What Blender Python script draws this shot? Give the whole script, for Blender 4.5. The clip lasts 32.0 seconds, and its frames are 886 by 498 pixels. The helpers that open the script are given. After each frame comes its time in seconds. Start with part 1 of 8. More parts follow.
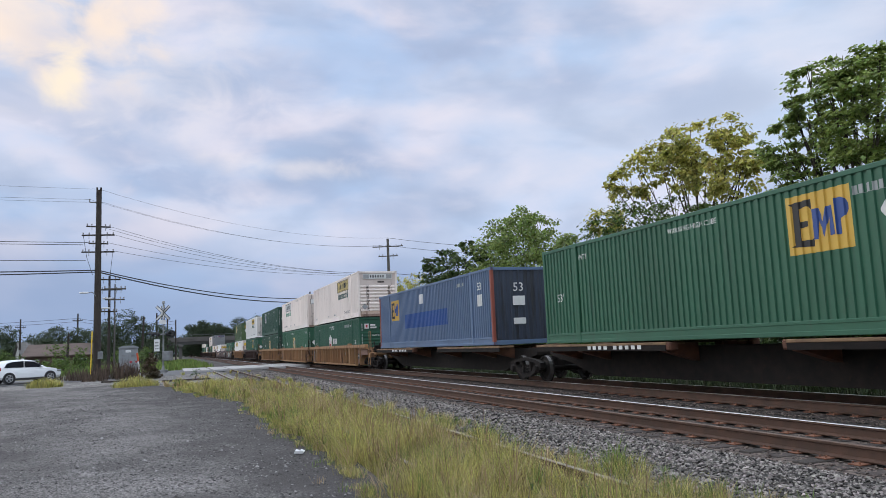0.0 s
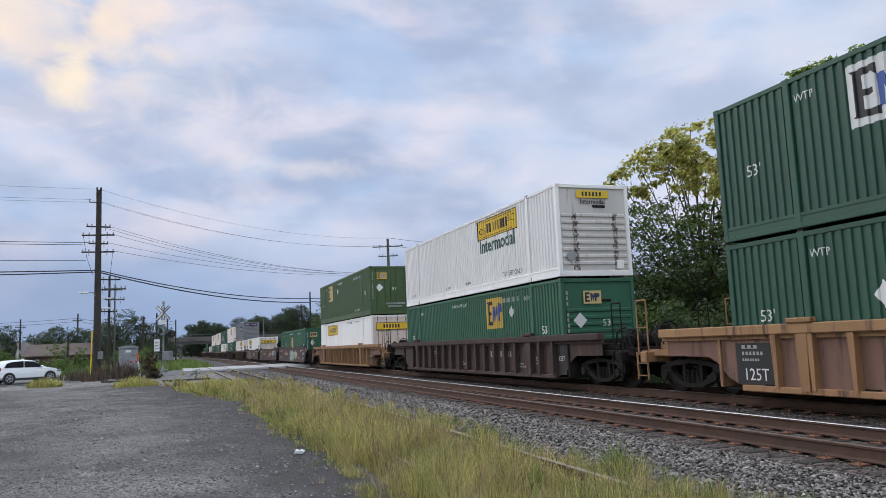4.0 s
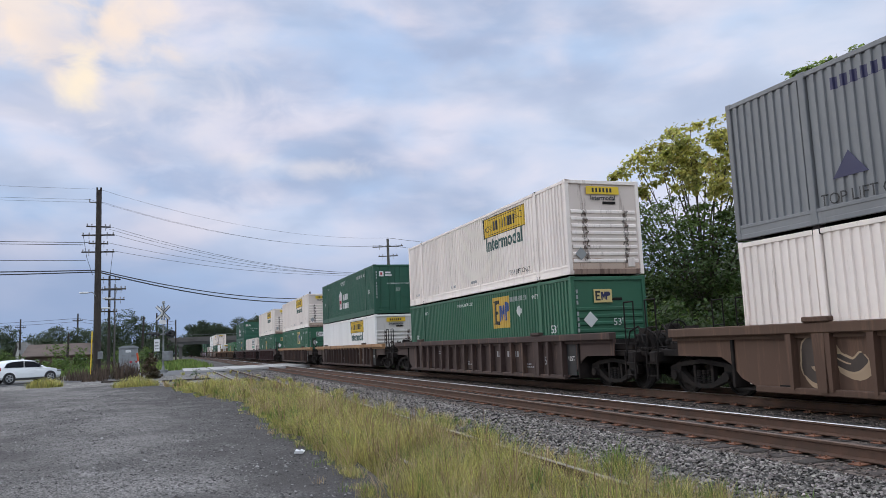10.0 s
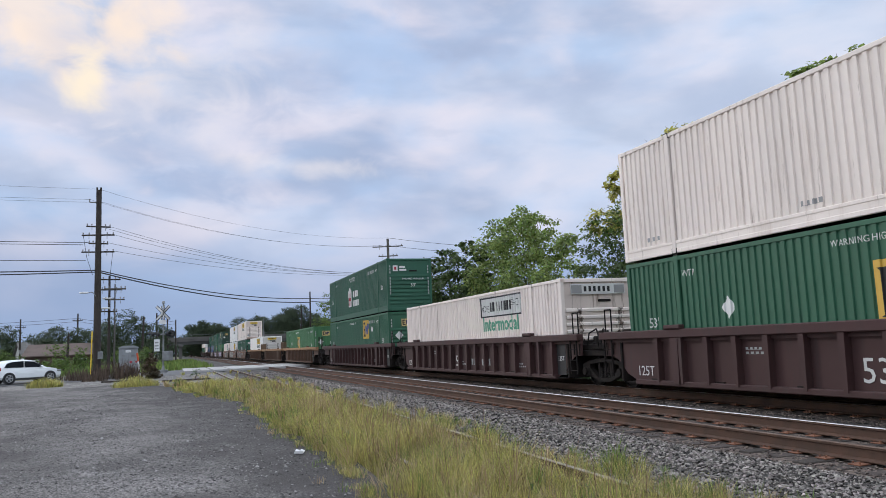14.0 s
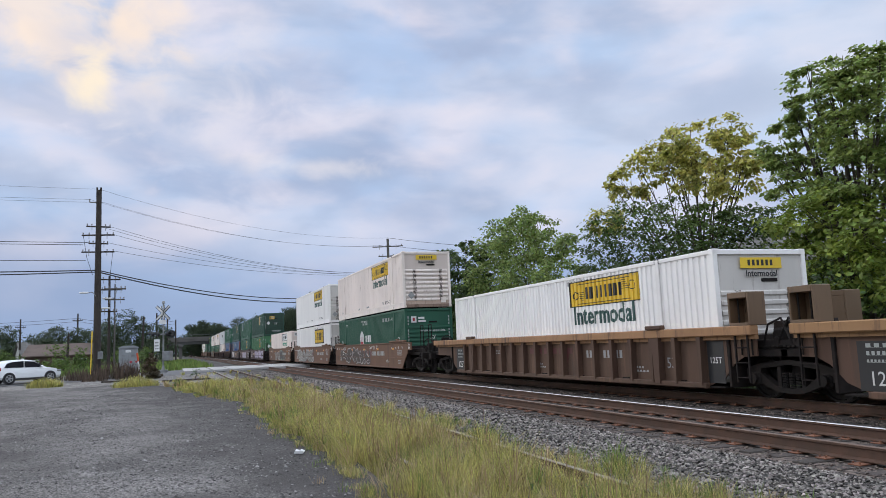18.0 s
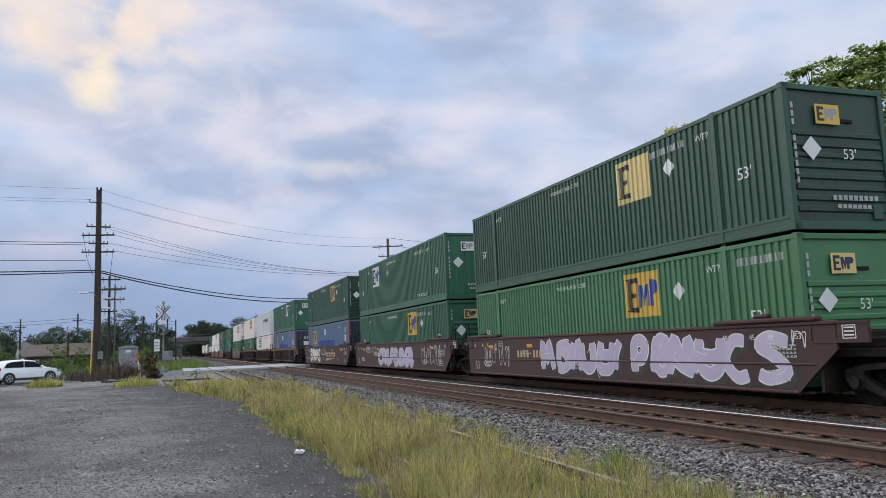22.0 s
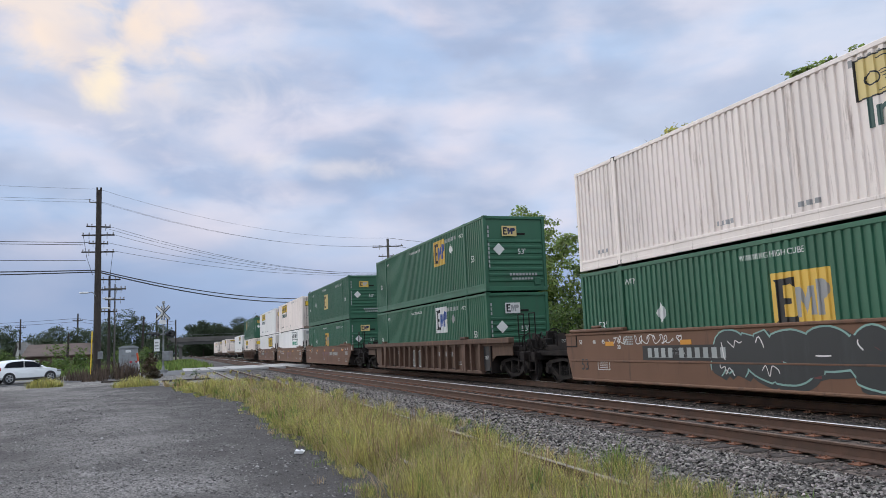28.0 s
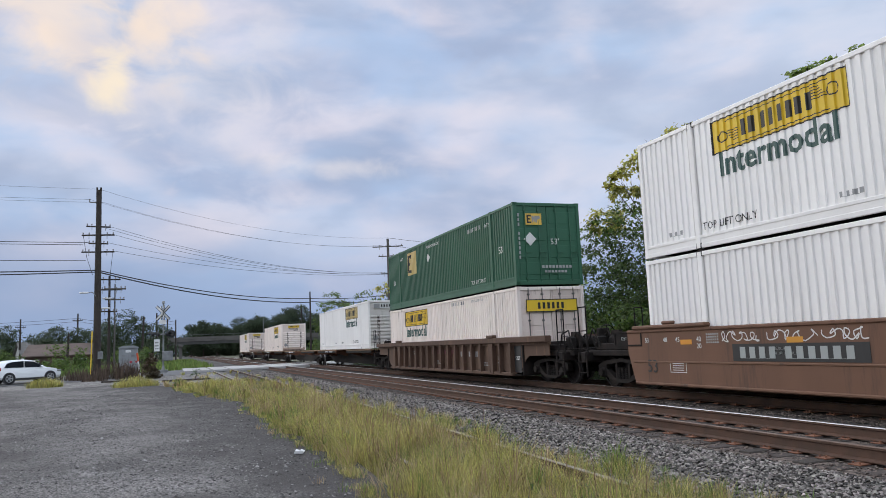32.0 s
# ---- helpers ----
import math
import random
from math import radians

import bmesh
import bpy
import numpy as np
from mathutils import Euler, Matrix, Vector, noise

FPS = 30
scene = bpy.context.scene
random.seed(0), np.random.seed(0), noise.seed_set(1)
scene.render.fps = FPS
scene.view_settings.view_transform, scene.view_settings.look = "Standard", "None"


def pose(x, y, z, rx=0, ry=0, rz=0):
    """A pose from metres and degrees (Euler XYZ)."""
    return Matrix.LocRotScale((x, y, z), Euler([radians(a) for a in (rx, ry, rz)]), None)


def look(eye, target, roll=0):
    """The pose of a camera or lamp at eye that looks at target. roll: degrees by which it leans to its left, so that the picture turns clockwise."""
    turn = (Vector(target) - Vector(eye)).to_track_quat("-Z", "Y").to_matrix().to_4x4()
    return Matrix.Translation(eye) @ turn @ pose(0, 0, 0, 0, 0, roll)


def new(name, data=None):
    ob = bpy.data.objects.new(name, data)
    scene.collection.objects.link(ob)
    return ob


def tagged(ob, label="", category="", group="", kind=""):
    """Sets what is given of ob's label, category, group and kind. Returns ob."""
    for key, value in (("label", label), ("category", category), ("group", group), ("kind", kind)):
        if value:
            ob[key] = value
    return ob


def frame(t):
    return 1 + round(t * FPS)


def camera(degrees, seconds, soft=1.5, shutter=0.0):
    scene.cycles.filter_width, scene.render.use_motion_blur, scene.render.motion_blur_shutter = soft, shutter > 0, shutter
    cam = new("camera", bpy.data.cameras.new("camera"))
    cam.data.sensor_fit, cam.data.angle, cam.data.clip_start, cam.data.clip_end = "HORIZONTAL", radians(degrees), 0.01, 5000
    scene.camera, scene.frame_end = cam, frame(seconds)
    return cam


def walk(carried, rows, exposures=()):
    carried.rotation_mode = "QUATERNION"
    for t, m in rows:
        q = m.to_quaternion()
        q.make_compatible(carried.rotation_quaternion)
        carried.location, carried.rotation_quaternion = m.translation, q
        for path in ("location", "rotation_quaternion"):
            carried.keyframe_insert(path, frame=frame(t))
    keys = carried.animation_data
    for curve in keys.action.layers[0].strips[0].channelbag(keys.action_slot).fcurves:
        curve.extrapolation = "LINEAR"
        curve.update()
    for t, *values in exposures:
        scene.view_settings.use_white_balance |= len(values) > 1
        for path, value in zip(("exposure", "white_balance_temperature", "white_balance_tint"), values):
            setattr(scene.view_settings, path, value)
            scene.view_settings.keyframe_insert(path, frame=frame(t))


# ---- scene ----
cam = camera(60.8, 32.0, soft=0.5)
EYE = (0.0, 0.0, 1.475)
VIEW = look(EYE, (math.sin(radians(19.84)) * math.cos(radians(7.055)), math.cos(radians(19.84)) * math.cos(radians(7.055)), 1.475 + math.sin(radians(7.055))), -2.43)
walk(cam, [(0, VIEW), (32, VIEW)], exposures=((0, 0.04), (3, 0.0), (8, 0.0), (13, 0.03), (19, 0.0), (21, -0.08), (22.5, 0.0), (25, 0.05), (28, 0.0), (30, 0.02), (31, -0.06), (32, -0.06)))

# ---- light: an overcast evening, the low sun behind thin cloud beyond the crossing ----
SUN_AZ, SUN_EL = -30.0, 24.0
world = bpy.data.worlds.new("sky")
scene.world = world
world.use_nodes = True
wn = world.node_tree.nodes
sky = wn.new("ShaderNodeTexSky")
sky.sky_type, sky.sun_disc = "NISHITA", False
sky.sun_elevation, sky.sun_rotation = radians(SUN_EL), radians(SUN_AZ)
sky.air_density, sky.dust_density, sky.ozone_density = 1.0, 3.0, 1.5
cloudy = wn.new("ShaderNodeMix")
cloudy.data_type = "RGBA"
cloudy.inputs[0].default_value = 0.75
cloudy.inputs[7].default_value = (7.0, 7.65, 8.7, 1)
world.node_tree.links.new(sky.outputs[0], cloudy.inputs[6])
# an overcast sky is about three times as bright overhead as at the horizon
way = wn.new("ShaderNodeTexCoord")
split = wn.new("ShaderNodeSeparateXYZ")
world.node_tree.links.new(way.outputs["Generated"], split.inputs[0])
rise = wn.new("ShaderNodeMapRange")
rise.inputs[3].default_value, rise.inputs[4].default_value = 0.6, 1.8
world.node_tree.links.new(split.outputs[2], rise.inputs[0])
lift = wn.new("ShaderNodeVectorMath")
lift.operation = "SCALE"
world.node_tree.links.new(cloudy.outputs[2], lift.inputs[0])
world.node_tree.links.new(rise.outputs[0], lift.inputs["Scale"])
world.node_tree.links.new(lift.outputs[0], wn["Background"].inputs[0])
wn["Background"].inputs[1].default_value = 0.158
sun = new("sun", bpy.data.lights.new("sun", "SUN"))
sun.data.energy, sun.data.angle, sun.data.color = 1.9, radians(16), (1.0, 0.92, 0.82)
_a, _e = radians(SUN_AZ), radians(SUN_EL)
sun.matrix_world = look((math.sin(_a) * math.cos(_e) * 50, math.cos(_a) * math.cos(_e) * 50, math.sin(_e) * 50), (0, 0, 0))
scene.view_settings.exposure = 0.0


# ---- materials ----
def node_mat(name):
    m = bpy.data.materials.new(name)
    m.use_nodes = True
    nt = m.node_tree
    return m, nt, nt.nodes["Principled BSDF"], nt.links


def surface(name, col, col2=None, rough=0.7, metal=0.0, scale=3.0, fine=40.0, bump=0.15, dirt=None, amount=0.5,
            streak=False, vary=0.0, island=0.0, thin=0.0, speck=0.0, worn=None, rust=None):
    """A painted, earthy or wooden surface: two tones at a broad scale, grain at a fine one, optional dirt in streaks or blots."""
    m, nt, p, L = node_mat(name)
    n = nt.nodes
    co = n.new("ShaderNodeTexCoord")
    mp = n.new("ShaderNodeMapping")
    L.new(co.outputs["Object"], mp.inputs[0])
    if streak:
        mp.inputs[3].default_value = (1.0, 1.0, 0.12)
        # no two pieces carry the same stains
        each = n.new("ShaderNodeObjectInfo")
        far = n.new("ShaderNodeVectorMath")
        far.operation = "SCALE"
        far.inputs[0].default_value = (31.0, 57.0, 23.0)
        L.new(each.outputs["Random"], far.inputs["Scale"])
        L.new(far.outputs[0], mp.inputs[1])
    big = n.new("ShaderNodeTexNoise")
    big.inputs["Scale"].default_value, big.inputs["Detail"].default_value = scale, 6
    L.new(mp.outputs[0], big.inputs["Vector"])
    grain = n.new("ShaderNodeTexNoise")
    grain.inputs["Scale"].default_value, grain.inputs["Detail"].default_value = fine, 4
    L.new(co.outputs["Object"], grain.inputs["Vector"])
    col2 = col2 or tuple(c * 0.72 for c in col)
    mix = n.new("ShaderNodeMix")
    mix.data_type = "RGBA"
    mix.inputs[6].default_value, mix.inputs[7].default_value = (*col, 1), (*col2, 1)
    ramp = n.new("ShaderNodeMapRange")
    ramp.inputs[1].default_value, ramp.inputs[2].default_value = 0.35, 0.68
    L.new(big.outputs[0], ramp.inputs[0])
    L.new(ramp.outputs[0], mix.inputs[0])
    out = mix.outputs[2]
    if dirt:
        d = n.new("ShaderNodeTexNoise")
        d.inputs["Scale"].default_value, d.inputs["Detail"].default_value = scale * 2.3, 8
        d.inputs["Roughness"].default_value = 0.7
        off = n.new("ShaderNodeVectorMath")
        off.operation = "ADD"
        off.inputs[1].default_value = (17.3, 4.1, 9.7)
        L.new(mp.outputs[0], off.inputs[0])
        L.new(off.outputs[0], d.inputs["Vector"])
        r2 = n.new("ShaderNodeMapRange")
        r2.inputs[1].default_value, r2.inputs[2].default_value, r2.inputs[4].default_value = 0.56, 0.78, amount
        L.new(d.outputs[0], r2.inputs[0])
        m2 = n.new("ShaderNodeMix")
        m2.data_type = "RGBA"
        L.new(r2.outputs[0], m2.inputs[0])
        L.new(out, m2.inputs[6])
        m2.inputs[7].default_value = (*dirt, 1)
        out = m2.outputs[2]
    if rust:
        # narrow runs and blots of rust
        mp2 = n.new("ShaderNodeMapping")
        mp2.inputs[3].default_value = (1.0, 1.0, 0.10)
        L.new(mp.outputs[0] if not streak else co.outputs["Object"], mp2.inputs[0])
        if streak:
            L.new(far.outputs[0], mp2.inputs[1])
        rn = n.new("ShaderNodeTexNoise")
        rn.inputs["Scale"].default_value, rn.inputs["Detail"].default_value, rn.inputs["Roughness"].default_value = rust[2], 7, 0.72
        L.new(mp2.outputs[0], rn.inputs["Vector"])
        rr = n.new("ShaderNodeMapRange")
        rr.inputs[1].default_value, rr.inputs[2].default_value, rr.inputs[4].default_value = rust[3], rust[3] + 0.12, rust[1]
        L.new(rn.outputs[0], rr.inputs[0])
        rm = n.new("ShaderNodeMix")
        rm.data_type = "RGBA"
        L.new(rr.outputs[0], rm.inputs[0])
        L.new(out, rm.inputs[6])
        rm.inputs[7].default_value = (*rust[0], 1)
        out = rm.outputs[2]
    if vary or island:
        src = n.new("ShaderNodeObjectInfo").outputs["Random"] if vary else n.new("ShaderNodeNewGeometry").outputs["Random Per Island"]
        hv = n.new("ShaderNodeHueSaturation")
        r3 = n.new("ShaderNodeMapRange")
        k = vary or island
        r3.inputs[3].default_value, r3.inputs[4].default_value = 1 - k, 1 + k
        L.new(src, r3.inputs[0])
        L.new(r3.outputs[0], hv.inputs["Value"])
        r4 = n.new("ShaderNodeMapRange")
        r4.inputs[3].default_value, r4.inputs[4].default_value = 0.5 - k * 0.05, 0.5 + k * 0.04
        wr = n.new("ShaderNodeMath")
        wr.operation = "FRACT"
        ml = n.new("ShaderNodeMath")
        ml.operation = "MULTIPLY"
        ml.inputs[1].default_value = 7.31
        L.new(src, ml.inputs[0])
        L.new(ml.outputs[0], wr.inputs[0])
        L.new(wr.outputs[0], r4.inputs[0])
        L.new(r4.outputs[0], hv.inputs["Hue"])
        L.new(out, hv.inputs["Color"])
        out = hv.outputs[0]
    if speck:
        # single stones lighter and darker than their neighbours
        cells = n.new("ShaderNodeTexVoronoi")
        cells.inputs["Scale"].default_value = speck
        L.new(co.outputs["Object"], cells.inputs["Vector"])
        cv = n.new("ShaderNodeSeparateColor")
        L.new(cells.outputs["Color"], cv.inputs[0])
        r5 = n.new("ShaderNodeMapRange")
        r5.inputs[3].default_value, r5.inputs[4].default_value = 0.12, 2.25
        L.new(cv.outputs[0], r5.inputs[0])
        hs = n.new("ShaderNodeHueSaturation")
        L.new(out, hs.inputs["Color"])
        L.new(r5.outputs[0], hs.inputs["Value"])
        out = hs.outputs[0]
    if worn:
        at = n.new("ShaderNodeAttribute")
        at.attribute_name = "worn"
        wm = n.new("ShaderNodeMix")
        wm.data_type = "RGBA"
        L.new(at.outputs["Fac"], wm.inputs[0])
        L.new(out, wm.inputs[6])
        wm.inputs[7].default_value = (*worn, 1)
        out = wm.outputs[2]
    L.new(out, p.inputs["Base Color"])
    p.inputs["Roughness"].default_value, p.inputs["Metallic"].default_value = rough, metal
    if thin:
        tr = n.new("ShaderNodeBsdfTranslucent")
        L.new(out, tr.inputs[0])
        ms = n.new("ShaderNodeMixShader")
        ms.inputs[0].default_value = thin
        L.new(p.outputs[0], ms.inputs[1])
        L.new(tr.outputs[0], ms.inputs[2])
        L.new(ms.outputs[0], n["Material Output"].inputs[0])
    if bump:
        b = n.new("ShaderNodeBump")
        b.inputs["Strength"].default_value, b.inputs["Distance"].default_value = bump, 0.02
        L.new(cells.outputs["Distance"] if speck else grain.outputs[0], b.inputs["Height"])
        L.new(b.outputs[0], p.inputs["Normal"])
    return m


RUST = (0.11, 0.045, 0.025)
GRIME = (0.05, 0.042, 0.036)


def paint(name, col, dirt=GRIME, amount=0.45, rough=0.55, scale=0.9, rust=None, even=0.82):
    return surface(name, col, tuple(c * even for c in col), rough, 0, scale, 60, 0.05, dirt, amount, streak=True, vary=0.07, rust=rust)


M = {
    "whiteworn": paint("weathered_white_paint", (0.90, 0.80, 0.735), (0.52, 0.39, 0.31), 0.55, rust=((0.24, 0.155, 0.11), 0.6, 5.0, 0.58), even=0.88),
    "whiteclean": paint("clean_white_paint", (0.88, 0.855, 0.83), (0.55, 0.50, 0.45), 0.4, rust=((0.30, 0.24, 0.2), 0.5, 5.0, 0.66), even=0.92),
    "greendark": paint("green_container_paint", (0.028, 0.120, 0.067), (0.05, 0.075, 0.06), 0.6, rust=((0.07, 0.075, 0.06), 0.5, 5.0, 0.62)),
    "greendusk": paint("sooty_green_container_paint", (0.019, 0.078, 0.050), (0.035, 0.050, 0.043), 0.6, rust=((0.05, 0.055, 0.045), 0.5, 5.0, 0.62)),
    # green and blue ends: side paint darkened for shade, plus dark stains
    "greenend": paint("shaded_green_end_paint", (0.015, 0.050, 0.033), (0.022, 0.025, 0.022), 0.85, rust=((0.020, 0.020, 0.018), 0.8, 3.0, 0.5)),
    "blueend": paint("shaded_stained_blue_end_paint", (0.036, 0.048, 0.076), (0.022, 0.022, 0.026), 0.85, rust=((0.018, 0.018, 0.02), 0.8, 2.5, 0.48)),
    # duller than the side's white, with brown streaks
    "dullend": paint("dull_streaked_white_end_paint", (0.62, 0.585, 0.55), (0.32, 0.27, 0.23), 0.7, rust=((0.20, 0.15, 0.12), 0.6, 4.0, 0.58)),
    "greenlight": paint("light_green_container_paint", (0.055, 0.175, 0.075), (0.04, 0.07, 0.045), 0.4),
    "greendeep": paint("deep_green_container_paint", (0.016, 0.092, 0.054), (0.03, 0.06, 0.05), 0.4),
    "olive": paint("olive_green_container_paint", (0.065, 0.115, 0.040), (0.05, 0.055, 0.035), 0.5),
    "grey": paint("grey_container_paint", (0.20, 0.205, 0.215), (0.10, 0.10, 0.10), 0.4),
    "blue": paint("faded_blue_container_paint", (0.105, 0.165, 0.275), (0.085, 0.10, 0.125), 0.4, rust=((0.09, 0.08, 0.09), 0.6, 5.0, 0.6)),
    "whitepale": paint("pale_grey_white_paint", (0.72, 0.72, 0.72), (0.35, 0.30, 0.26), 0.4),
    "redpost": paint("faded_red_post_paint", (0.30, 0.075, 0.05), (0.12, 0.06, 0.05), 0.5),
    "ochre": paint("yellow_ochre_car_paint", (0.34, 0.185, 0.085), (0.12, 0.065, 0.045), 0.85, 0.75, rust=((0.07, 0.04, 0.03), 0.9, 3.5, 0.53)),
    "tan": paint("tan_brown_car_paint", (0.158, 0.078, 0.045), (0.085, 0.05, 0.034), 0.7, 0.75, rust=((0.066, 0.038, 0.027), 0.8, 2.0, 0.54)),
    "brown": paint("brown_car_paint", (0.098, 0.053, 0.034), (0.045, 0.033, 0.027), 0.8, 0.8, rust=((0.155, 0.085, 0.052), 0.75, 3.0, 0.53)),
    "darkbrown": paint("dark_brown_car_paint", (0.060, 0.035, 0.029), (0.035, 0.026, 0.024), 0.65, 0.8, rust=((0.14, 0.078, 0.05), 0.75, 3.0, 0.54)),
    "maroon": paint("maroon_car_paint", (0.056, 0.0225, 0.0215), (0.034, 0.021, 0.020), 0.7, 0.7, rust=((0.040, 0.023, 0.022), 0.75, 3.5, 0.53)),
    "rod": paint("grey_rusty_lock_rod", (0.15, 0.135, 0.125), (0.08, 0.05, 0.04), 0.7),
    "stainedend": paint("stained_white_end_paint", (0.72, 0.61, 0.55), (0.32, 0.21, 0.16), 0.75, rust=((0.16, 0.085, 0.055), 0.85, 4.0, 0.57)),
    "tanstain": paint("tan_stained_white_paint", (0.54, 0.40, 0.32), (0.22, 0.14, 0.1), 0.7, rust=((0.13, 0.075, 0.05), 0.8, 5.0, 0.55)),
    "rustsill": paint("rust_brown_end_sill", (0.30, 0.20, 0.155), (0.10, 0.06, 0.045), 0.8, rust=((0.09, 0.05, 0.035), 0.9, 5.0, 0.5)),
    "ochreplate": paint("pinkish_brown_worn_plate", (0.205, 0.112, 0.082), (0.085, 0.05, 0.04), 0.8, 0.8, rust=((0.062, 0.038, 0.03), 0.9, 3.5, 0.54)),
    "tanmark": paint("tan_lettering_paint", (0.50, 0.34, 0.22), (0.25, 0.16, 0.11), 0.5),
    "steel": surface("sooty_steel", (0.015, 0.0135, 0.013), (0.024, 0.019, 0.017), 0.75, 0.1, 4, 50, 0.2, RUST, 0.25),
    "soot": surface("oily_soot_on_steel", (0.026, 0.020, 0.018), (0.014, 0.012, 0.012), 0.8, 0.0, 3, 50, 0.2, (0.060, 0.036, 0.026), 0.5),
    "spraydark": paint("charcoal_spray_paint", (0.028, 0.031, 0.033), (0.06, 0.07, 0.07), 0.5),
    "spraybrown": paint("dark_brown_spray_paint", (0.050, 0.034, 0.028), (0.09, 0.06, 0.045), 0.5),
    "wheel": surface("rolled_wheel_steel", (0.024, 0.020, 0.018), (0.015, 0.0135, 0.013), 0.65, 0.2, 3, 40, 0.1),
    "tread": surface("polished_wheel_tread", (0.14, 0.13, 0.125), None, 0.45, 0.6, 3, 40, 0.05),
    "wood": surface("worn_deck_wood", (0.26, 0.16, 0.085), (0.14, 0.085, 0.05), 0.85, 0, 2, 60, 0.3),
    "yellow": paint("yellow_sign_paint", (0.76, 0.50, 0.03), (0.40, 0.30, 0.08), 0.35),
    "paleyellow": paint("sun_faded_yellow_paint", (0.66, 0.51, 0.21), (0.45, 0.40, 0.26), 0.5),
    "ambersign": paint("amber_sign_paint", (0.66, 0.42, 0.07), (0.40, 0.30, 0.12), 0.4),
    "white": paint("white_lettering_paint", (0.72, 0.72, 0.70), (0.35, 0.33, 0.30), 0.4),
    "inkbar": paint("worn_lettering_bar_paint", (0.36, 0.38, 0.37), (0.20, 0.22, 0.21), 0.5),
    "black": paint("black_lettering_paint", (0.020, 0.020, 0.022), (0.05, 0.05, 0.05), 0.3),
    "word": paint("dark_green_lettering_paint", (0.030, 0.085, 0.075), (0.10, 0.14, 0.12), 0.4),
    "wordfade": paint("faded_green_lettering_paint", (0.09, 0.32, 0.21), (0.45, 0.5, 0.45), 0.4),
    "navy": paint("navy_sign_paint", (0.025, 0.025, 0.085), (0.06, 0.06, 0.09), 0.3),
    "logo_blue": paint("blue_sign_paint", (0.035, 0.085, 0.30), (0.12, 0.14, 0.2), 0.4),
    "patch_blue": paint("fresh_blue_patch_paint", (0.018, 0.075, 0.27), (0.03, 0.08, 0.18), 0.4),
    "red": paint("red_sign_paint", (0.42, 0.03, 0.045), (0.2, 0.05, 0.05), 0.3),
    "greymark": paint("grey_marking_paint", (0.33, 0.33, 0.33), (0.2, 0.2, 0.2), 0.4),
    "reflector": paint("orange_reflective_tape", (0.70, 0.30, 0.03), (0.3, 0.16, 0.05), 0.4),
    "lilac": paint("lilac_spray_paint", (0.52, 0.45, 0.60), (0.3, 0.25, 0.35), 0.3),
    "spraygrey": paint("grey_spray_paint", (0.20, 0.19, 0.175), (0.12, 0.11, 0.1), 0.3),
    "spraywhite": paint("white_spray_paint", (0.66, 0.64, 0.62), (0.4, 0.38, 0.36), 0.3),
    "spraytan": paint("tan_spray_paint", (0.42, 0.30, 0.19), (0.25, 0.18, 0.12), 0.4),
    "sprayteal": paint("pale_teal_spray_paint", (0.24, 0.40, 0.36), (0.2, 0.25, 0.24), 0.4),
    "rustmetal": surface("rusty_iron", (0.15, 0.062, 0.034), (0.085, 0.04, 0.026), 0.85, 0.1, 5, 60, 0.3, (0.2, 0.09, 0.045), 0.5),
}


for _k in ("steel", "wheel", "soot"):
    M[_k].node_tree.nodes["Principled BSDF"].inputs["Specular IOR Level"].default_value = 0.15


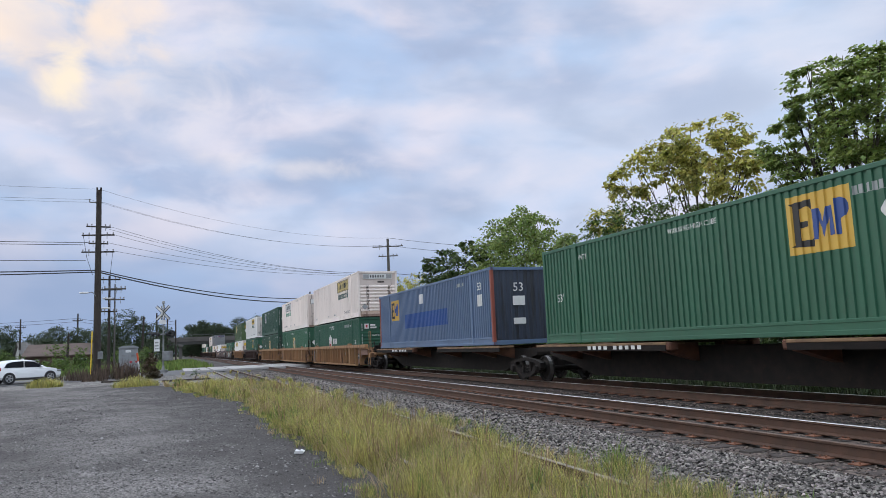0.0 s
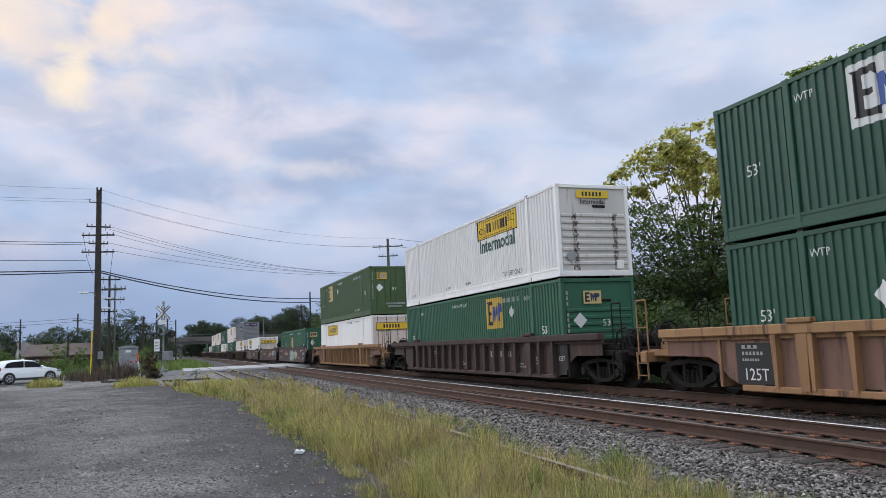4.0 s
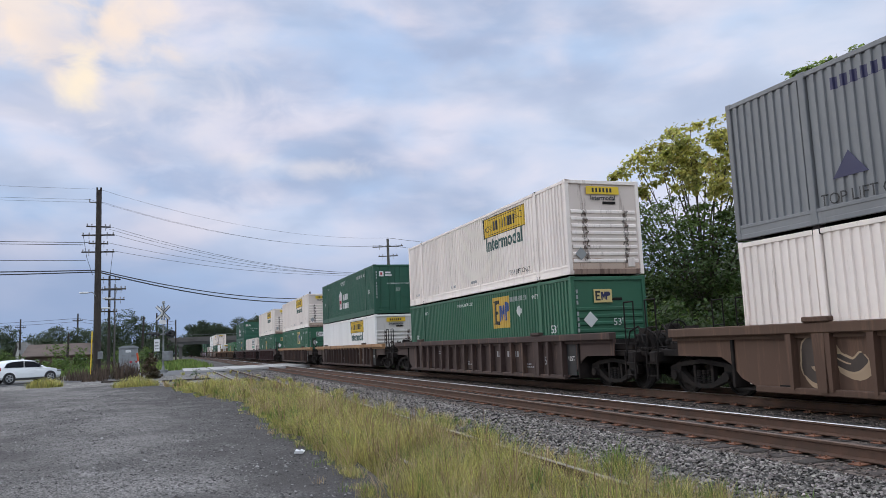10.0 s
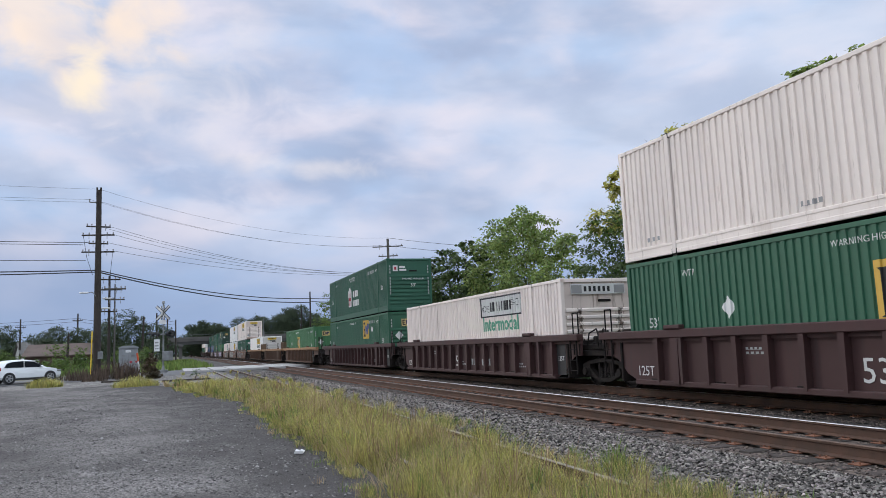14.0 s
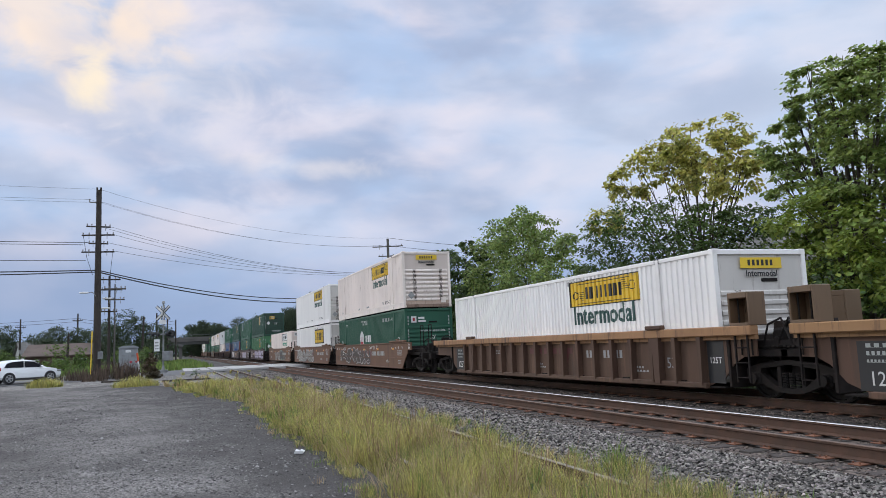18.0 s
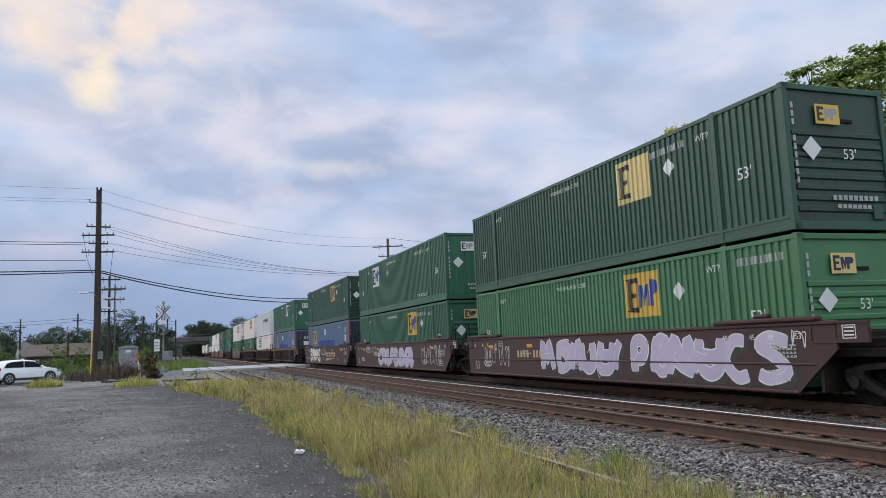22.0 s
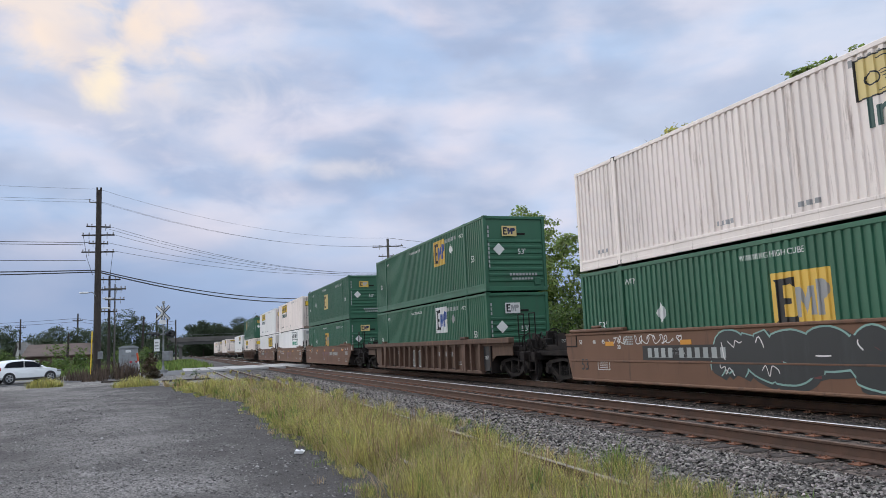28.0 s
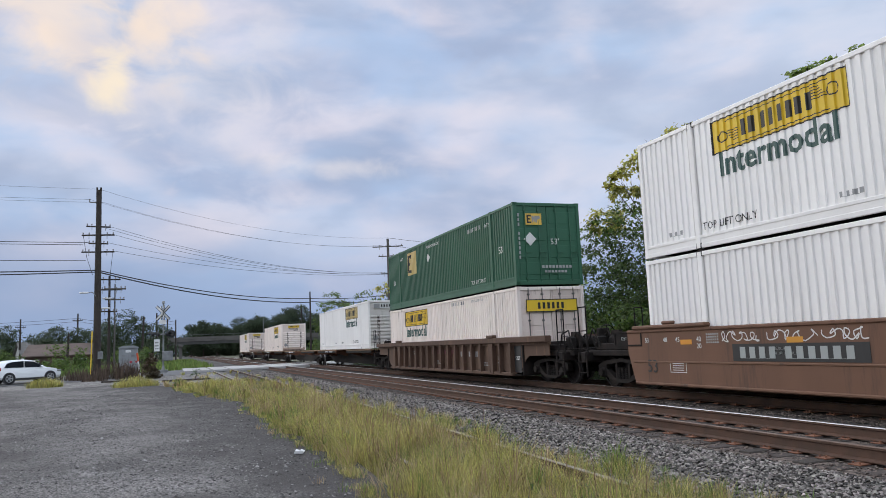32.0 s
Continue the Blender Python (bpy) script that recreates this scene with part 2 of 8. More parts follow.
# ---- mesh building ----
class Geo:
    """Collects corners and faces, then becomes one mesh."""

    def __init__(self):
        self.v, self.f, self.m = [], [], []

    def add(self, vs, fs, mi=0):
        o = len(self.v)
        self.v += [tuple(p) for p in vs]
        self.f += [tuple(i + o for i in f) for f in fs]
        self.m += [mi] * len(fs)
        return self

    def box(self, x0, x1, y0, y1, z0, z1, bev=0.0, mi=0):
        x0, x1 = sorted((x0, x1))
        y0, y1 = sorted((y0, y1))
        z0, z1 = sorted((z0, z1))
        b = min(bev, (x1 - x0) / 2.2, (y1 - y0) / 2.2, (z1 - z0) / 2.2)
        if b <= 0:
            vs = [(x, y, z) for z in (z0, z1) for y in (y0, y1) for x in (x0, x1)]
            return self.add(vs, [(0, 2, 3, 1), (4, 5, 7, 6), (0, 1, 5, 4), (2, 6, 7, 3), (0, 4, 6, 2), (1, 3, 7, 5)], mi)
        bm = bmesh.new()
        bmesh.ops.create_cube(bm, size=1.0)
        for p in bm.verts:
            p.co = ((x0 + x1) / 2 + p.co.x * (x1 - x0), (y0 + y1) / 2 + p.co.y * (y1 - y0), (z0 + z1) / 2 + p.co.z * (z1 - z0))
        bmesh.ops.bevel(bm, geom=bm.edges[:], offset=b, segments=1, affect="EDGES")
        bm.verts.index_update()
        self.add([p.co[:] for p in bm.verts], [[q.index for q in f.verts] for f in bm.faces], mi)
        bm.free()
        return self

    def tube(self, p0, p1, r0, r1=None, n=8, mi=0, caps=True):
        r1 = r0 if r1 is None else r1
        a, b = Vector(p0), Vector(p1)
        d = (b - a).normalized()
        u = d.orthogonal().normalized()
        w = d.cross(u)
        ring = [(math.cos(2 * math.pi * k / n), math.sin(2 * math.pi * k / n)) for k in range(n)]
        vs = [a + (u * c + w * s) * r0 for c, s in ring] + [b + (u * c + w * s) * r1 for c, s in ring]
        fs = [(k, (k + 1) % n, n + (k + 1) % n, n + k) for k in range(n)]
        if caps:
            fs += [tuple(range(n))[::-1], tuple(range(n, 2 * n))]
        return self.add(vs, fs, mi)

    def path(self, pts, r, n=6, mi=0):
        for a, b in zip(pts, pts[1:]):
            self.tube(a, b, r, r, n, mi)
        return self

    def prism(self, poly, axis, a, b, mi=0):
        """A flat outline (in the two other axes, in order) drawn out along axis from a to b."""
        n = len(poly)

        def at(p, t):
            q = list(p)
            q.insert(axis, t)
            return tuple(q)
        vs = [at(p, a) for p in poly] + [at(p, b) for p in poly]
        fs = [tuple(range(n)), tuple(range(2 * n - 1, n - 1, -1))] + [(k, n + k, n + (k + 1) % n, (k + 1) % n) for k in range(n)]
        return self.add(vs, fs, mi)

    def mesh(self, name, *mats, smooth=False):
        me = bpy.data.meshes.new(name)
        me.from_pydata(self.v, [], self.f)
        for m in mats:
            me.materials.append(m)
        if any(self.m):
            me.polygons.foreach_set("material_index", self.m)
        bm = bmesh.new()
        bm.from_mesh(me)
        bmesh.ops.recalc_face_normals(bm, faces=bm.faces)
        bm.to_mesh(me)
        bm.free()
        if smooth:
            me.polygons.foreach_set("use_smooth", [True] * len(me.polygons))
        me.update()
        return me


def part(name, data, parent, label="", m=None):
    """Links one mesh as ONE object under a thing or a part."""
    ob = new(name, data)
    ob.parent = parent
    if m is not None:
        ob.matrix_local = m
    if label:
        tagged(ob, label)
    return ob


MESHES = {}


def shared(key, build):
    if key not in MESHES:
        MESHES[key] = build()
    return MESHES[key]


def word_mesh(text, size, mat, width=0.0):
    """Letters as a thin mesh in the y-z plane, read from the -x side, centred; y falls along the line."""
    key = ("word", text, size, mat.name, width)
    if key in MESHES:
        return MESHES[key]
    cu = bpy.data.curves.new("word", "FONT")
    cu.body, cu.size, cu.align_x, cu.align_y, cu.extrude = text, size, "CENTER", "CENTER", 0.0015
    cu.resolution_u = 2
    if text == "Intermodal":
        cu.offset = size * 0.022
    ob = bpy.data.objects.new("word", cu)
    scene.collection.objects.link(ob)
    me = bpy.data.meshes.new_from_object(ob.evaluated_get(bpy.context.evaluated_depsgraph_get()))
    bpy.data.objects.remove(ob)
    bpy.data.curves.remove(cu)
    k = 1.0
    if width and me.vertices:
        xs = [v.co.x for v in me.vertices]
        k = width / (max(xs) - min(xs))
    for v in me.vertices:
        x, y, z = v.co
        v.co = (-z, -x * k, y)
    me.materials.clear()
    me.materials.append(mat)
    MESHES[key] = me
    return me


# ---- the cloud deck, a far backdrop that drifts ----
OTHER_MOVERS = []


def sky_backdrop():
    m = bpy.data.materials.new("evening_clouds")
    m.use_nodes = True
    nt = m.node_tree
    n, L = nt.nodes, nt.links
    n.remove(n["Principled BSDF"])
    co = n.new("ShaderNodeTexCoord")
    unit = n.new("ShaderNodeVectorMath")
    unit.operation = "NORMALIZE"
    L.new(co.outputs["Object"], unit.inputs[0])
    sep = n.new("ShaderNodeSeparateXYZ")
    L.new(unit.outputs[0], sep.inputs[0])

    def math_node(op, a, b=None, c=None):
        k = n.new("ShaderNodeMath")
        k.operation = op
        for i, q in enumerate((a, b, c)):
            if q is None:
                continue
            if isinstance(q, (int, float)):
                k.inputs[i].default_value = q
            else:
                L.new(q, k.inputs[i])
        return k.outputs[0]

    # the way as a heading and a height, so that the banks lie level
    head = math_node("ARCTAN2", sep.outputs[0], sep.outputs[1])
    high = math_node("ARCSINE", sep.outputs[2])
    comb = n.new("ShaderNodeCombineXYZ")
    L.new(head, comb.inputs[0])
    L.new(high, comb.inputs[1])

    def cloud(scale, detail, rough, off, stretch, turn=0.0, warp=0.2):
        mp = n.new("ShaderNodeMapping")
        mp.inputs[1].default_value, mp.inputs[2].default_value, mp.inputs[3].default_value = off, (0, 0, radians(turn)), stretch
        L.new(comb.outputs[0], mp.inputs[0])
        t = n.new("ShaderNodeTexNoise")
        t.inputs["Scale"].default_value, t.inputs["Detail"].default_value, t.inputs["Roughness"].default_value = scale, detail, rough
        t.inputs["Distortion"].default_value = warp
        L.new(mp.outputs[0], t.inputs["Vector"])
        return t.outputs[0]

    def span(v, a, b, lo=0.0, hi=1.0):
        r = n.new("ShaderNodeMapRange")
        r.interpolation_type = "SMOOTHSTEP"
        r.inputs[1].default_value, r.inputs[2].default_value, r.inputs[3].default_value, r.inputs[4].default_value = a, b, lo, hi
        L.new(v, r.inputs[0])
        return r.outputs[0]

    def blend(f, a, b):
        k = n.new("ShaderNodeMix")
        k.data_type = "RGBA"
        for i, q in ((0, f), (6, a), (7, b)):
            if isinstance(q, tuple):
                k.inputs[i].default_value = (*q, 1)
            else:
                L.new(q, k.inputs[i])
        return k.outputs[2]

    big = cloud(3.2, 3, 0.5, (3.1, 1.7, 0), (1.0, 1.9, 1), -8)
    mid = cloud(6.2, 5, 0.45, (8.3, 2.2, 0), (1.0, 2.2, 1), 3, 0.3)
    fine = cloud(13.0, 4, 0.5, (4.4, 6.1, 0), (1.0, 2.8, 1), 4, 0.2)
    soft = cloud(5.0, 3, 0.45, (1.2, 7.9, 0), (1.0, 2.6, 1), 6)
    base = blend(span(big, 0.38, 0.62), (0.39, 0.47, 0.66), (0.57, 0.64, 0.81))
    base = blend(span(soft, 0.42, 0.75, 0, 0.8), base, (0.44, 0.60, 0.86))
    base = blend(span(mid, 0.42, 0.76, 0, 0.75), base, (0.81, 0.76, 0.84))
    base = blend(span(mid, 0.22, 0.50, 0.62, 0), base, (0.35, 0.43, 0.60))
    base = blend(span(fine, 0.50, 0.80, 0, 0.22), base, (0.78, 0.76, 0.85))
    base = blend(span(fine, 0.26, 0.48, 0.22, 0), base, (0.38, 0.47, 0.65))
    # the sheet is thinner to the right of the line
    base = blend(math_node("MULTIPLY", span(head, 0.30, 0.85, 0.0, 0.30), span(sep.outputs[2], 0.08, 0.25)), base, (0.68, 0.76, 0.90))
    # low down the sheet thickens to an even slate blue
    base = blend(span(sep.outputs[2], 0.01, 0.18, 0.90, 0.0), base, (0.285, 0.39, 0.615))
    # and thicker yet to the left of the crossing
    base = blend(math_node("MULTIPLY", span(head, -0.22, 0.20, 0.45, 0.0), span(sep.outputs[2], 0.05, 0.26, 1.0, 0.0)), base, (0.28, 0.365, 0.55))
    # banks and breaks in the sheet: tone, heading, height, half length, half depth, tilt, strength
    tones = {"slate": (0.36, 0.455, 0.66), "blue": (0.43, 0.58, 0.85), "pink": (0.76, 0.74, 0.85), "pale": (0.80, 0.77, 0.82),
             "cream": (0.92, 0.85, 0.84), "warm": (1.0, 0.81, 0.65), "bright": (1.0, 0.86, 0.66), "dull": (0.66, 0.65, 0.73)}
    banks = [("slate", -0.186, 0.315, 0.080, 0.034, 0, 0.65), ("slate", -0.086, 0.266, 0.150, 0.040, -22, 0.7),
             ("slate", -0.007, 0.221, 0.080, 0.026, 0, 0.5), ("slate", 0.017, 0.331, 0.075, 0.040, 0, 0.4),
             ("blue", 0.236, 0.368, 0.110, 0.052, 0, 0.5), ("pink", 0.059, 0.291, 0.110, 0.032, 8, 0.55),
             ("cream", 0.142, 0.236, 0.120, 0.016, -3, 0.45), ("pink", -0.145, 0.243, 0.090, 0.020, -25, 0.5)]
    breaks = [("pale", -0.070, 0.350, 0.170, 0.090, 0, 0.55), ("warm", -0.164, 0.400, 0.120, 0.045, 0, 0.6),
              ("warm", -0.076, 0.385, 0.055, 0.060, 20, 0.45), ("warm", -0.187, 0.352, 0.075, 0.026, -8, 0.6),
              ("dull", -0.137, 0.370, 0.042, 0.022, 0, 0.55), ("bright", -0.121, 0.335, 0.026, 0.036, -10, 0.8)]
    ragged = math_node("MULTIPLY", math_node("SUBTRACT", cloud(13.0, 4, 0.55, (6.3, 1.2, 0), (1.0, 1.5, 1), 0, 0.4), 0.5), 2.8)
    for tone, way, height, long, deep, tilt, much in banks + breaks:
        mp = n.new("ShaderNodeMapping")
        mp.vector_type = "TEXTURE"
        mp.inputs[1].default_value, mp.inputs[2].default_value, mp.inputs[3].default_value = (way, height, 0), (0, 0, radians(tilt)), (long, deep, 1)
        L.new(comb.outputs[0], mp.inputs[0])
        far_off = n.new("ShaderNodeVectorMath")
        far_off.operation = "LENGTH"
        L.new(mp.outputs[0], far_off.inputs[0])
        base = blend(span(math_node("ADD", far_off.outputs["Value"], ragged), 0.0, 1.35, much, 0.0), base, tones[tone])
    em = n.new("ShaderNodeEmission")
    L.new(base, em.inputs[0])
    em.inputs[1].default_value = 1.05
    L.new(em.outputs[0], n["Material Output"].inputs[0])
    g = Geo()
    R = 4200
    az = [radians(-35 + 3 * i) for i in range(38)]
    el = [radians(-2 + 2.5 * j) for j in range(15)]
    vs = [(math.sin(a) * math.cos(e) * R, math.cos(a) * math.cos(e) * R, math.sin(e) * R) for e in el for a in az]
    k = len(az)
    g.add(vs, [(j * k + i, j * k + i + 1, (j + 1) * k + i + 1, (j + 1) * k + i) for j in range(len(el) - 1) for i in range(k - 1)])
    ob = new("backdrop", g.mesh("backdrop", m, smooth=True))
    tagged(ob, "overcast blue-grey evening sky with a warm break in the clouds", "sky", "", "structure")
    OTHER_MOVERS.append((ob, [(0, pose(0, 0, 0)), (32, pose(0, 0, 0, 0, 0, -2.9))]))


sky_backdrop()


# ---- the train ----
CL, CH, CW = 16.154, 2.896, 2.59          # a 53-foot high-cube container
SIDE_X = 11.11                            # near face of the containers
RAIL_Z = 0.06                             # railhead under the train
PITCH = 0.2045
MOVERS = []                               # (thing, x, y at the start, z)


RIB_STOPS = (0.0, 0.47, 0.535, 0.92)


def rib_x(u):
    """Depth of the corrugated sheet at u: a broad outer flat, a narrower inner one, steep webs between."""
    k = (u % PITCH) / PITCH
    if k < 0.47:
        return 0.014
    if k < 0.535:
        return 0.014 + 0.034 * (k - 0.47) / 0.065
    if k < 0.92:
        return 0.048
    return 0.048 - 0.034 * (k - 0.92) / 0.08


def rib_stations(u0, u1):
    us = [u0, u1]
    k = math.floor(u0 / PITCH) - 1
    while k * PITCH < u1:
        for f in RIB_STOPS:
            u = (k + f) * PITCH
            if u0 + 1e-4 < u < u1 - 1e-4:
                us.append(u)
        k += 1
    return sorted(us)


def fold(me, lift=0.003, deep=1.0):
    """Lays a flat marking (y = -u) into the ribs of the sheet behind it, all the way or part of it."""
    us = [-v.co.y for v in me.vertices]
    front = min(v.co.x for v in me.vertices)
    bm = bmesh.new()
    bm.from_mesh(me)
    for u in rib_stations(min(us), max(us)):
        bmesh.ops.bisect_plane(bm, geom=bm.verts[:] + bm.edges[:] + bm.faces[:], dist=1e-6, plane_co=(0, -u, 0), plane_no=(0, 1, 0))
    for v in bm.verts:
        v.co.x = 0.014 + (rib_x(-v.co.y + 1e-6) - 0.014) * deep - lift + (v.co.x - front) * 0.5
    bm.to_mesh(me)
    bm.free()
    return me


def ribbed(g, u0, u1, z0, z1, lift=0.0, thick=0.012, mi=0, flat=False):
    us = [u0, u1] if flat else rib_stations(u0, u1)
    xs = [((0.024 if lift else 0.03) if flat else rib_x(u)) - lift for u in us]
    n = len(us)
    vs = [(x, -u, z) for x, u in zip(xs, us) for z in (z0, z1)] + [(x + thick, -u, z) for x, u in zip(xs, us) for z in (z0, z1)]
    fs = []
    o = 2 * n
    for i in range(n - 1):
        a = 2 * i
        fs += [(a, a + 2, a + 3, a + 1), (o + a, o + a + 1, o + a + 3, o + a + 2), (a, o + a, o + a + 2, a + 2), (a + 1, a + 3, o + a + 3, o + a + 1)]
    fs += [(0, 1, o + 1, o), (2 * n - 2, o + 2 * n - 2, o + 2 * n - 1, 2 * n - 1)]
    g.add(vs, fs, mi)
    return g


POSTS = ((0.0, 0.13), (1.98, 2.13), (14.02, 14.17), (CL - 0.13, CL))


def mesh_of(key, fill, *mats, smooth=False):
    def build():
        g = Geo()
        fill(g)
        return g.mesh(key if isinstance(key, str) else key[0], *mats, smooth=smooth)
    return shared(key, build)


def side_wall(mat, flat):
    def fill(g):
        for a, b in ((0.13, 1.955), (2.155, 13.995), (14.195, CL - 0.13)):
            ribbed(g, a, b, 0.28, 2.79, flat=flat)
        if flat:
            for k in range(14):
                u = 0.6 + k * 1.15
                g.box(0.024, 0.03, -u - 0.03, -u, 0.2, 2.79)
                for z in (0.5, 1.5, 2.4):
                    g.tube((0.03, -u - 0.3, z), (0.018, -u - 0.3, z), 0.03, 0.02, 6)
    return mesh_of(("side_wall", mat.name, flat), fill, mat)


def nose_wall(mat):
    def fill(g):
        y = -CL + 0.05
        g.box(0.1, CW - 0.1, y, y + 0.02, 0.16, 2.79)
    return mesh_of(("nose_wall", mat.name), fill, mat)


def door_leaf(mat, which):
    def fill(g):
        y = -CL + 0.04
        a, b = (0.11, CW / 2 - 0.006) if which == 0 else (CW / 2 + 0.006, CW - 0.11)
        g.box(a, b, y, y + 0.04, 0.17, 2.78, 0.01)
        for k in range(4):
            z = 0.35 + k * 0.6
            g.box(a + 0.07, b - 0.07, y - 0.014, y, z, z + 0.42, 0.012)
        for z in (0.4, 1.0, 1.7, 2.4):
            x = a if which == 0 else b
            g.box(x - 0.05, x + 0.05, y - 0.03, y, z, z + 0.09, 0.01)
    return mesh_of(("door_leaf", mat.name, which), fill, mat)


def lock_rod(mat):
    def fill(g):
        g.tube((0, -CL, 0.1), (0, -CL, 2.84), 0.018, n=6)
        for z in (0.2, 0.9, 1.7, 2.6):
            g.box(-0.04, 0.04, -CL - 0.018, -CL + 0.04, z, z + 0.05)
        g.box(-0.02, 0.22, -CL - 0.035, -CL - 0.015, 1.12, 1.16)
    return mesh_of(("lock_rod", mat.name), fill, mat)


def container_parts(root, mat, front, flat=False, post=None):
    post = post or mat
    part("side_wall", side_wall(mat, flat), root)
    part("side_wall", side_wall(mat, flat), root, m=pose(CW, -CL, 0, 0, 0, 180))
    part("roof", mesh_of(("roof", mat.name), lambda g: [g.box(0.03, CW - 0.03, -CL + 0.03, -0.03, 2.83, 2.86)] +
         [g.box(0.1, CW - 0.1, -0.35 - k * 0.62, -0.2 - k * 0.62, 2.86, 2.875) for k in range(26)], mat), root)
    part("floor_frame", mesh_of("floor_frame", lambda g: [g.box(0.06, CW - 0.06, -CL + 0.1, -0.1, 0.1, 0.14)] +
         [g.box(0.08, CW - 0.08, -0.5 - k * 0.8, -0.42 - k * 0.8, 0.02, 0.1) for k in range(20)], M["steel"]), root)
    low = mesh_of(("bottom_rail", mat.name), lambda g: (g.box(0.0, 0.06, -CL + 0.13, -0.13, 0.0, 0.10, 0.012), g.box(0.012, 0.06, -CL + 0.13, -0.13, 0.095, 0.225),
                                                       g.box(0.001, 0.06, -CL + 0.13, -0.13, 0.22, 0.295, 0.01)), mat)
    top = mesh_of(("top_rail", mat.name), lambda g: g.box(0.0, 0.07, -CL + 0.13, -0.13, 2.785, 2.885, 0.012), mat)
    for data, name in ((low, "bottom_rail"), (top, "top_rail")):
        part(name, data, root)
        part(name, data, root, m=pose(CW, -CL, 0, 0, 0, 180))
    for i, (a, b) in enumerate(POSTS):
        def fill(g, a=a, b=b, end=i in (0, 3)):
            g.box(-0.002 if end else -0.010, 0.12, -b, -a, 0.0, CH - (0.0 if end else 0.012), 0.012)
            g.box(-0.006, 0.17, -b - (0.0 if i == 3 else 0.02), -a + (0.0 if i == 0 else 0.02), CH - 0.12, CH + 0.004, 0.01, 1)
            g.box(-0.006, 0.17, -b - (0.0 if i == 3 else 0.02), -a + (0.0 if i == 0 else 0.02), -0.002, 0.12, 0.01, 1)
        end = i in (0, 3)
        pm = post if end else mat
        data = mesh_of(("post", pm.name, i), fill, pm, M["steel"] if not end and mat in (M["whiteworn"], M["whiteclean"], M["whitepale"]) else mat)
        part("corner_post" if end else "lift_post", data, root)
        j = 3 - i
        part("corner_post" if end else "lift_post", mesh_of(("post", pm.name, i), fill, pm, mat), root, m=pose(CW, -CL, 0, 0, 0, 180))
    for y, nm in ((0.0, "rear"), (-CL, "front")):
        part("end_header", mesh_of(("end_header", mat.name, nm), lambda g, y=y: g.box(0.12, CW - 0.12, y if y else -0.1, y + 0.1 if y else 0.0, 2.77, 2.885, 0.01), mat), root)
        part("end_sill", mesh_of(("end_sill", mat.name, nm), lambda g, y=y: g.box(0.12, CW - 0.12, y if y else -0.1, y + 0.1 if y else 0.0, 0.0, 0.165, 0.01), M["rustsill"] if mat is M["whiteworn"] else mat), root)
    part("rear_wall", mesh_of(("rear_wall", mat.name), lambda g: g.box(0.1, CW - 0.1, -0.06, -0.03, 0.165, 2.77), mat), root)
    if front == "doors":
        leaf = M["stainedend"] if mat in (M["whiteworn"], M["whiteclean"]) else mat
        part("door", door_leaf(leaf, 0), root)
        part("door", door_leaf(leaf, 1), root)
        rod = lock_rod(M["rod"] if mat in (M["whiteworn"], M["whiteclean"]) else mat)
        for x in (0.42, 0.95, CW - 0.95, CW - 0.42):
            part("lock_rod", rod, root, m=pose(x, 0, 0))
    elif front == "flat":
        # green and blue fronts take the paint with end shade in its colour
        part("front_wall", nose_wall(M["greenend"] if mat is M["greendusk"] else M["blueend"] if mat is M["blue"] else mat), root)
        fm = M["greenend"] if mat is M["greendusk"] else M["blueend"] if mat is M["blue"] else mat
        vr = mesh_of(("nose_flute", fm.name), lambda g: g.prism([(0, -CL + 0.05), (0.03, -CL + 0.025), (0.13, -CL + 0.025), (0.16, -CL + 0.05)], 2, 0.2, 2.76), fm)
        for k in range(8):
            part("nose_flute", vr, root, m=pose(0.2 + k * 0.29, 0, 0))
    else:
        # sooty green containers again get the shade-darkened end paint
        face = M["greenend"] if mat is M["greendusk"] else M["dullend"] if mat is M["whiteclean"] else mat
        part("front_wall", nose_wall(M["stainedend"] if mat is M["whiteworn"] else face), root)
        y = -CL + 0.05
        rib = mesh_of(("nose_rib", face.name), lambda g: g.prism([(y, 0), (y - 0.035, 0.03), (y - 0.035, 0.10), (y, 0.13)], 0, 0.16, CW - 0.16), face)
        for k in range(8):
            part("nose_rib", rib, root, m=pose(0, 0, 0.34 + k * 0.215))
        part("document_box", mesh_of(("document_box", mat.name), lambda g: g.box(CW - 0.55, CW - 0.3, y - 0.05, y, 0.22, 0.5, 0.01), mat), root)
        if mat is M["whiteworn"]:
            part("stained_panel", mesh_of("stained_panel", lambda g: g.prism([(0.13, 0.17), (CW - 0.13, 0.17), (CW - 0.13, 0.36), (2.1, 0.47), (1.6, 0.40), (1.0, 0.50), (0.5, 0.42), (0.13, 0.50)], 1, -CL + 0.040, -CL + 0.049), M["tanstain"]), root)
        part("hatch", mesh_of(("hatch", mat.name), lambda g: g.box(1.3, 1.75, y - 0.03, y, 2.16, 2.24, 0.01), M["steel"]), root)


def side_decal(root, name, u0, u1, z0, z1, mat, lift=0.004, flat=False, label=""):
    """Paint that follows the ribs of the near side."""
    part(name, mesh_of((name, round(u0, 2), round(u1, 2), round(z0, 2), round(z1, 2), mat.name, lift, flat),
         lambda g: ribbed(g, u0, u1, z0, z1, lift, 0.002, 0, flat), mat), root, label)


def end_plate(root, name, x0, x1, z0, z1, mat, out=0.0):
    part(name, mesh_of((name, "end", round(x0, 2), round(x1, 2), round(z0, 2), round(z1, 2), mat.name, out),
         lambda g: g.box(x0, x1, -CL - out - 0.006, -CL - out, z0, z1), mat), root)


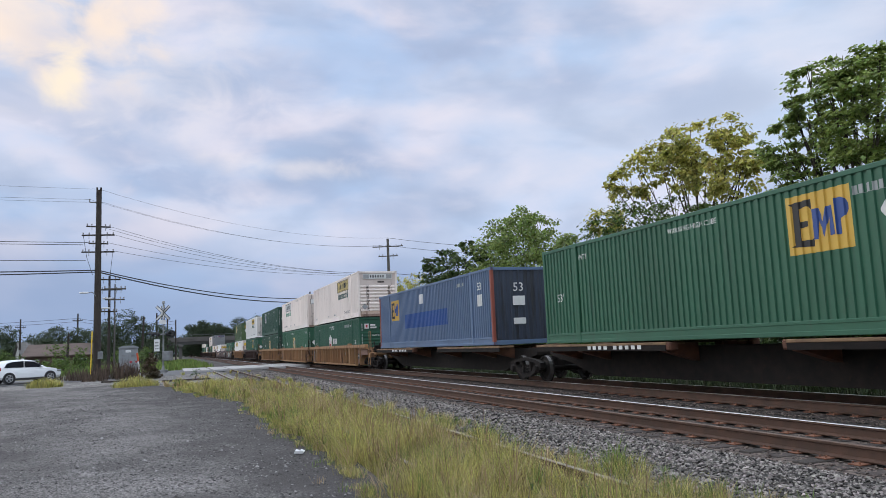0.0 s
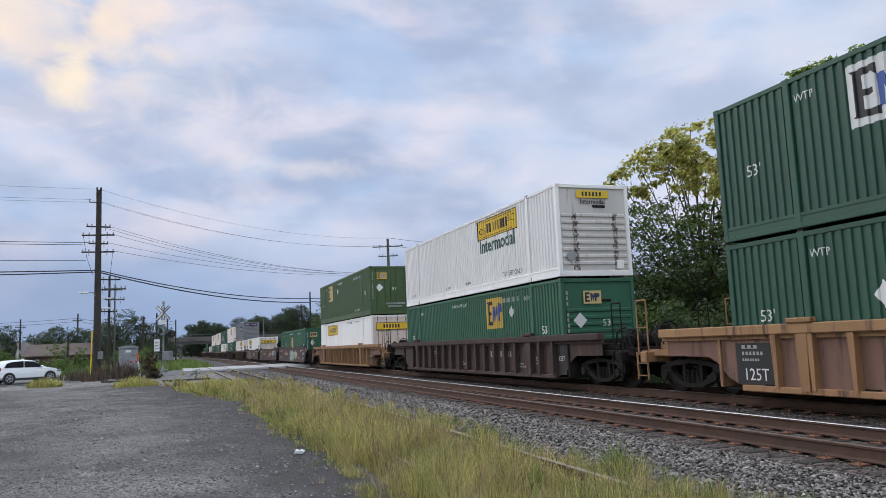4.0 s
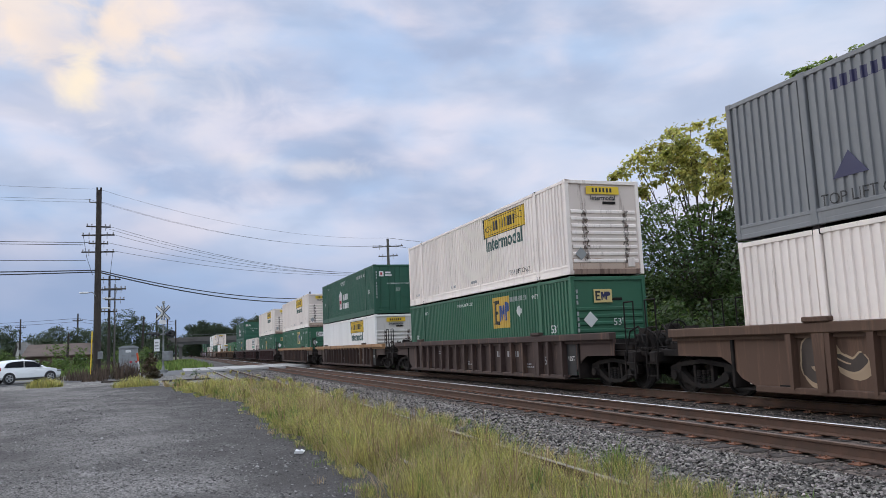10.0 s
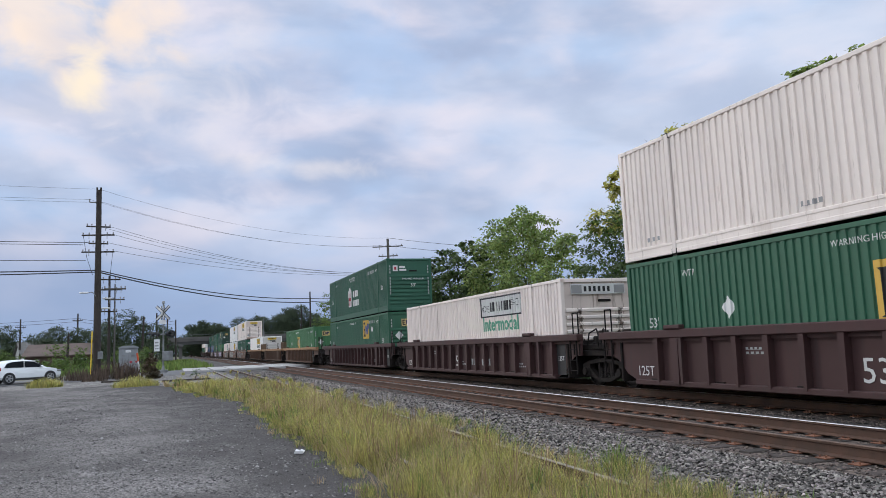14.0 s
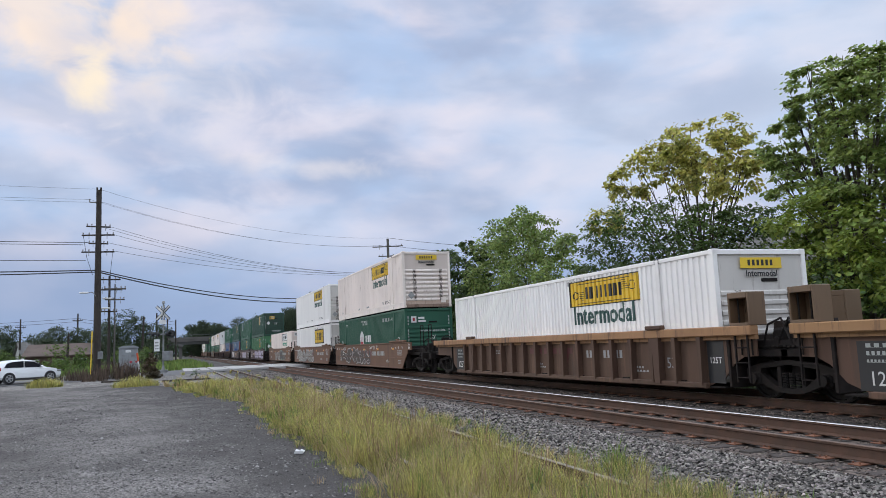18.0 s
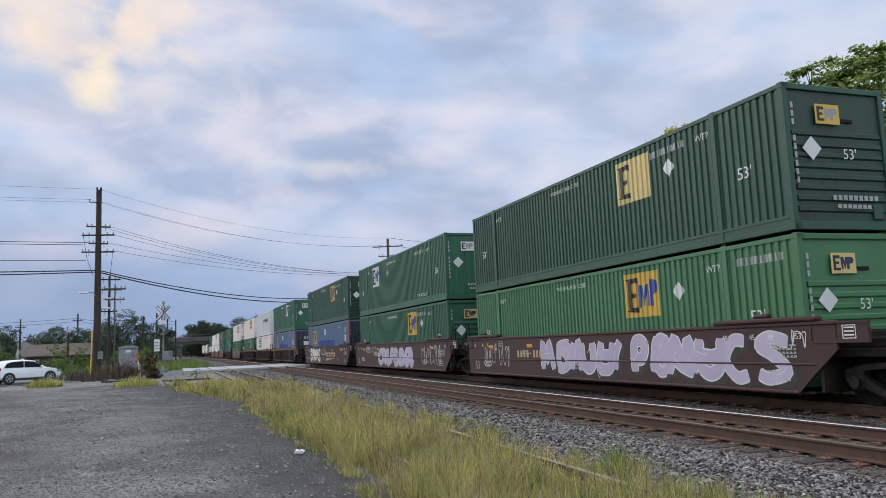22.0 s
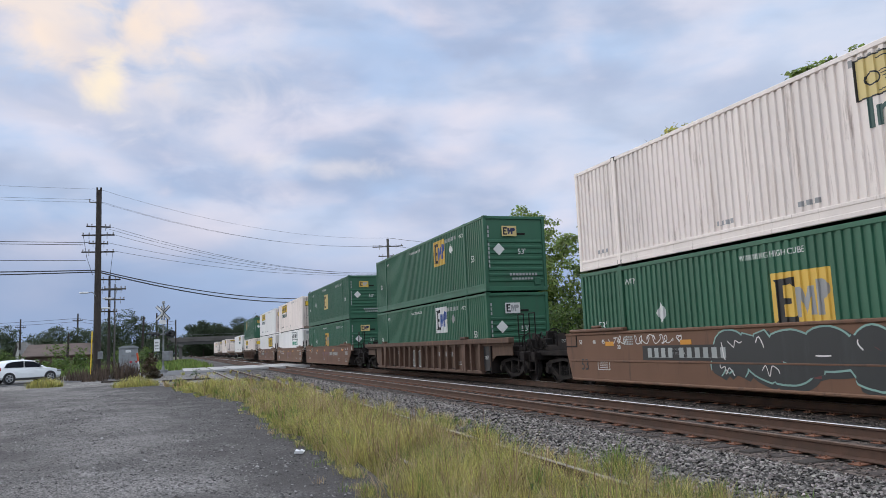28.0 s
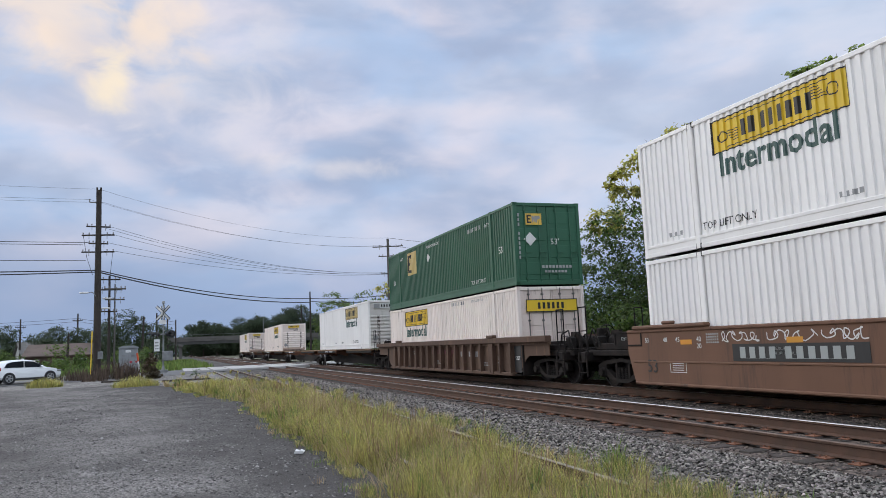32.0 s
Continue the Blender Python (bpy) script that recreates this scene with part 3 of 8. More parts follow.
def side_word(root, text, u, z, size, mat, width=0.0, x=0.012):
    """Lettering on a near side; on a ribbed container (x left alone) it follows the ribs."""
    if x != 0.012:
        part("lettering", word_mesh(text, size, mat, width), root, m=pose(x, -u, z))["kind"] = "stuff"
        return
    u = round(u / PITCH) * PITCH
    me = shared(("ribbed_word", text, size, mat.name, width), lambda: fold(word_mesh(text, size, mat, width).copy(), 0.003, 0.5))
    part("lettering", me, root, m=pose(0, -u, z))["kind"] = "stuff"


def end_word(root, text, x, z, size, mat, out=0.012):
    part("lettering", word_mesh(text, size, mat), root, m=pose(x, -CL - out, z, 0, 0, 90))["kind"] = "stuff"


def slanted(g, pts, x=0.0, t=0.003):
    g.prism([(-u, z) for u, z in pts], 0, x, x - t)


def bars(root, u0, z0, wide, tall, n, mat, x=0.012):
    """Unreadable or private writing: plain bars of its size."""
    mat = M["inkbar"] if mat is M["white"] else mat
    def fill(g):
        w = wide / n
        gap = 0.42
        comb = [(-u0, z0), (-u0 - wide + w * gap, z0)]
        for k in reversed(range(n)):
            a, b = -u0 - k * w - w * (1 - gap), -u0 - k * w
            comb += [(a, z0 + tall), (b, z0 + tall)] + ([(b, z0 + 0.006), (b + w * gap, z0 + 0.006)] if k else [])
        g.prism(comb, 0, x, x - 0.003)
    key = ("marking", round(u0, 2), round(z0, 2), wide, tall, n, mat.name, x)
    fresh = key not in MESHES
    me = mesh_of(key, fill, mat)
    part("marking", fold(me) if fresh and x == 0.012 else me, root)


def folded_shape(root, name, key, fill, mat, lift=0.006):
    """A painted shape that follows the ribs."""
    fresh = key not in MESHES
    me = mesh_of(key, fill, mat)
    part(name, fold(me, lift) if fresh else me, root)


def diamond(root, u, z, r, mat, x=0.014):
    folded_shape(root, "placard", ("placard", round(u, 2), round(z, 2), r, mat.name), lambda g: slanted(g, [(u - r * 0.8, z), (u, z + r), (u + r * 0.8, z), (u, z - r)], x), mat, 0.004)


def logo_amber(root, u, z, scheme, k=1.0):
    """Square sign: a dark comb, a blue zigzag band and a blue stem with a half disc, all plain shapes."""
    w, h = 1.5 * k, 1.12 * k
    bg = {"amber": M["ambersign"], "pale": M["paleyellow"], "white": M["white"], "ghost": M["paleyellow"]}[scheme]
    side_decal(root, "sign_panel", u, u + w, z - h / 2, z + h / 2, bg, 0.004)
    key = (round(u, 2), round(z, 2), k)

    def at(pts):
        return [(u + a * w, z + b * h) for a, b in pts]
    comb = at([(0.06, -0.36), (0.42, -0.40), (0.42, -0.25), (0.37, -0.28), (0.22, -0.27), (0.22, -0.06), (0.35, -0.05), (0.35, 0.04), (0.22, 0.05), (0.22, 0.27), (0.35, 0.29), (0.40, 0.22), (0.40, 0.40), (0.06, 0.38), (0.10, 0.33), (0.10, -0.33)])
    folded_shape(root, "sign_shape", ("logo_comb", *key), lambda g: slanted(g, comb), M["black"], 0.008)
    if scheme != "ghost":
        ink = M["greymark"] if scheme == "pale" else M["logo_blue"]
        zig = at([(0.41, -0.29), (0.49, -0.29), (0.50, 0.02), (0.58, -0.27), (0.66, 0.05), (0.65, -0.26), (0.74, -0.26), (0.72, 0.22), (0.63, 0.22), (0.575, -0.02), (0.51, 0.22), (0.40, 0.22)])
        folded_shape(root, "sign_shape", ("logo_zigzag", *key), lambda g: slanted(g, zig), ink, 0.008)
        disc = at([(0.76, -0.27), (0.84, -0.27), (0.84, -0.02)] + [(0.84 + 0.11 * math.cos(a), 0.15 + 0.17 * math.sin(a)) for a in (-1.4, -0.9, -0.3, 0.3, 0.9, 1.4)] + [(0.76, 0.32)])
        folded_shape(root, "sign_shape", ("logo_half_disc", *key), lambda g: slanted(g, disc), ink, 0.009)


def end_sign_amber(root, x, z, scheme):
    """The square sign's small sister on an end: a plate, a dark comb and a zigzag band."""
    bg = M["ambersign"] if scheme == "ghost" else M["paleyellow"] if scheme == "amber" else M["white"]
    end_plate(root, "end_sign", x, x + 0.62, z - 0.2, z + 0.2, bg, 0.01)
    y = -CL - 0.0165

    def shape(key, pts, mat):
        part("end_sign_shape", mesh_of((key, round(x, 2), round(z, 2), mat.name), lambda g: g.prism([(x + a, z + b) for a, b in pts], 1, y, y - 0.004), mat), root)
    shape("end_comb", [(0.05, -0.14), (0.22, -0.14), (0.22, -0.09), (0.11, -0.09), (0.11, -0.02), (0.19, -0.02), (0.19, 0.03), (0.11, 0.03), (0.11, 0.09), (0.22, 0.09), (0.22, 0.15), (0.05, 0.15)], M["black"])
    shape("end_zigzag", [(0.25, -0.12), (0.29, -0.12), (0.30, 0.02), (0.34, -0.12), (0.38, 0.02), (0.39, -0.12), (0.45, -0.12), (0.45, -0.02), (0.54, 0.0), (0.57, 0.06), (0.53, 0.12), (0.36, 0.12), (0.34, 0.02), (0.31, 0.12), (0.24, 0.12)], M["greymark"] if scheme != "amber" else M["navy"])


def scroll_sign(root, u, z, w, h, mat, border, flat):
    """Wide sign: a panel, a frame and a row of bold bars in place of the lettering."""
    side_decal(root, "sign_panel", u, u + w, z - h / 2, z + h / 2, mat, 0.004, flat)
    if border > 0.05:
        for a, b, c, d in ((u, u + w, z + h / 2 - border, z + h / 2), (u, u + w, z - h / 2, z - h / 2 + border),
                           (u, u + border, z - h / 2, z + h / 2), (u + w - border, u + w, z - h / 2, z + h / 2)):
            side_decal(root, "sign_border", a, b, c, d, M["black"], 0.007, flat)
    else:
        for a in (z + h / 2 - 0.028, z - h / 2):
            side_decal(root, "sign_border", u, u + w, a, a + 0.028, M["black"], 0.007, flat)
        for a in (u, u + w - 0.028):
            side_decal(root, "sign_border", a, a + 0.028, z - h / 2 + 0.028, z + h / 2 - 0.028, M["black"], 0.007, flat)
        for a in (z + h * 0.36, z - h * 0.40):
            side_decal(root, "sign_line", u + w * 0.12, u + w * 0.88, a, a + 0.018, M["black"], 0.007, flat)

    key = (round(u, 2), round(z, 2), w, h, flat)

    def put(name, i, pts, lift=0.008):
        if flat:
            part(name, mesh_of((name, i, *key), lambda g: slanted(g, pts, 0.022), M["black"]), root)
        else:
            folded_shape(root, name, (name, i, *key), lambda g: slanted(g, pts), M["black"], lift)

    # a row of plain bold bars
    hh = h * (0.26 if border > 0.06 else 0.23)
    a0 = u + w * 0.25
    for k, (a, b) in enumerate(((0.0, 0.07), (0.12, 0.20), (0.29, 0.36), (0.40, 0.47), (0.52, 0.59), (0.64, 0.71), (0.76, 0.83), (0.90, 0.97))):
        a, b = a0 + a * w * 0.54, a0 + b * w * 0.54
        put("sign_shape", k, [(a, z - hh), (b, z - hh), (b, z + hh), (a, z + hh)])
    # a rolled curl and fine hatching at either end
    for i, (c, sgn, zc) in enumerate(((u + w * 0.095, 1, z - h * 0.06), (u + w * 0.905, -1, z + h * 0.08))):
        ring = [(c + w * 0.042 * math.cos(q * math.pi / 6), zc + h * 0.17 * math.sin(q * math.pi / 6)) for q in range(13)]
        inner = [(c + w * 0.034 * math.cos(q * math.pi / 6), zc + h * 0.135 * math.sin(q * math.pi / 6)) for q in range(12, -1, -1)]
        put("sign_curl", i, ring + inner)
        hatch = [(c + sgn * w * (0.035 + 0.012 * k), c + sgn * w * 0.135, zc + h * (0.10 - 0.075 * k) * sgn) for k in range(5)]
        hk = ("sign_hatch", i, *key)
        fresh = hk not in MESHES
        me = mesh_of(hk, lambda g: [slanted(g, [(a, zz), (b, zz), (b, zz + 0.016), (a, zz + 0.016)], 0.022) for a, b, zz in hatch], M["black"])
        part("sign_hatch", fold(me, 0.008) if fresh and not flat else me, root)["kind"] = "stuff"


LABELS = {
    "whiteworn": "weathered white corrugated steel container with a sign",
    "whiteclean": "clean white corrugated steel container with a sign",
    "greendark": "dark green corrugated steel container with square sign",
    "greendusk": "sooty dark green corrugated steel container with square sign",
    "greenlight": "lighter green corrugated steel container with yellow sign",
    "greendeep": "deep green corrugated steel container with white emblem",
    "olive": "faded olive green corrugated steel container",
    "grey": "grey corrugated steel container with a navy sign",
    "blue": "faded blue corrugated steel container with red posts",
    "whitepale": "pale white corrugated steel container, red and black sign",
}


def container(kind, y0, z0, logo="mid", front="nose", scheme="yellow", flat=False, on="a well car"):
    """kind: paint; logo: where the sign sits on the near side; front: the end that faces along the line."""
    root = new("freight_container")
    mat = M[kind]
    container_parts(root, mat, front, flat, M["redpost"] if kind == "blue" else None)
    how = {"nose": "ribbed end", "doors": "door end", "flat": "plain end"}[front]
    tagged(root, LABELS[kind] + ", " + how + " forward", "container", "containers on the train")
    if z0 > 2.0:
        cone = mesh_of("stacking_cone", lambda g: g.box(0.02, 0.16, -0.08, 0.08, -0.062, 0.0, 0.01), M["steel"])
        for u_ in (2.05, 14.1):
            for x_ in (0.0, CW - 0.18):
                part("stacking_cone", cone, root, m=pose(x_, -u_, 0))
    white = kind in ("whiteworn", "whiteclean", "whitepale")
    ink = M["greymark"] if white else M["white"]
    u = {"mid": 9.7, "end": 2.75, "low": 7.3}[logo]
    if kind in ("whiteworn", "whiteclean"):
        bg = {"yellow": M["yellow"], "pale": M["paleyellow"], "plain": M["white"], "frame": M["yellow"]}[scheme]
        if scheme == "frame":
            scroll_sign(root, u - 0.1, 2.02, 3.8, 1.15, bg, 0.09, flat)
        else:
            scroll_sign(root, u, 2.33, 3.6, 0.74, bg, 0.051 if scheme == "plain" else 0.03, flat)
            if not flat:
                side_word(root, "Intermodal", u + 1.72, 1.68, 0.72, M["wordfade"] if scheme == "plain" else M["word"], 3.1)
        if front == "doors":
            end_plate(root, "end_sign", 0.30, CW - 0.30, 2.02, 2.44, bg, 0.02)
            end_bars(root, 0.75, 1.84, 2.12, 2.34, 6, M["black"], 0.027)
            for a, b, c, d in ((0.30, CW - 0.30, 2.42, 2.45), (0.30, CW - 0.30, 2.01, 2.04), (0.30, 0.33, 2.04, 2.42), (CW - 0.33, CW - 0.30, 2.04, 2.42)):
                end_plate(root, "sign_border", a, b, c, d, M["black"], 0.027)
        elif scheme == "pale" or scheme == "plain":
            end_plate(root, "end_sign", 0.34, CW - 0.34, 2.40, 2.72, M["white"], 0.0)
            end_bars(root, 0.80, 1.79, 2.48, 2.64, 6, M["black"], 0.007)
            for x in (0.36, CW - 0.72):
                end_plate(root, "end_sign_shape", x, x + 0.36, 2.43, 2.68, M["greymark"], 0.007)
        else:
            end_plate(root, "end_sign", 0.72, CW - 0.72, 2.46, 2.70, bg, 0.0)
            end_bars(root, 0.92, 1.67, 2.52, 2.65, 6, M["black"], 0.007)
            end_word(root, "Intermodal", CW / 2, 2.34, 0.20, M["black"], 0.0)
        if front == "nose":
            for x in (0.55, CW - 0.62):
                def stain(g, x=x):
                    q = random.Random(int(x * 100))
                    prof = [(0.20, 0.0)]
                    for k in range(8):
                        z = 0.34 + k * 0.215
                        prof += [(z, 0.0), (z + 0.03, 0.035), (z + 0.10, 0.035), (z + 0.13, 0.0)]
                    y = -CL + 0.046
                    vs = []
                    for z, out in prof:
                        a, b = x + q.uniform(-0.04, 0.03), x + 0.15 + q.uniform(-0.03, 0.06)
                        vs += [(a, y - out, z), (b, y - out, z)]
                    g.add(vs, [(2 * k, 2 * k + 1, 2 * k + 3, 2 * k + 2) for k in range(len(prof) - 1)])
                part("stain", mesh_of(("stain", x), stain, surface_stain()), root)
            diamond_end(root, 0.42, 0.62, 0.2)
        side_word(root, "TOP LIFT ONLY", 3.1 if logo == "end" else 12.6, 0.46, 0.24, M["black"])
        side_word(root, "STACK LIMIT 3 HIGH", 12.4, 2.66, 0.13, M["greymark"])
        bars(root, 9.6, 2.60, 1.5, 0.13, 8, M["greymark"])
        for a, n in ((5.9, 4), (8.2, 3), (1.0, 3)):
            bars(root, a, 0.40, 0.6, 0.10, n, M["greymark"])
    elif kind == "whitepale":
        for k in range(12):
            u0, mm = 8.5 + k * 0.42 + (0.2 if k > 2 else 0), M["red"] if k < 3 else M["black"]
            folded_shape(root, "sign_shape", ("lettering_bar", k), lambda g, u0=u0: slanted(g, [(u0, 1.6), (u0 + 0.14, 1.6), (u0 + 0.17, 1.78), (u0 + 0.34, 1.78), (u0 + 0.38, 2.04), (u0 + 0.1, 2.04)], 0.012), mm, 0.004)
        end_plate(root, "end_sign_shape", 0.8, CW - 0.8, 2.34, 2.50, M["black"], 0.0)
        end_word(root, "53'", CW / 2, 1.3, 0.24, M["black"], 0.0)
        bars(root, 6.2, 2.45, 1.5, 0.12, 8, M["greymark"])
    elif kind == "grey":
        side_decal(root, "sign_panel", 10.0, 13.6, 1.45, 2.35, M["navy"], 0.004)
        for k in range(5):
            side_decal(root, "sign_shape", 10.22 + k * 0.27, 10.22 + k * 0.27 + 0.19, 1.74, 2.08 if k in (0, 2, 3) else 1.98, M["white"] if k < 3 else M["red"], 0.008)
        for k in range(10):
            side_decal(root, "sign_shape", 11.72 + k * 0.165, 11.72 + k * 0.165 + 0.085, 1.78, 2.0 if k in (0, 2, 5, 9) else 1.93, M["white"], 0.008)
        end_plate(root, "end_sign", 0.32, CW - 0.32, 2.26, 2.70, M["navy"], 0.0)
        for k in range(5):
            end_plate(root, "end_sign_shape", 0.46 + k * 0.135, 0.55 + k * 0.135, 2.40, 2.60 if k in (0, 2, 3) else 2.54, M["white"] if k < 3 else M["red"], 0.007)
        for k in range(10):
            end_plate(root, "end_sign_shape", 1.26 + k * 0.085, 1.305 + k * 0.085, 2.42, 2.55 if k in (0, 2, 5, 9) else 2.51, M["white"], 0.007)
        side_word(root, "TOP LIFT ONLY", 3.3, 0.4, 0.30, M["black"])
        part("sign_shape", mesh_of("peak_sign", lambda g: slanted(g, [(2.55, 0.75), (3.3, 0.75), (2.92, 1.2)], 0.012), M["navy"]), root)
        bars(root, 2.7, 2.35, 1.7, 0.22, 8, M["navy"])
    elif kind == "greendeep":
        bars(root, 7.0, 2.36, 1.3, 0.12, 8, ink)

        def hexa(g, x=0.012):
            g.prism([(-6.3, 0.75), (-7.15, 0.75), (-7.25, 1.75), (-6.72, 2.05), (-6.2, 1.75)], 0, x, x - 0.003)
        folded_shape(root, "emblem", "house_emblem", hexa, M["white"], 0.004)

        def bar(g, x=0.008):
            for a, b, c, d in ((6.42, 6.58, 0.85, 1.65), (6.88, 7.04, 0.85, 1.65), (6.58, 6.88, 1.15, 1.35)):
                g.box(x - 0.003, x, -b, -a, c, d)
        folded_shape(root, "emblem_shape", "emblem_bar", bar, M["red"], 0.008)
        for k in range(3):
            side_decal(root, "sign_shape", 7.65 + k * 0.5, 8.02 + k * 0.5, 1.32, 1.72, ink, 0.004)
        for k in range(4):
            side_decal(root, "sign_shape", 7.5 + k * 0.46, 7.84 + k * 0.46, 0.74, 1.12, ink, 0.004)
        end_plate(root, "end_sign", 0.34, 0.62, 2.18, 2.50, ink, 0.012)
        end_plate(root, "end_sign_shape", 0.42, 0.54, 2.26, 2.42, M["red"], 0.018)
        end_plate(root, "end_sign_shape", 0.72, 1.05, 2.36, 2.46, ink, 0.012)
        end_plate(root, "end_sign_shape", 0.72, 1.12, 2.20, 2.30, ink, 0.012)
        column(root, 0.15, 0.9, 10, ink)
        column(root, CW - 0.24, 0.9, 10, ink)
        end_word(root, "WARNING HIGH CUBE", CW / 2 + 0.2, 1.75, 0.13, ink, 0.012)
        end_word(root, "53'", CW / 2 + 0.2, 1.40, 0.26, ink, 0.012)
        bars(root, 11.75, 2.38, 1.5, 0.2, 10, ink)
    elif kind == "blue":
        logo_amber(root, 2.4, 1.95, "amber", 0.95)
        side_decal(root, "repainted_patch", 4.9, 11.2, 0.95, 1.65, M["patch_blue"], 0.003)
        side_decal(root, "sign_shape", 7.3, 7.9, 2.05, 2.5, ink, 0.004)
        side_decal(root, "sign_shape", 14.65, 15.2, 1.5, 1.95, ink, 0.004)
        end_plate(root, "end_sign", 0.85, 1.35, 1.45, 1.8, ink, 0.012)
        end_plate(root, "end_sign", 0.85, 1.35, 0.75, 0.98, ink, 0.012)
        end_word(root, "53", 1.1, 2.12, 0.46, ink, 0.012)
        side_word(root, "53", 14.9, 2.25, 0.42, ink)
        bars(root, 12.4, 2.42, 0.9, 0.14, 6, ink)
    else:
        z = 1.62 if logo == "low" else 2.09
        uu = {"mid": 10.2, "end": 3.4, "low": 7.3}[logo]
        logo_amber(root, uu, z, scheme)
        end_sign_amber(root, 0.75 if front != "doors" else 0.45, 2.30, scheme)
        diamond_end(root, 0.6, 1.6, 0.24, M["white"])
        end_word(root, "53'", CW / 2 + 0.25, 1.5, 0.30, ink, 0.012)
        bars_end(root, 1.0, 0.58, 1.2, 0.10, 9, ink)
        bars_end(root, 1.1, 0.42, 0.9, 0.08, 7, ink)
        column(root, 0.15, 0.9, 10, ink)
        du = -1.0 if logo == "mid" else 1.9
        diamond(root, uu + (2.25 if logo == "mid" else 3.3 if logo == "end" else -3.6), z - 0.02, 0.25, M["greymark"] if scheme == "white" else ink)
        bars(root, 14.42 if kind == "greenlight" or scheme == "pale" else 11.75, 2.42, 1.35, 0.16, 10, ink)
        if logo == "end":
            side_word(root, "TOP LIFT ONLY", 12.6, 0.42, 0.21, ink)
    if kind not in ("whiteworn", "whiteclean", "whitepale", "grey", "blue"):
        side_word(root, "53'", 1.0, 1.35, 0.34, ink)
        side_word(root, "53'", 14.95, 1.35, 0.36, ink)
        side_word(root, "WARNING HIGH CUBE", 7.3, 2.56, 0.17, ink)
        side_word(root, "WTP", 2.5, 2.45, 0.22, ink)
        side_word(root, "WTP", 13.7, 2.45, 0.22, ink)
    MOVERS.append((root, SIDE_X + random.uniform(-0.012, 0.012), y0, z0))
    return root


def surface_stain():
    if "stain" not in M:
        m = M["stain"] = surface("dark_rub_stain", (0.115, 0.08, 0.065), (0.20, 0.14, 0.115), 0.8, 0, 5, 50, 0.05)
        # rubbed thin: the paint below shows through in patches
        nt = m.node_tree
        co, spots, thin = nt.nodes.new("ShaderNodeTexCoord"), nt.nodes.new("ShaderNodeTexNoise"), nt.nodes.new("ShaderNodeMapRange")
        spots.inputs["Scale"].default_value, spots.inputs["Detail"].default_value = 9.0, 6
        thin.inputs[1].default_value, thin.inputs[2].default_value, thin.inputs[4].default_value = 0.36, 0.60, 0.8
        nt.links.new(co.outputs["Object"], spots.inputs["Vector"])
        nt.links.new(spots.outputs[0], thin.inputs[0])
        nt.links.new(thin.outputs[0], nt.nodes["Principled BSDF"].inputs["Alpha"])
    return M["stain"]


def end_bars(root, x0, x1, z0, z1, n, mat, out):
    """Bold bars in place of lettering on the end."""
    def fill(g):
        w = (x1 - x0) / n
        for k in range(n):
            a = x0 + k * w
            g.box(a, a + w * 0.52, -CL - out - 0.006, -CL - out, z0, z1)
    part("end_sign_shape", mesh_of(("end_bars", x0, x1, z0, n, mat.name, out), fill, mat), root)


def diamond_end(root, x, z, r, mat=None):
    part("placard", mesh_of(("end_placard", x, z, r, bool(mat)), lambda g: g.prism([(x - r, z), (x, z + r), (x + r, z), (x, z - r)], 1, -CL + 0.0, -CL - 0.004), mat or M["greymark"]), root)


def column(root, x, z0, n, mat):
    """A number written downwards on the end, as bars."""
    def fill(g):
        for k in range(n):
            if k != 6:
                g.box(x, x + 0.06, -CL - 0.012, -CL - 0.008, z0 + k * 0.165, z0 + k * 0.165 + 0.115)
    part("marking", mesh_of(("column", x, z0, n, mat.name), fill, M["inkbar"]), root)["kind"] = "stuff"


def bars_end(root, x, z, wide, tall, n, mat):
    mat = M["inkbar"] if mat is M["white"] else mat

    def fill(g):
        w = wide / n
        comb = [(x + wide - w * 0.3, z), (x, z)]
        for k in range(n):
            a, b = x + k * w, x + k * w + w * 0.7
            comb += [(a, z + tall), (b, z + tall)] + ([(b, z + 0.006), (b + w * 0.3, z + 0.006)] if k < n - 1 else [])
        g.prism(comb, 1, -CL - 0.014, -CL - 0.008)
    part("marking", mesh_of(("end_marking", x, z, wide, tall, n, mat.name), fill, mat), root)


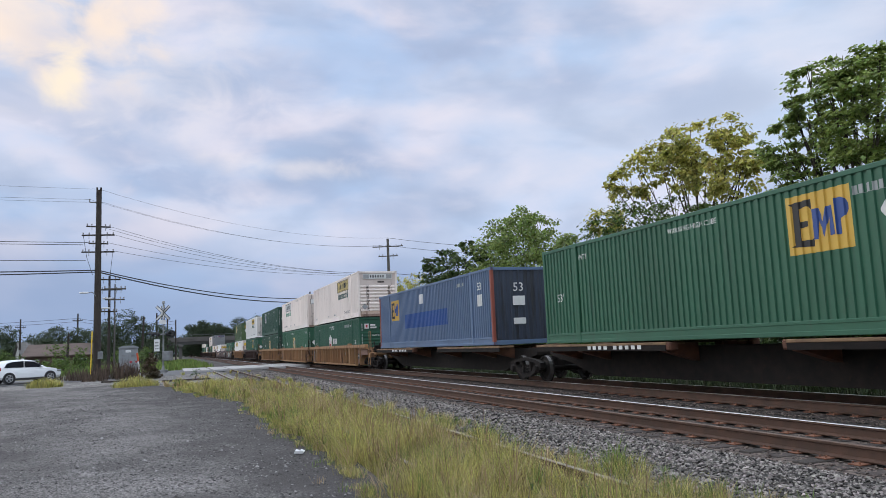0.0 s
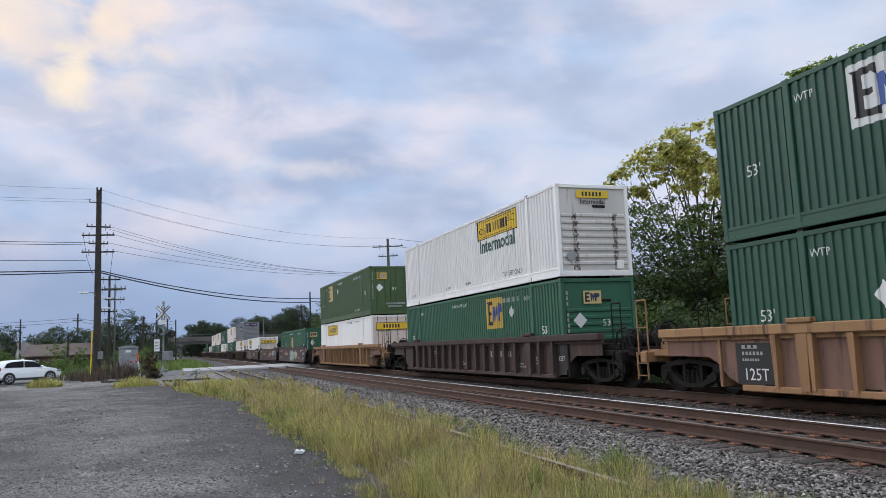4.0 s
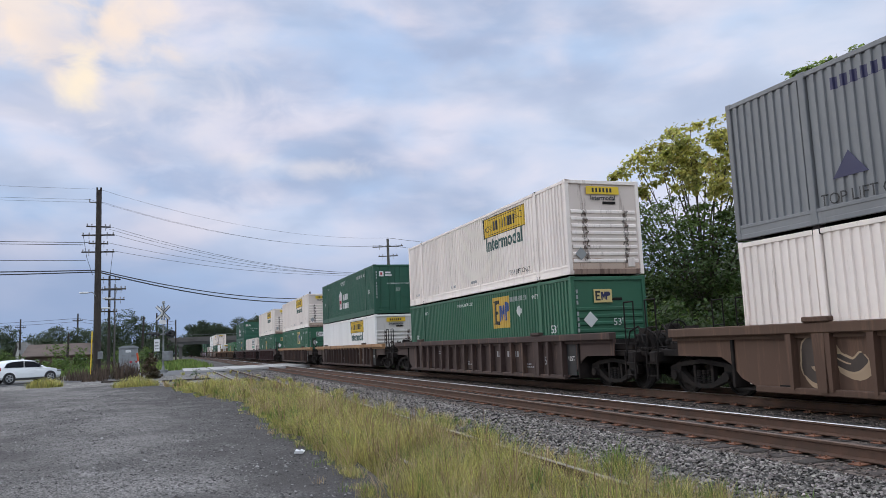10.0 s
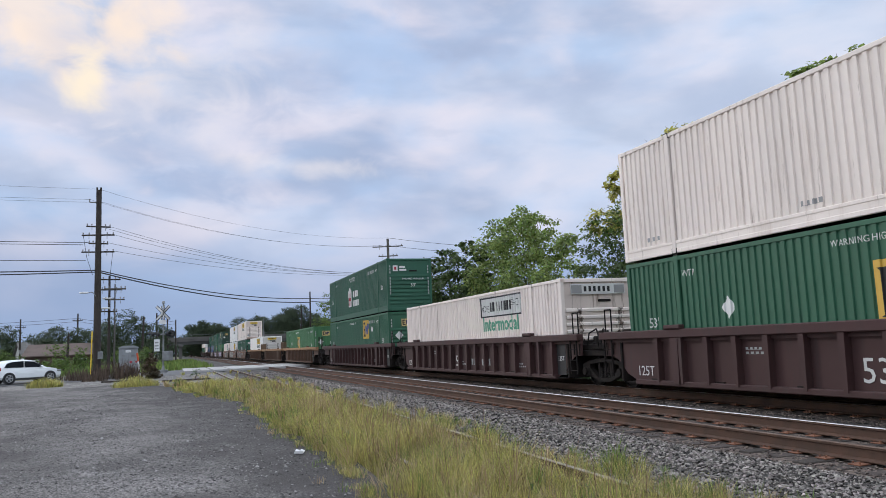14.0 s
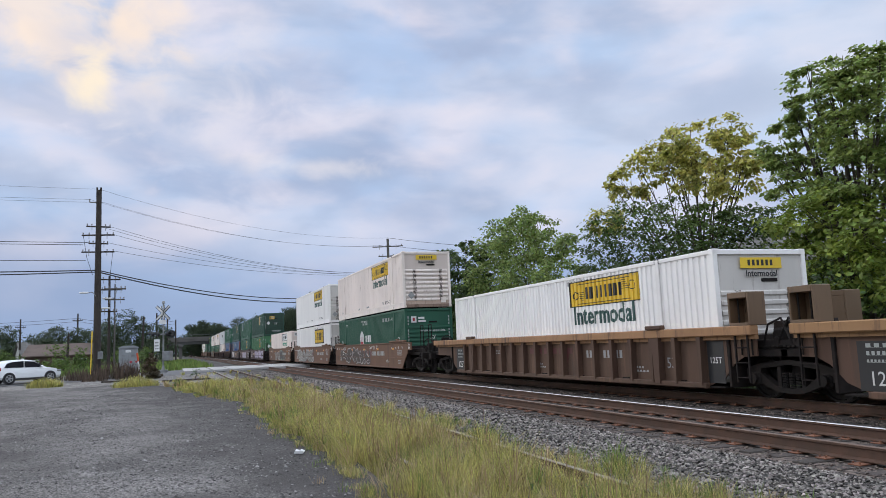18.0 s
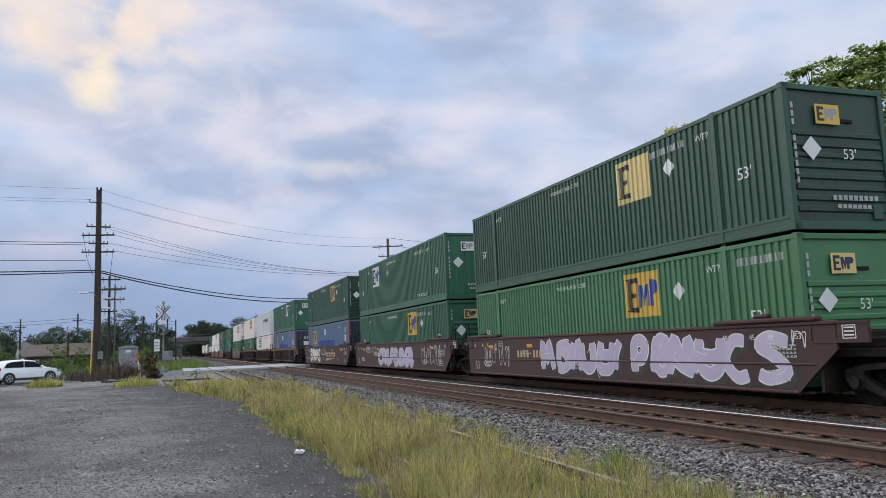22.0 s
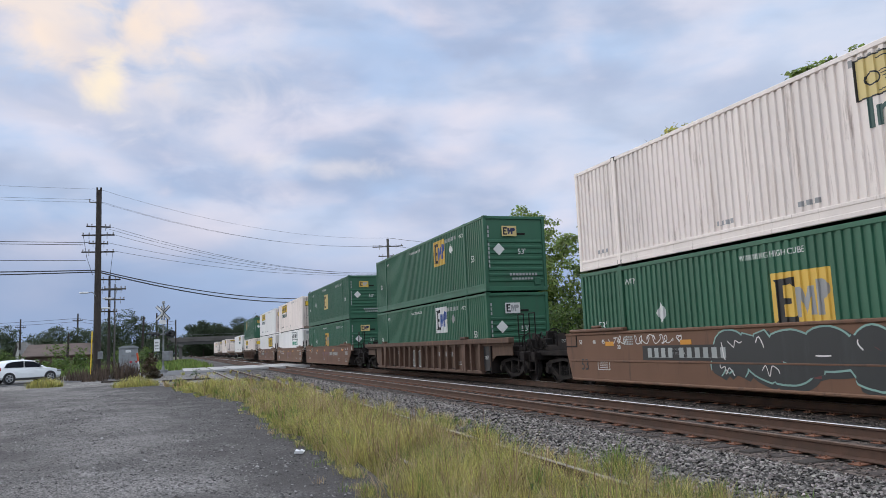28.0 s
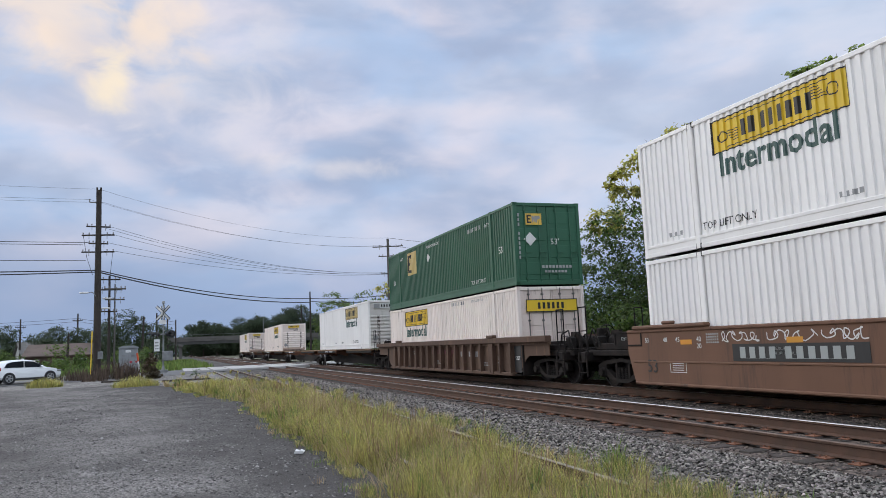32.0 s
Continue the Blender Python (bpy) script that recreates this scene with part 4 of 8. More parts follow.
# ---- running gear: drawn with the railhead at z = 0, the line's middle at x = 0 ----
def truck(parent, u):
    """A three-piece freight truck under a car, its middle at u along the car."""
    def bolster(g):
        g.box(-0.85, 0.85, -0.2, 0.2, 0.42, 0.68, 0.03)
        g.tube((0, 0, 0.68), (0, 0, 0.80), 0.22, n=12)
    b = part("truck", mesh_of("truck_bolster", bolster, M["steel"]), parent, m=pose(CAR_MID, -u, 0))

    def frame_side(g):
        for s in (-1, 1):
            g.prism([(s * 1.15, 0.42), (s * 0.85, 0.34), (s * 0.32, 0.16), (s * 0.0, 0.14), (s * 0.0, 0.24), (s * 0.36, 0.27), (s * 0.75, 0.52), (s * 0.75, 0.62), (s * 0.0, 0.70), (s * 0.0, 0.80), (s * 0.8, 0.72), (s * 1.15, 0.62)], 0, -0.09, 0.07)
        for y in (-0.30, 0.30):
            g.box(-0.06, 0.06, y - 0.05, y + 0.05, 0.24, 0.72, 0.01)
        for y in (-0.17, 0.0, 0.17):
            for k in range(6):
                g.tube((-0.02, y, 0.26 + k * 0.05), (-0.02, y, 0.295 + k * 0.05), 0.062, n=8)
        for y in (-0.89, 0.89):
            g.box(-0.14, 0.05, y - 0.13, y + 0.13, 0.28, 0.54, 0.04)
            g.tube((-0.2, y, 0.42), (-0.1, y, 0.42), 0.11, n=10)
    fs = mesh_of("truck_side_frame", frame_side, M["steel"])
    part("side_frame", fs, b, m=pose(-1.0, 0, 0))
    part("side_frame", fs, b, m=pose(1.0, 0, 0, 0, 0, 180))

    def wheelset(g):
        for s in (-1, 1):
            x = s * 0.75
            prof = [(0.0, 0.10), (0.05, 0.12), (0.05, 0.22), (0.02, 0.28), (0.02, 0.36), (0.06, 0.38), (0.06, 0.418), (-0.055, 0.425), (-0.085, 0.45), (-0.09, 0.36), (-0.02, 0.33), (-0.02, 0.24), (-0.08, 0.20), (-0.08, 0.10)]
            n = 20
            vs = [(x + s * a, math.cos(2 * math.pi * k / n) * r, math.sin(2 * math.pi * k / n) * r) for k in range(n) for a, r in prof]
            q = len(prof)
            for i in range(q):
                fs_ = [(k * q + i, k * q + (i + 1) % q, ((k + 1) % n) * q + (i + 1) % q, ((k + 1) % n) * q + i) for k in range(n)]
                g.add(vs if i == 0 else [], [] if i else [])
            o = len(g.v) - len(vs)
            for i in range(q):
                for k in range(n):
                    g.f.append((o + k * q + i, o + k * q + (i + 1) % q, o + ((k + 1) % n) * q + (i + 1) % q, o + ((k + 1) % n) * q + i))
                    g.m.append(1 if i in (6,) else 0)
        g.tube((-1.05, 0, 0), (1.05, 0, 0), 0.09, n=12)
    ws = mesh_of("wheelset", wheelset, M["wheel"], M["tread"], smooth=False)
    for y in (-0.89, 0.89):
        part("wheelset", ws, b, m=pose(0, y, 0.42))


CAR_MID = 12.40 - SIDE_X


def ladder(parent, x, u, z0, z1, mat, w=0.4):
    def fill(g):
        for d in (0, w):
            g.box(x - 0.03, x + 0.01, -u - d - 0.03, -u - d, z0, z1)
        n = int((z1 - z0) / 0.3)
        for k in range(n):
            z = z0 + 0.1 + k * 0.3
            g.tube((x - 0.02, -u, z), (x - 0.02, -u - w, z), 0.014, n=5)
    part("ladder", mesh_of(("ladder", x, round(u, 2), z0, z1, w, mat.name), fill, mat), parent)


def handrail(parent, x, u, mat, h=1.95, w=0.4, z0=0.9):
    def fill(g):
        g.path([(x, -u, z0), (x, -u, h), (x, -u - w, h), (x, -u - w, z0)], 0.02, 6)
        g.tube((x, -u, (h + z0) / 2), (x, -u - w, (h + z0) / 2), 0.015, n=5)
    part("handrail", mesh_of(("handrail", x, round(u, 2), h, w, z0, mat.name), fill, mat), parent)


def coupler(parent, u, s):
    def fill(g):
        g.box(CAR_MID - 0.12, CAR_MID + 0.12, -u - 0.5, -u + 0.5, 0.62, 0.86, 0.03)
        g.box(CAR_MID - 0.2, CAR_MID + 0.2, -u - s * 0.5 - 0.18, -u - s * 0.5 + 0.18, 0.58, 0.92, 0.06)
        g.path([(CAR_MID - 0.35, -u, 0.6), (CAR_MID - 0.32, -u - s * 0.3, 0.36), (CAR_MID - 0.25, -u - s * 0.6, 0.33)], 0.03, 6)
    part("coupler", mesh_of(("coupler", round(u, 2), s), fill, M["steel"]), parent)


def brake_wheel(parent, u, z):
    def fill(g):
        n = 14
        c = (CAR_MID - 0.55, -u, z)
        pts = [(c[0] + 0.28 * math.cos(2 * math.pi * k / n), c[1], c[2] + 0.28 * math.sin(2 * math.pi * k / n)) for k in range(n + 1)]
        g.path(pts, 0.018, 5)
        for k in range(4):
            a = math.pi * k / 4
            g.tube((c[0] - 0.27 * math.cos(a), c[1], c[2] - 0.27 * math.sin(a)), (c[0] + 0.27 * math.cos(a), c[1], c[2] + 0.27 * math.sin(a)), 0.012, n=5)
        g.tube((c[0], c[1], c[2]), (c[0], c[1] + 0.2, c[2]), 0.03, n=6)
        g.box(c[0] - 0.18, c[0] + 0.18, c[1] + 0.12, c[1] + 0.3, c[2] - 0.25, c[2] + 0.2, 0.03)
    part("brake_wheel", mesh_of(("brake_wheel", round(u, 2), z), fill, M["steel"]), parent)


def gear(parent, u, s):
    """Brake gear on an end platform: reservoir, cylinder, valve, pipes."""
    m = CAR_MID
    part("air_reservoir", mesh_of("air_reservoir", lambda g: (g.tube((-0.95, 0, 0), (-0.15, 0, 0), 0.2, n=12), g.tube((-1.02, 0, 0), (-0.95, 0, 0), 0.12, 0.2, n=12)), M["steel"]), parent, m=pose(m + 0.2, -u, 1.24))
    part("brake_cylinder", mesh_of("brake_cylinder", lambda g: (g.tube((0, -0.25, 0), (0, 0.2, 0), 0.15, n=10), g.tube((0, 0.2, 0), (0, 0.55, 0), 0.03, n=6), g.box(-0.2, 0.2, -0.3, -0.25, -0.18, 0.18, 0.02)), M["steel"]), parent, m=pose(m + 0.7, -u, 1.2))
    part("valve", mesh_of("brake_valve", lambda g: (g.box(-0.13, 0.13, -0.12, 0.12, 0, 0.4, 0.04), g.box(-0.2, 0.2, -0.05, 0.05, 0.1, 0.24, 0.03)), M["steel"]), parent, m=pose(m - 0.95, -u - s * 0.3, 1.02))
    part("brake_pipe", mesh_of(("brake_pipe", s), lambda g: g.path([(-1.15, 0, 0.15), (-1.2, -s * 0.2, 0.5), (-1.1, -s * 0.45, 0.62), (-1.15, -s * 0.7, 0.2), (-1.0, -s * 0.85, -0.35)], 0.022, 6), M["steel"]), parent, m=pose(m, -u, 1.0))
    part("hose_bundle", mesh_of(("hose_bundle", s), lambda g: [g.path([(-0.75 + 0.3 * q, s * 0.1, 0.1), (-0.72 + 0.3 * q, -s * 0.25, 0.55 - 0.07 * q), (-0.66 + 0.28 * q, -s * 0.6, 0.35), (-0.6 + 0.25 * q, -s * 0.85, -0.1)], 0.028, 6) for q in range(4)], M["steel"]), parent, m=pose(m, -u, 1.0))["kind"] = "stuff"
    part("bracket", mesh_of("gear_bracket", lambda g: (g.prism([(-0.35, 0.0), (0.35, 0.0), (0.2, 0.55), (-0.2, 0.55)], 0, -0.05, 0.05), g.box(-0.12, 0.12, -0.4, 0.4, -0.06, 0.0)), M["soot"]), parent, m=pose(m - 0.6, -u, 1.02))
    part("walkway", mesh_of(("walkway", s), lambda g: [g.box(0.02, 2 * m - 0.02, -s * (0.62 + k * 0.11), -s * (0.68 + k * 0.11), 0.0, 0.03) for k in range(4)], M["steel"]), parent, m=pose(0, -u, 1.05))


def brand(root, u0, z0, w, h, slant, under, mat, x):
    """A car owner's name as four plain notched blocks."""
    def fill(g):
        st = w / 4
        for k in range(4):
            a, b = u0 + k * st, u0 + k * st + st * 0.80
            cut = a + (b - a) * 0.42
            zs = (0, 0.16, 0.42, 0.60, 0.84, 1.0)
            pts = [(a, 0), (b, 0), (b, 0.36), (cut, 0.36), (cut, 0.62), (b, 0.62), (b, 1), (a, 1)]
            if k % 2:
                pts = [(a + b - p, q) for p, q in pts]
            slanted(g, [(p + slant * q, z0 + q * h) for p, q in pts], x, 0.003)
        if under:
            slanted(g, [(u0 - 0.12, z0 - 0.28), (u0 - 0.08, z0 - 0.08), (u0 + w - 0.2, z0 - 0.08)], x, 0.003)
    part("sign_shape", mesh_of(("brand", u0, z0, w, h, slant, under, mat.name), fill, mat), root)


SPRAY = {"white": ("spraywhite", "black", "spraygrey"), "grey": ("spraygrey", "spraywhite", "spraydark"), "lilac": ("lilac", "spraywhite", "spraydark"), "tan": ("spraybrown", "spraytan", "spraytan"),
         "teal": ("sprayteal", "sprayteal", "spraygrey"), "dark": ("spraydark", "sprayteal", "spraydark"), "outline": ("spraybrown", "spraywhite", "spraybrown")}
# bent strokes in a unit square, jumbled and distorted for every use
STROKES = ([(0.1, 0.0), (0.05, 0.5), (0.15, 1.0)], [(0.1, 1.0), (0.1, 0.25), (0.45, 0.0), (0.85, 0.2), (0.9, 1.0)], [(0.9, 0.85), (0.5, 1.0), (0.1, 0.75), (0.5, 0.5), (0.9, 0.25), (0.45, 0.0), (0.05, 0.15)],
           [(0.05, 0.0), (0.25, 0.95), (0.5, 0.4), (0.75, 1.0), (0.95, 0.0)], [(0.1, 0.05), (0.1, 0.9), (0.6, 1.0), (0.9, 0.75), (0.5, 0.5), (0.2, 0.45)], [(0.9, 0.9), (0.4, 1.0), (0.05, 0.5), (0.4, 0.0), (0.9, 0.1)],
           [(0.05, 0.55), (0.5, 0.48), (0.95, 0.6)], [(0.2, 0.5), (0.6, 0.25), (0.95, 0.0)])


def bent(pts, n=5):
    """A smooth curve through the points."""
    p = [pts[0]] + list(pts) + [pts[-1]]
    out = []
    for i in range(1, len(p) - 2):
        a, b, c, d = p[i - 1:i + 3]
        for q in range(n):
            t = q / n
            out.append(tuple(0.5 * (2 * b[k] + (c[k] - a[k]) * t + (2 * a[k] - 5 * b[k] + 4 * c[k] - d[k]) * t * t + (3 * b[k] - a[k] - 3 * c[k] + d[k]) * t ** 3) for k in (0, 1)))
    return out + [pts[-1]]


def spray_band(g, pts, w, x, lo, hi):
    """A sprayed band of width w along a curve, blunt at both ends, kept between the heights lo and hi."""
    n = len(pts)
    vs = []
    for i, (u, z) in enumerate(pts):
        a, b = pts[max(0, i - 1)], pts[min(n - 1, i + 1)]
        du, dz = b[0] - a[0], b[1] - a[1]
        ln = math.hypot(du, dz) or 1.0
        q = w / 2 * (0.75 if i in (0, n - 1) else 1.0)
        for sgn in (1, -1):
            vs.append((x - 1e-5 * i, -(u - sgn * dz / ln * q), max(lo, min(hi, z + sgn * du / ln * q))))
    g.add(vs, [(2 * i, 2 * i + 1, 2 * i + 3, 2 * i + 2) for i in range(n - 1)])


def graffiti(parent, u0, u1, z0, z1, style, seed, x):
    """Swollen sprayed strokes with a rim and a shade, packed side by side, and thin scrawls; they spell nothing."""
    rnd = random.Random(seed)
    fillm, line, shade = SPRAY["white" if style == "tag" else style]
    layers = [(Geo(), "graffiti_shade", shade), (Geo(), "graffiti_rim", line), (Geo(), "graffiti", fillm), (Geo(), "graffiti_tag", "spraywhite" if style != "tan" else "spraytan")]
    h = z1 - z0
    lo, hi = z0 - 0.06, z1 + 0.06
    u, i = u0, 0
    if style == "tag":
        # a hand-drawn scrawl, one running line a word
        while u < u1:
            word = min(u1 - u, rnd.uniform(0.9, 1.6))
            n = max(8, int(word / 0.045))
            turn = rnd.uniform(0, 6.28)
            pts = []
            for k in range(n):
                turn += rnd.uniform(0.7, 1.9) * (1 if k % 9 < 6 else -1)
                pts.append((u + word * k / n + 0.10 * math.cos(turn), z0 + h * (0.5 + 0.46 * math.sin(turn) * rnd.uniform(0.55, 1.0))))
            spray_band(layers[3][0], bent(pts, 4), 0.024, x - 0.006, lo, hi)
            u += word + 0.2
    while style != "tag" and u < u1 - 0.35:
        w = rnd.uniform(0.75, 1.15)
        th = rnd.uniform(0.20, 0.30) * (1.5 if style == "dark" else 1.0)
        slant = rnd.uniform(-0.15, 0.2)
        for q in rnd.sample(range(len(STROKES)), rnd.choice((1, 2, 2))):
            pts = bent([(u + 0.08 + (a + rnd.uniform(-0.08, 0.08)) * (w - 0.16) + slant * b, z0 + th * 0.55 + max(0.0, min(1.0, b + rnd.uniform(-0.08, 0.08))) * (h - th * 1.1)) for a, b in STROKES[q]])
            d = 0.00012 * (i % 16)
            spray_band(layers[0][0], [(a + 0.09, b - 0.07) for a, b in pts], th + 0.15, x - 0.003 - d, lo, hi)
            spray_band(layers[1][0], pts, th + 0.075, x - 0.006 - d, lo, hi)
            spray_band(layers[2][0], pts, th, x - 0.009 - d, lo, hi)
            if rnd.random() < 0.6:
                k = rnd.randrange(0, max(1, len(pts) - 6))
                spray_band(layers[3][0], [(a - th * 0.2, b + th * 0.15) for a, b in pts[k:k + 5]], 0.03, x - 0.013 - d, lo, hi)
            i += 1
        u += w * rnd.uniform(0.82, 0.98)
    for _ in range(int((u1 - u0) * 0.5) if style != "tag" else 0):
        c = (rnd.uniform(u0 - 0.4, u1 + 0.4), rnd.uniform(z0, z1))
        pts = bent([(c[0] + 0.09 * k + rnd.uniform(-0.05, 0.05), c[1] + rnd.uniform(-0.16, 0.16)) for k in range(6)])
        spray_band(layers[3][0], pts, 0.022, x - 0.016, lo, hi)
    for g, nm, mk in layers:
        if g.v:
            part(nm, g.mesh(nm, M[mk]), parent, "sprayed graffiti strokes" if nm == "graffiti" else "")["kind"] = "stuff"


def arc(u, z, r, a0, a1, n):
    return [(u + r * math.cos(radians(a0 + (a1 - a0) * k / n)), z + r * math.sin(radians(a0 + (a1 - a0) * k / n))) for k in range(n + 1)]


M["tanpost"] = paint("tan_primer_post", (0.15, 0.092, 0.052), (0.07, 0.045, 0.03), 0.7, rust=((0.08, 0.045, 0.03), 0.8, 4.0, 0.56))
M["sign_red"] = paint("faded_maroon_sign_paint", (0.115, 0.030, 0.030), (0.10, 0.05, 0.04), 0.5)


def well_car(kind, colour, y0, outer_rear, outer_front, marks="white", spray=None, rail=None, seed=0, name=None):
    """One unit of a well car. kind: ribbed or smooth sides; outer ends carry a coupler and hand brake, inner ones share a truck."""
    root = new("well_car")
    mat, chord = M[colour], M[rail or colour]
    word = {"ochre": "ochre yellow", "tan": "tan brown", "brown": "rusty brown", "darkbrown": "dark brown", "maroon": "dark maroon"}[colour]
    tagged(root, word + " steel " + ("rib-sided" if kind == "rib" else "smooth-sided") + " well car" + (" with graffiti" if spray else "") + " on the far track", "railway car", "cars of the train")
    x = -0.20
    dim = mat if colour == "ochre" else M["soot"]
    if kind == "rib":
        poly = [(0.35, 0.24), (15.8, 0.24), (16.3, 0.42), (16.62, 0.72), (16.9, 0.86), (18.35 if outer_front else 17.3, 0.88), (18.35 if outer_front else 17.3, 1.30), (-2.2 if outer_rear else -1.15, 1.30), (-2.2 if outer_rear else -1.15, 0.88), (-0.75, 0.86), (-0.47, 0.72), (-0.15, 0.42)]
        side = mesh_of(("rib_side", mat.name, outer_rear, outer_front), lambda g: g.prism([(-u, zz) for u, zz in poly], 0, x + 0.15, x + 0.18), M["ochreplate"] if colour == "ochre" else mat)
        part("side_plate", side, root)
        part("side_plate", mesh_of(("rib_side_far", mat.name, outer_rear, outer_front), lambda g: g.prism([(-u, zz) for u, zz in poly], 0, 2 * CAR_MID - x - 0.18, 2 * CAR_MID - x - 0.15), mat), root)
        a, b = (-2.3 if outer_rear else -1.2), (18.45 if outer_front else 17.35)
        part("top_chord", mesh_of(("top_chord", chord.name, a, b), lambda g: (g.box(x - 0.03, x + 0.19, -b, -a, 1.30, 1.50, 0.02), g.box(x + 0.08, x + 0.17, -b, -a, 1.22, 1.31)), chord), root)
        part("top_chord", mesh_of(("top_chord_far", chord.name, a, b), lambda g: g.box(2 * CAR_MID - x - 0.17, 2 * CAR_MID - x + 0.03, -b, -a, 1.30, 1.50, 0.02), chord), root)
        part("bottom_chord", mesh_of(("bottom_chord", mat.name), lambda g: g.box(x + 0.02, x + 0.16, -15.8, -0.35, 0.18, 0.30, 0.015), mat), root)
        rib = mesh_of(("rib", mat.name), lambda g: g.prism([(-0.06, 1.30), (0.08, 1.30), (0.045, 0.26), (-0.03, 0.26)], 0, x - 0.01, x + 0.16), mat)
        for k in range(1, 18):
            part("rib", rib, root, m=pose(0, -(0.45 + k * 0.897), 0))
        wide = mesh_of(("post_rib", mat.name), lambda g: (g.prism([(-0.14, 1.30), (0.14, 1.30), (0.10, 0.24), (-0.10, 0.24)], 0, x - 0.02, x + 0.16), g.box(x - 0.07, x + 0.1, -0.3, 0.3, 1.50, 1.60, 0.02)), mat)
        for u in (2.05, 14.1):
            part("post_rib", wide, root, m=pose(0, -u, 0))
        top = 1.30
    else:
        poly = [(-0.55, 0.22), (16.0, 0.22), (16.45, 0.60), (16.95, 1.0), (16.95, 1.46), (-0.8, 1.46), (-0.8, 0.95)]
        side = mesh_of(("smooth_side", mat.name), lambda g: g.prism([(-u, zz) for u, zz in poly], 0, x + 0.05, x + 0.09), mat)
        part("side_plate", side, root)
        part("fold_strip", mesh_of(("fold_strip", mat.name), lambda g: g.box(x + 0.035, x + 0.09, -16.45, 0.6, 0.71, 0.76, 0.012), mat), root)
        part("top_sill", mesh_of(("top_sill", mat.name), lambda g: g.box(x + 0.02, x + 0.14, -16.95, 0.8, 1.44, 1.52, 0.02), mat), root)
        part("bottom_sill", mesh_of(("bottom_sill", mat.name), lambda g: g.box(x + 0.02, x + 0.14, -16.0, 0.55, 0.18, 0.25, 0.02), mat), root)
        part("side_plate", mesh_of(("smooth_far", mat.name), lambda g: g.prism([(-u, zz) for u, zz in poly], 0, 2 * CAR_MID - x - 0.09, 2 * CAR_MID - x - 0.05), mat), root)
        cap = mesh_of(("post_cap", mat.name), lambda g: (g.box(x - 0.02, x + 0.16, -1.4, 1.4, 1.52, 1.62, 0.03), g.box(x + 0.0, x + 0.14, -0.2, 0.2, 1.62, 1.70, 0.03)), mat)
        for u in (0.9, 15.2):
            part("post_cap", cap, root, m=pose(0, -u, 0))
        top = 1.28
    part("well_floor", mesh_of(("well_floor", mat.name), lambda g: [g.box(x + 0.12, 2 * CAR_MID - x - 0.12, -16.3, 0.2, 0.20, 0.23)] +
         [g.box(x + 0.12, 2 * CAR_MID - x - 0.12, -1.2 - k * 2.3, -0.9 - k * 2.3, 0.23, 0.33) for k in range(7)], M["steel"]), root)
    for s, u_end, outer in ((-1, -0.35, outer_rear), (1, CL + 0.35, outer_front)):
        ext = 3.15 if outer else 1.45
        def bulk(g, s=s, u=u_end, ext=ext):
            g.box(x + 0.1, 2 * CAR_MID - x - 0.1, -u - 0.04, -u + 0.04, 0.23, 1.30, 0.01)
            g.box(0.1, 2 * CAR_MID - 0.1, -u, -(u + s * ext), 0.86, 1.02, 0.02)
            g.box(CAR_MID - 0.35, CAR_MID + 0.35, -u, -(u + s * (ext + 0.25)), 0.62, 0.9, 0.03)
            for xx in (0.15, 2 * CAR_MID - 0.35):
                g.box(xx, xx + 0.2, -u - s * 0.1, -(u + s * min(ext, 2.4)), 1.02, 1.2, 0.02)
        part("end_platform", mesh_of(("end_platform", dim.name, s, outer), bulk, dim), root)
        if outer:
            ue = u_end + s * 2.75
            part("end_sill", mesh_of(("end_sill", dim.name, s), lambda g, ue=ue: g.box(x + 0.05, 2 * CAR_MID - x - 0.05, -ue - 0.12, -ue + 0.12, 0.72, 0.98, 0.02), dim), root)
            ladder(root, x + 0.05, ue - 0.22, 0.30, 0.98, dim, 0.42)
            rm = mat if colour == "ochre" else M["steel"]
            handrail(root, x + 0.1, ue - 0.22, rm, 2.25, 0.42, 0.9)
            handrail(root, 2 * CAR_MID - x - 0.1, ue - 0.22, rm, 2.25, 0.42, 0.9)
            gear(root, ue - s * 0.5, s)
            coupler(root, ue + s * 0.45, s)
            truck(root, u_end + s * 1.38)
            if s == -1:
                brake_wheel(root, ue - 0.1, 1.45)
        else:
            handrail(root, x + 0.12, u_end + s * 0.55 - 0.15, M["steel"], 2.1, 0.3, 0.9)
            gear(root, u_end + s * 0.8, s)
            ladder(root, x + 0.05, u_end + s * 0.5 - 0.2, 0.35, 1.3, dim, 0.36)
            if s == -1:
                truck(root, u_end - 1.38)
    if kind != "rib":
        # framed boxes that carry the lamps and plates at each end of the side
        def framed(g):
            for z0, z1, v0, v1 in ((1.12, 1.16, -0.62, 0.62), (1.46, 1.50, -0.62, 0.62), (1.16, 1.46, -0.62, -0.58), (1.16, 1.46, 0.58, 0.62)):
                g.box(x + 0.034, x + 0.06, v0, v1, z0, z1)
            g.box(x + 0.06, x + 0.10, -0.62, 0.62, 1.12, 1.50)
        rear = part("end_box", mesh_of(("end_box", dim.name), framed, dim), root, m=pose(0, 0.80, 0))
        part("amber_panel", mesh_of("amber_panel", lambda g: g.box(x + 0.052, x + 0.06, -0.5, -0.12, 1.18, 1.28), M["reflector"]), rear)
        side_word(root, "125T", -0.98, 1.31, 0.13, M["inkbar"], 0, x + 0.054)
        front = part("end_box", mesh_of(("end_box", mat.name), framed, mat), root, m=pose(0, -17.0, 0))
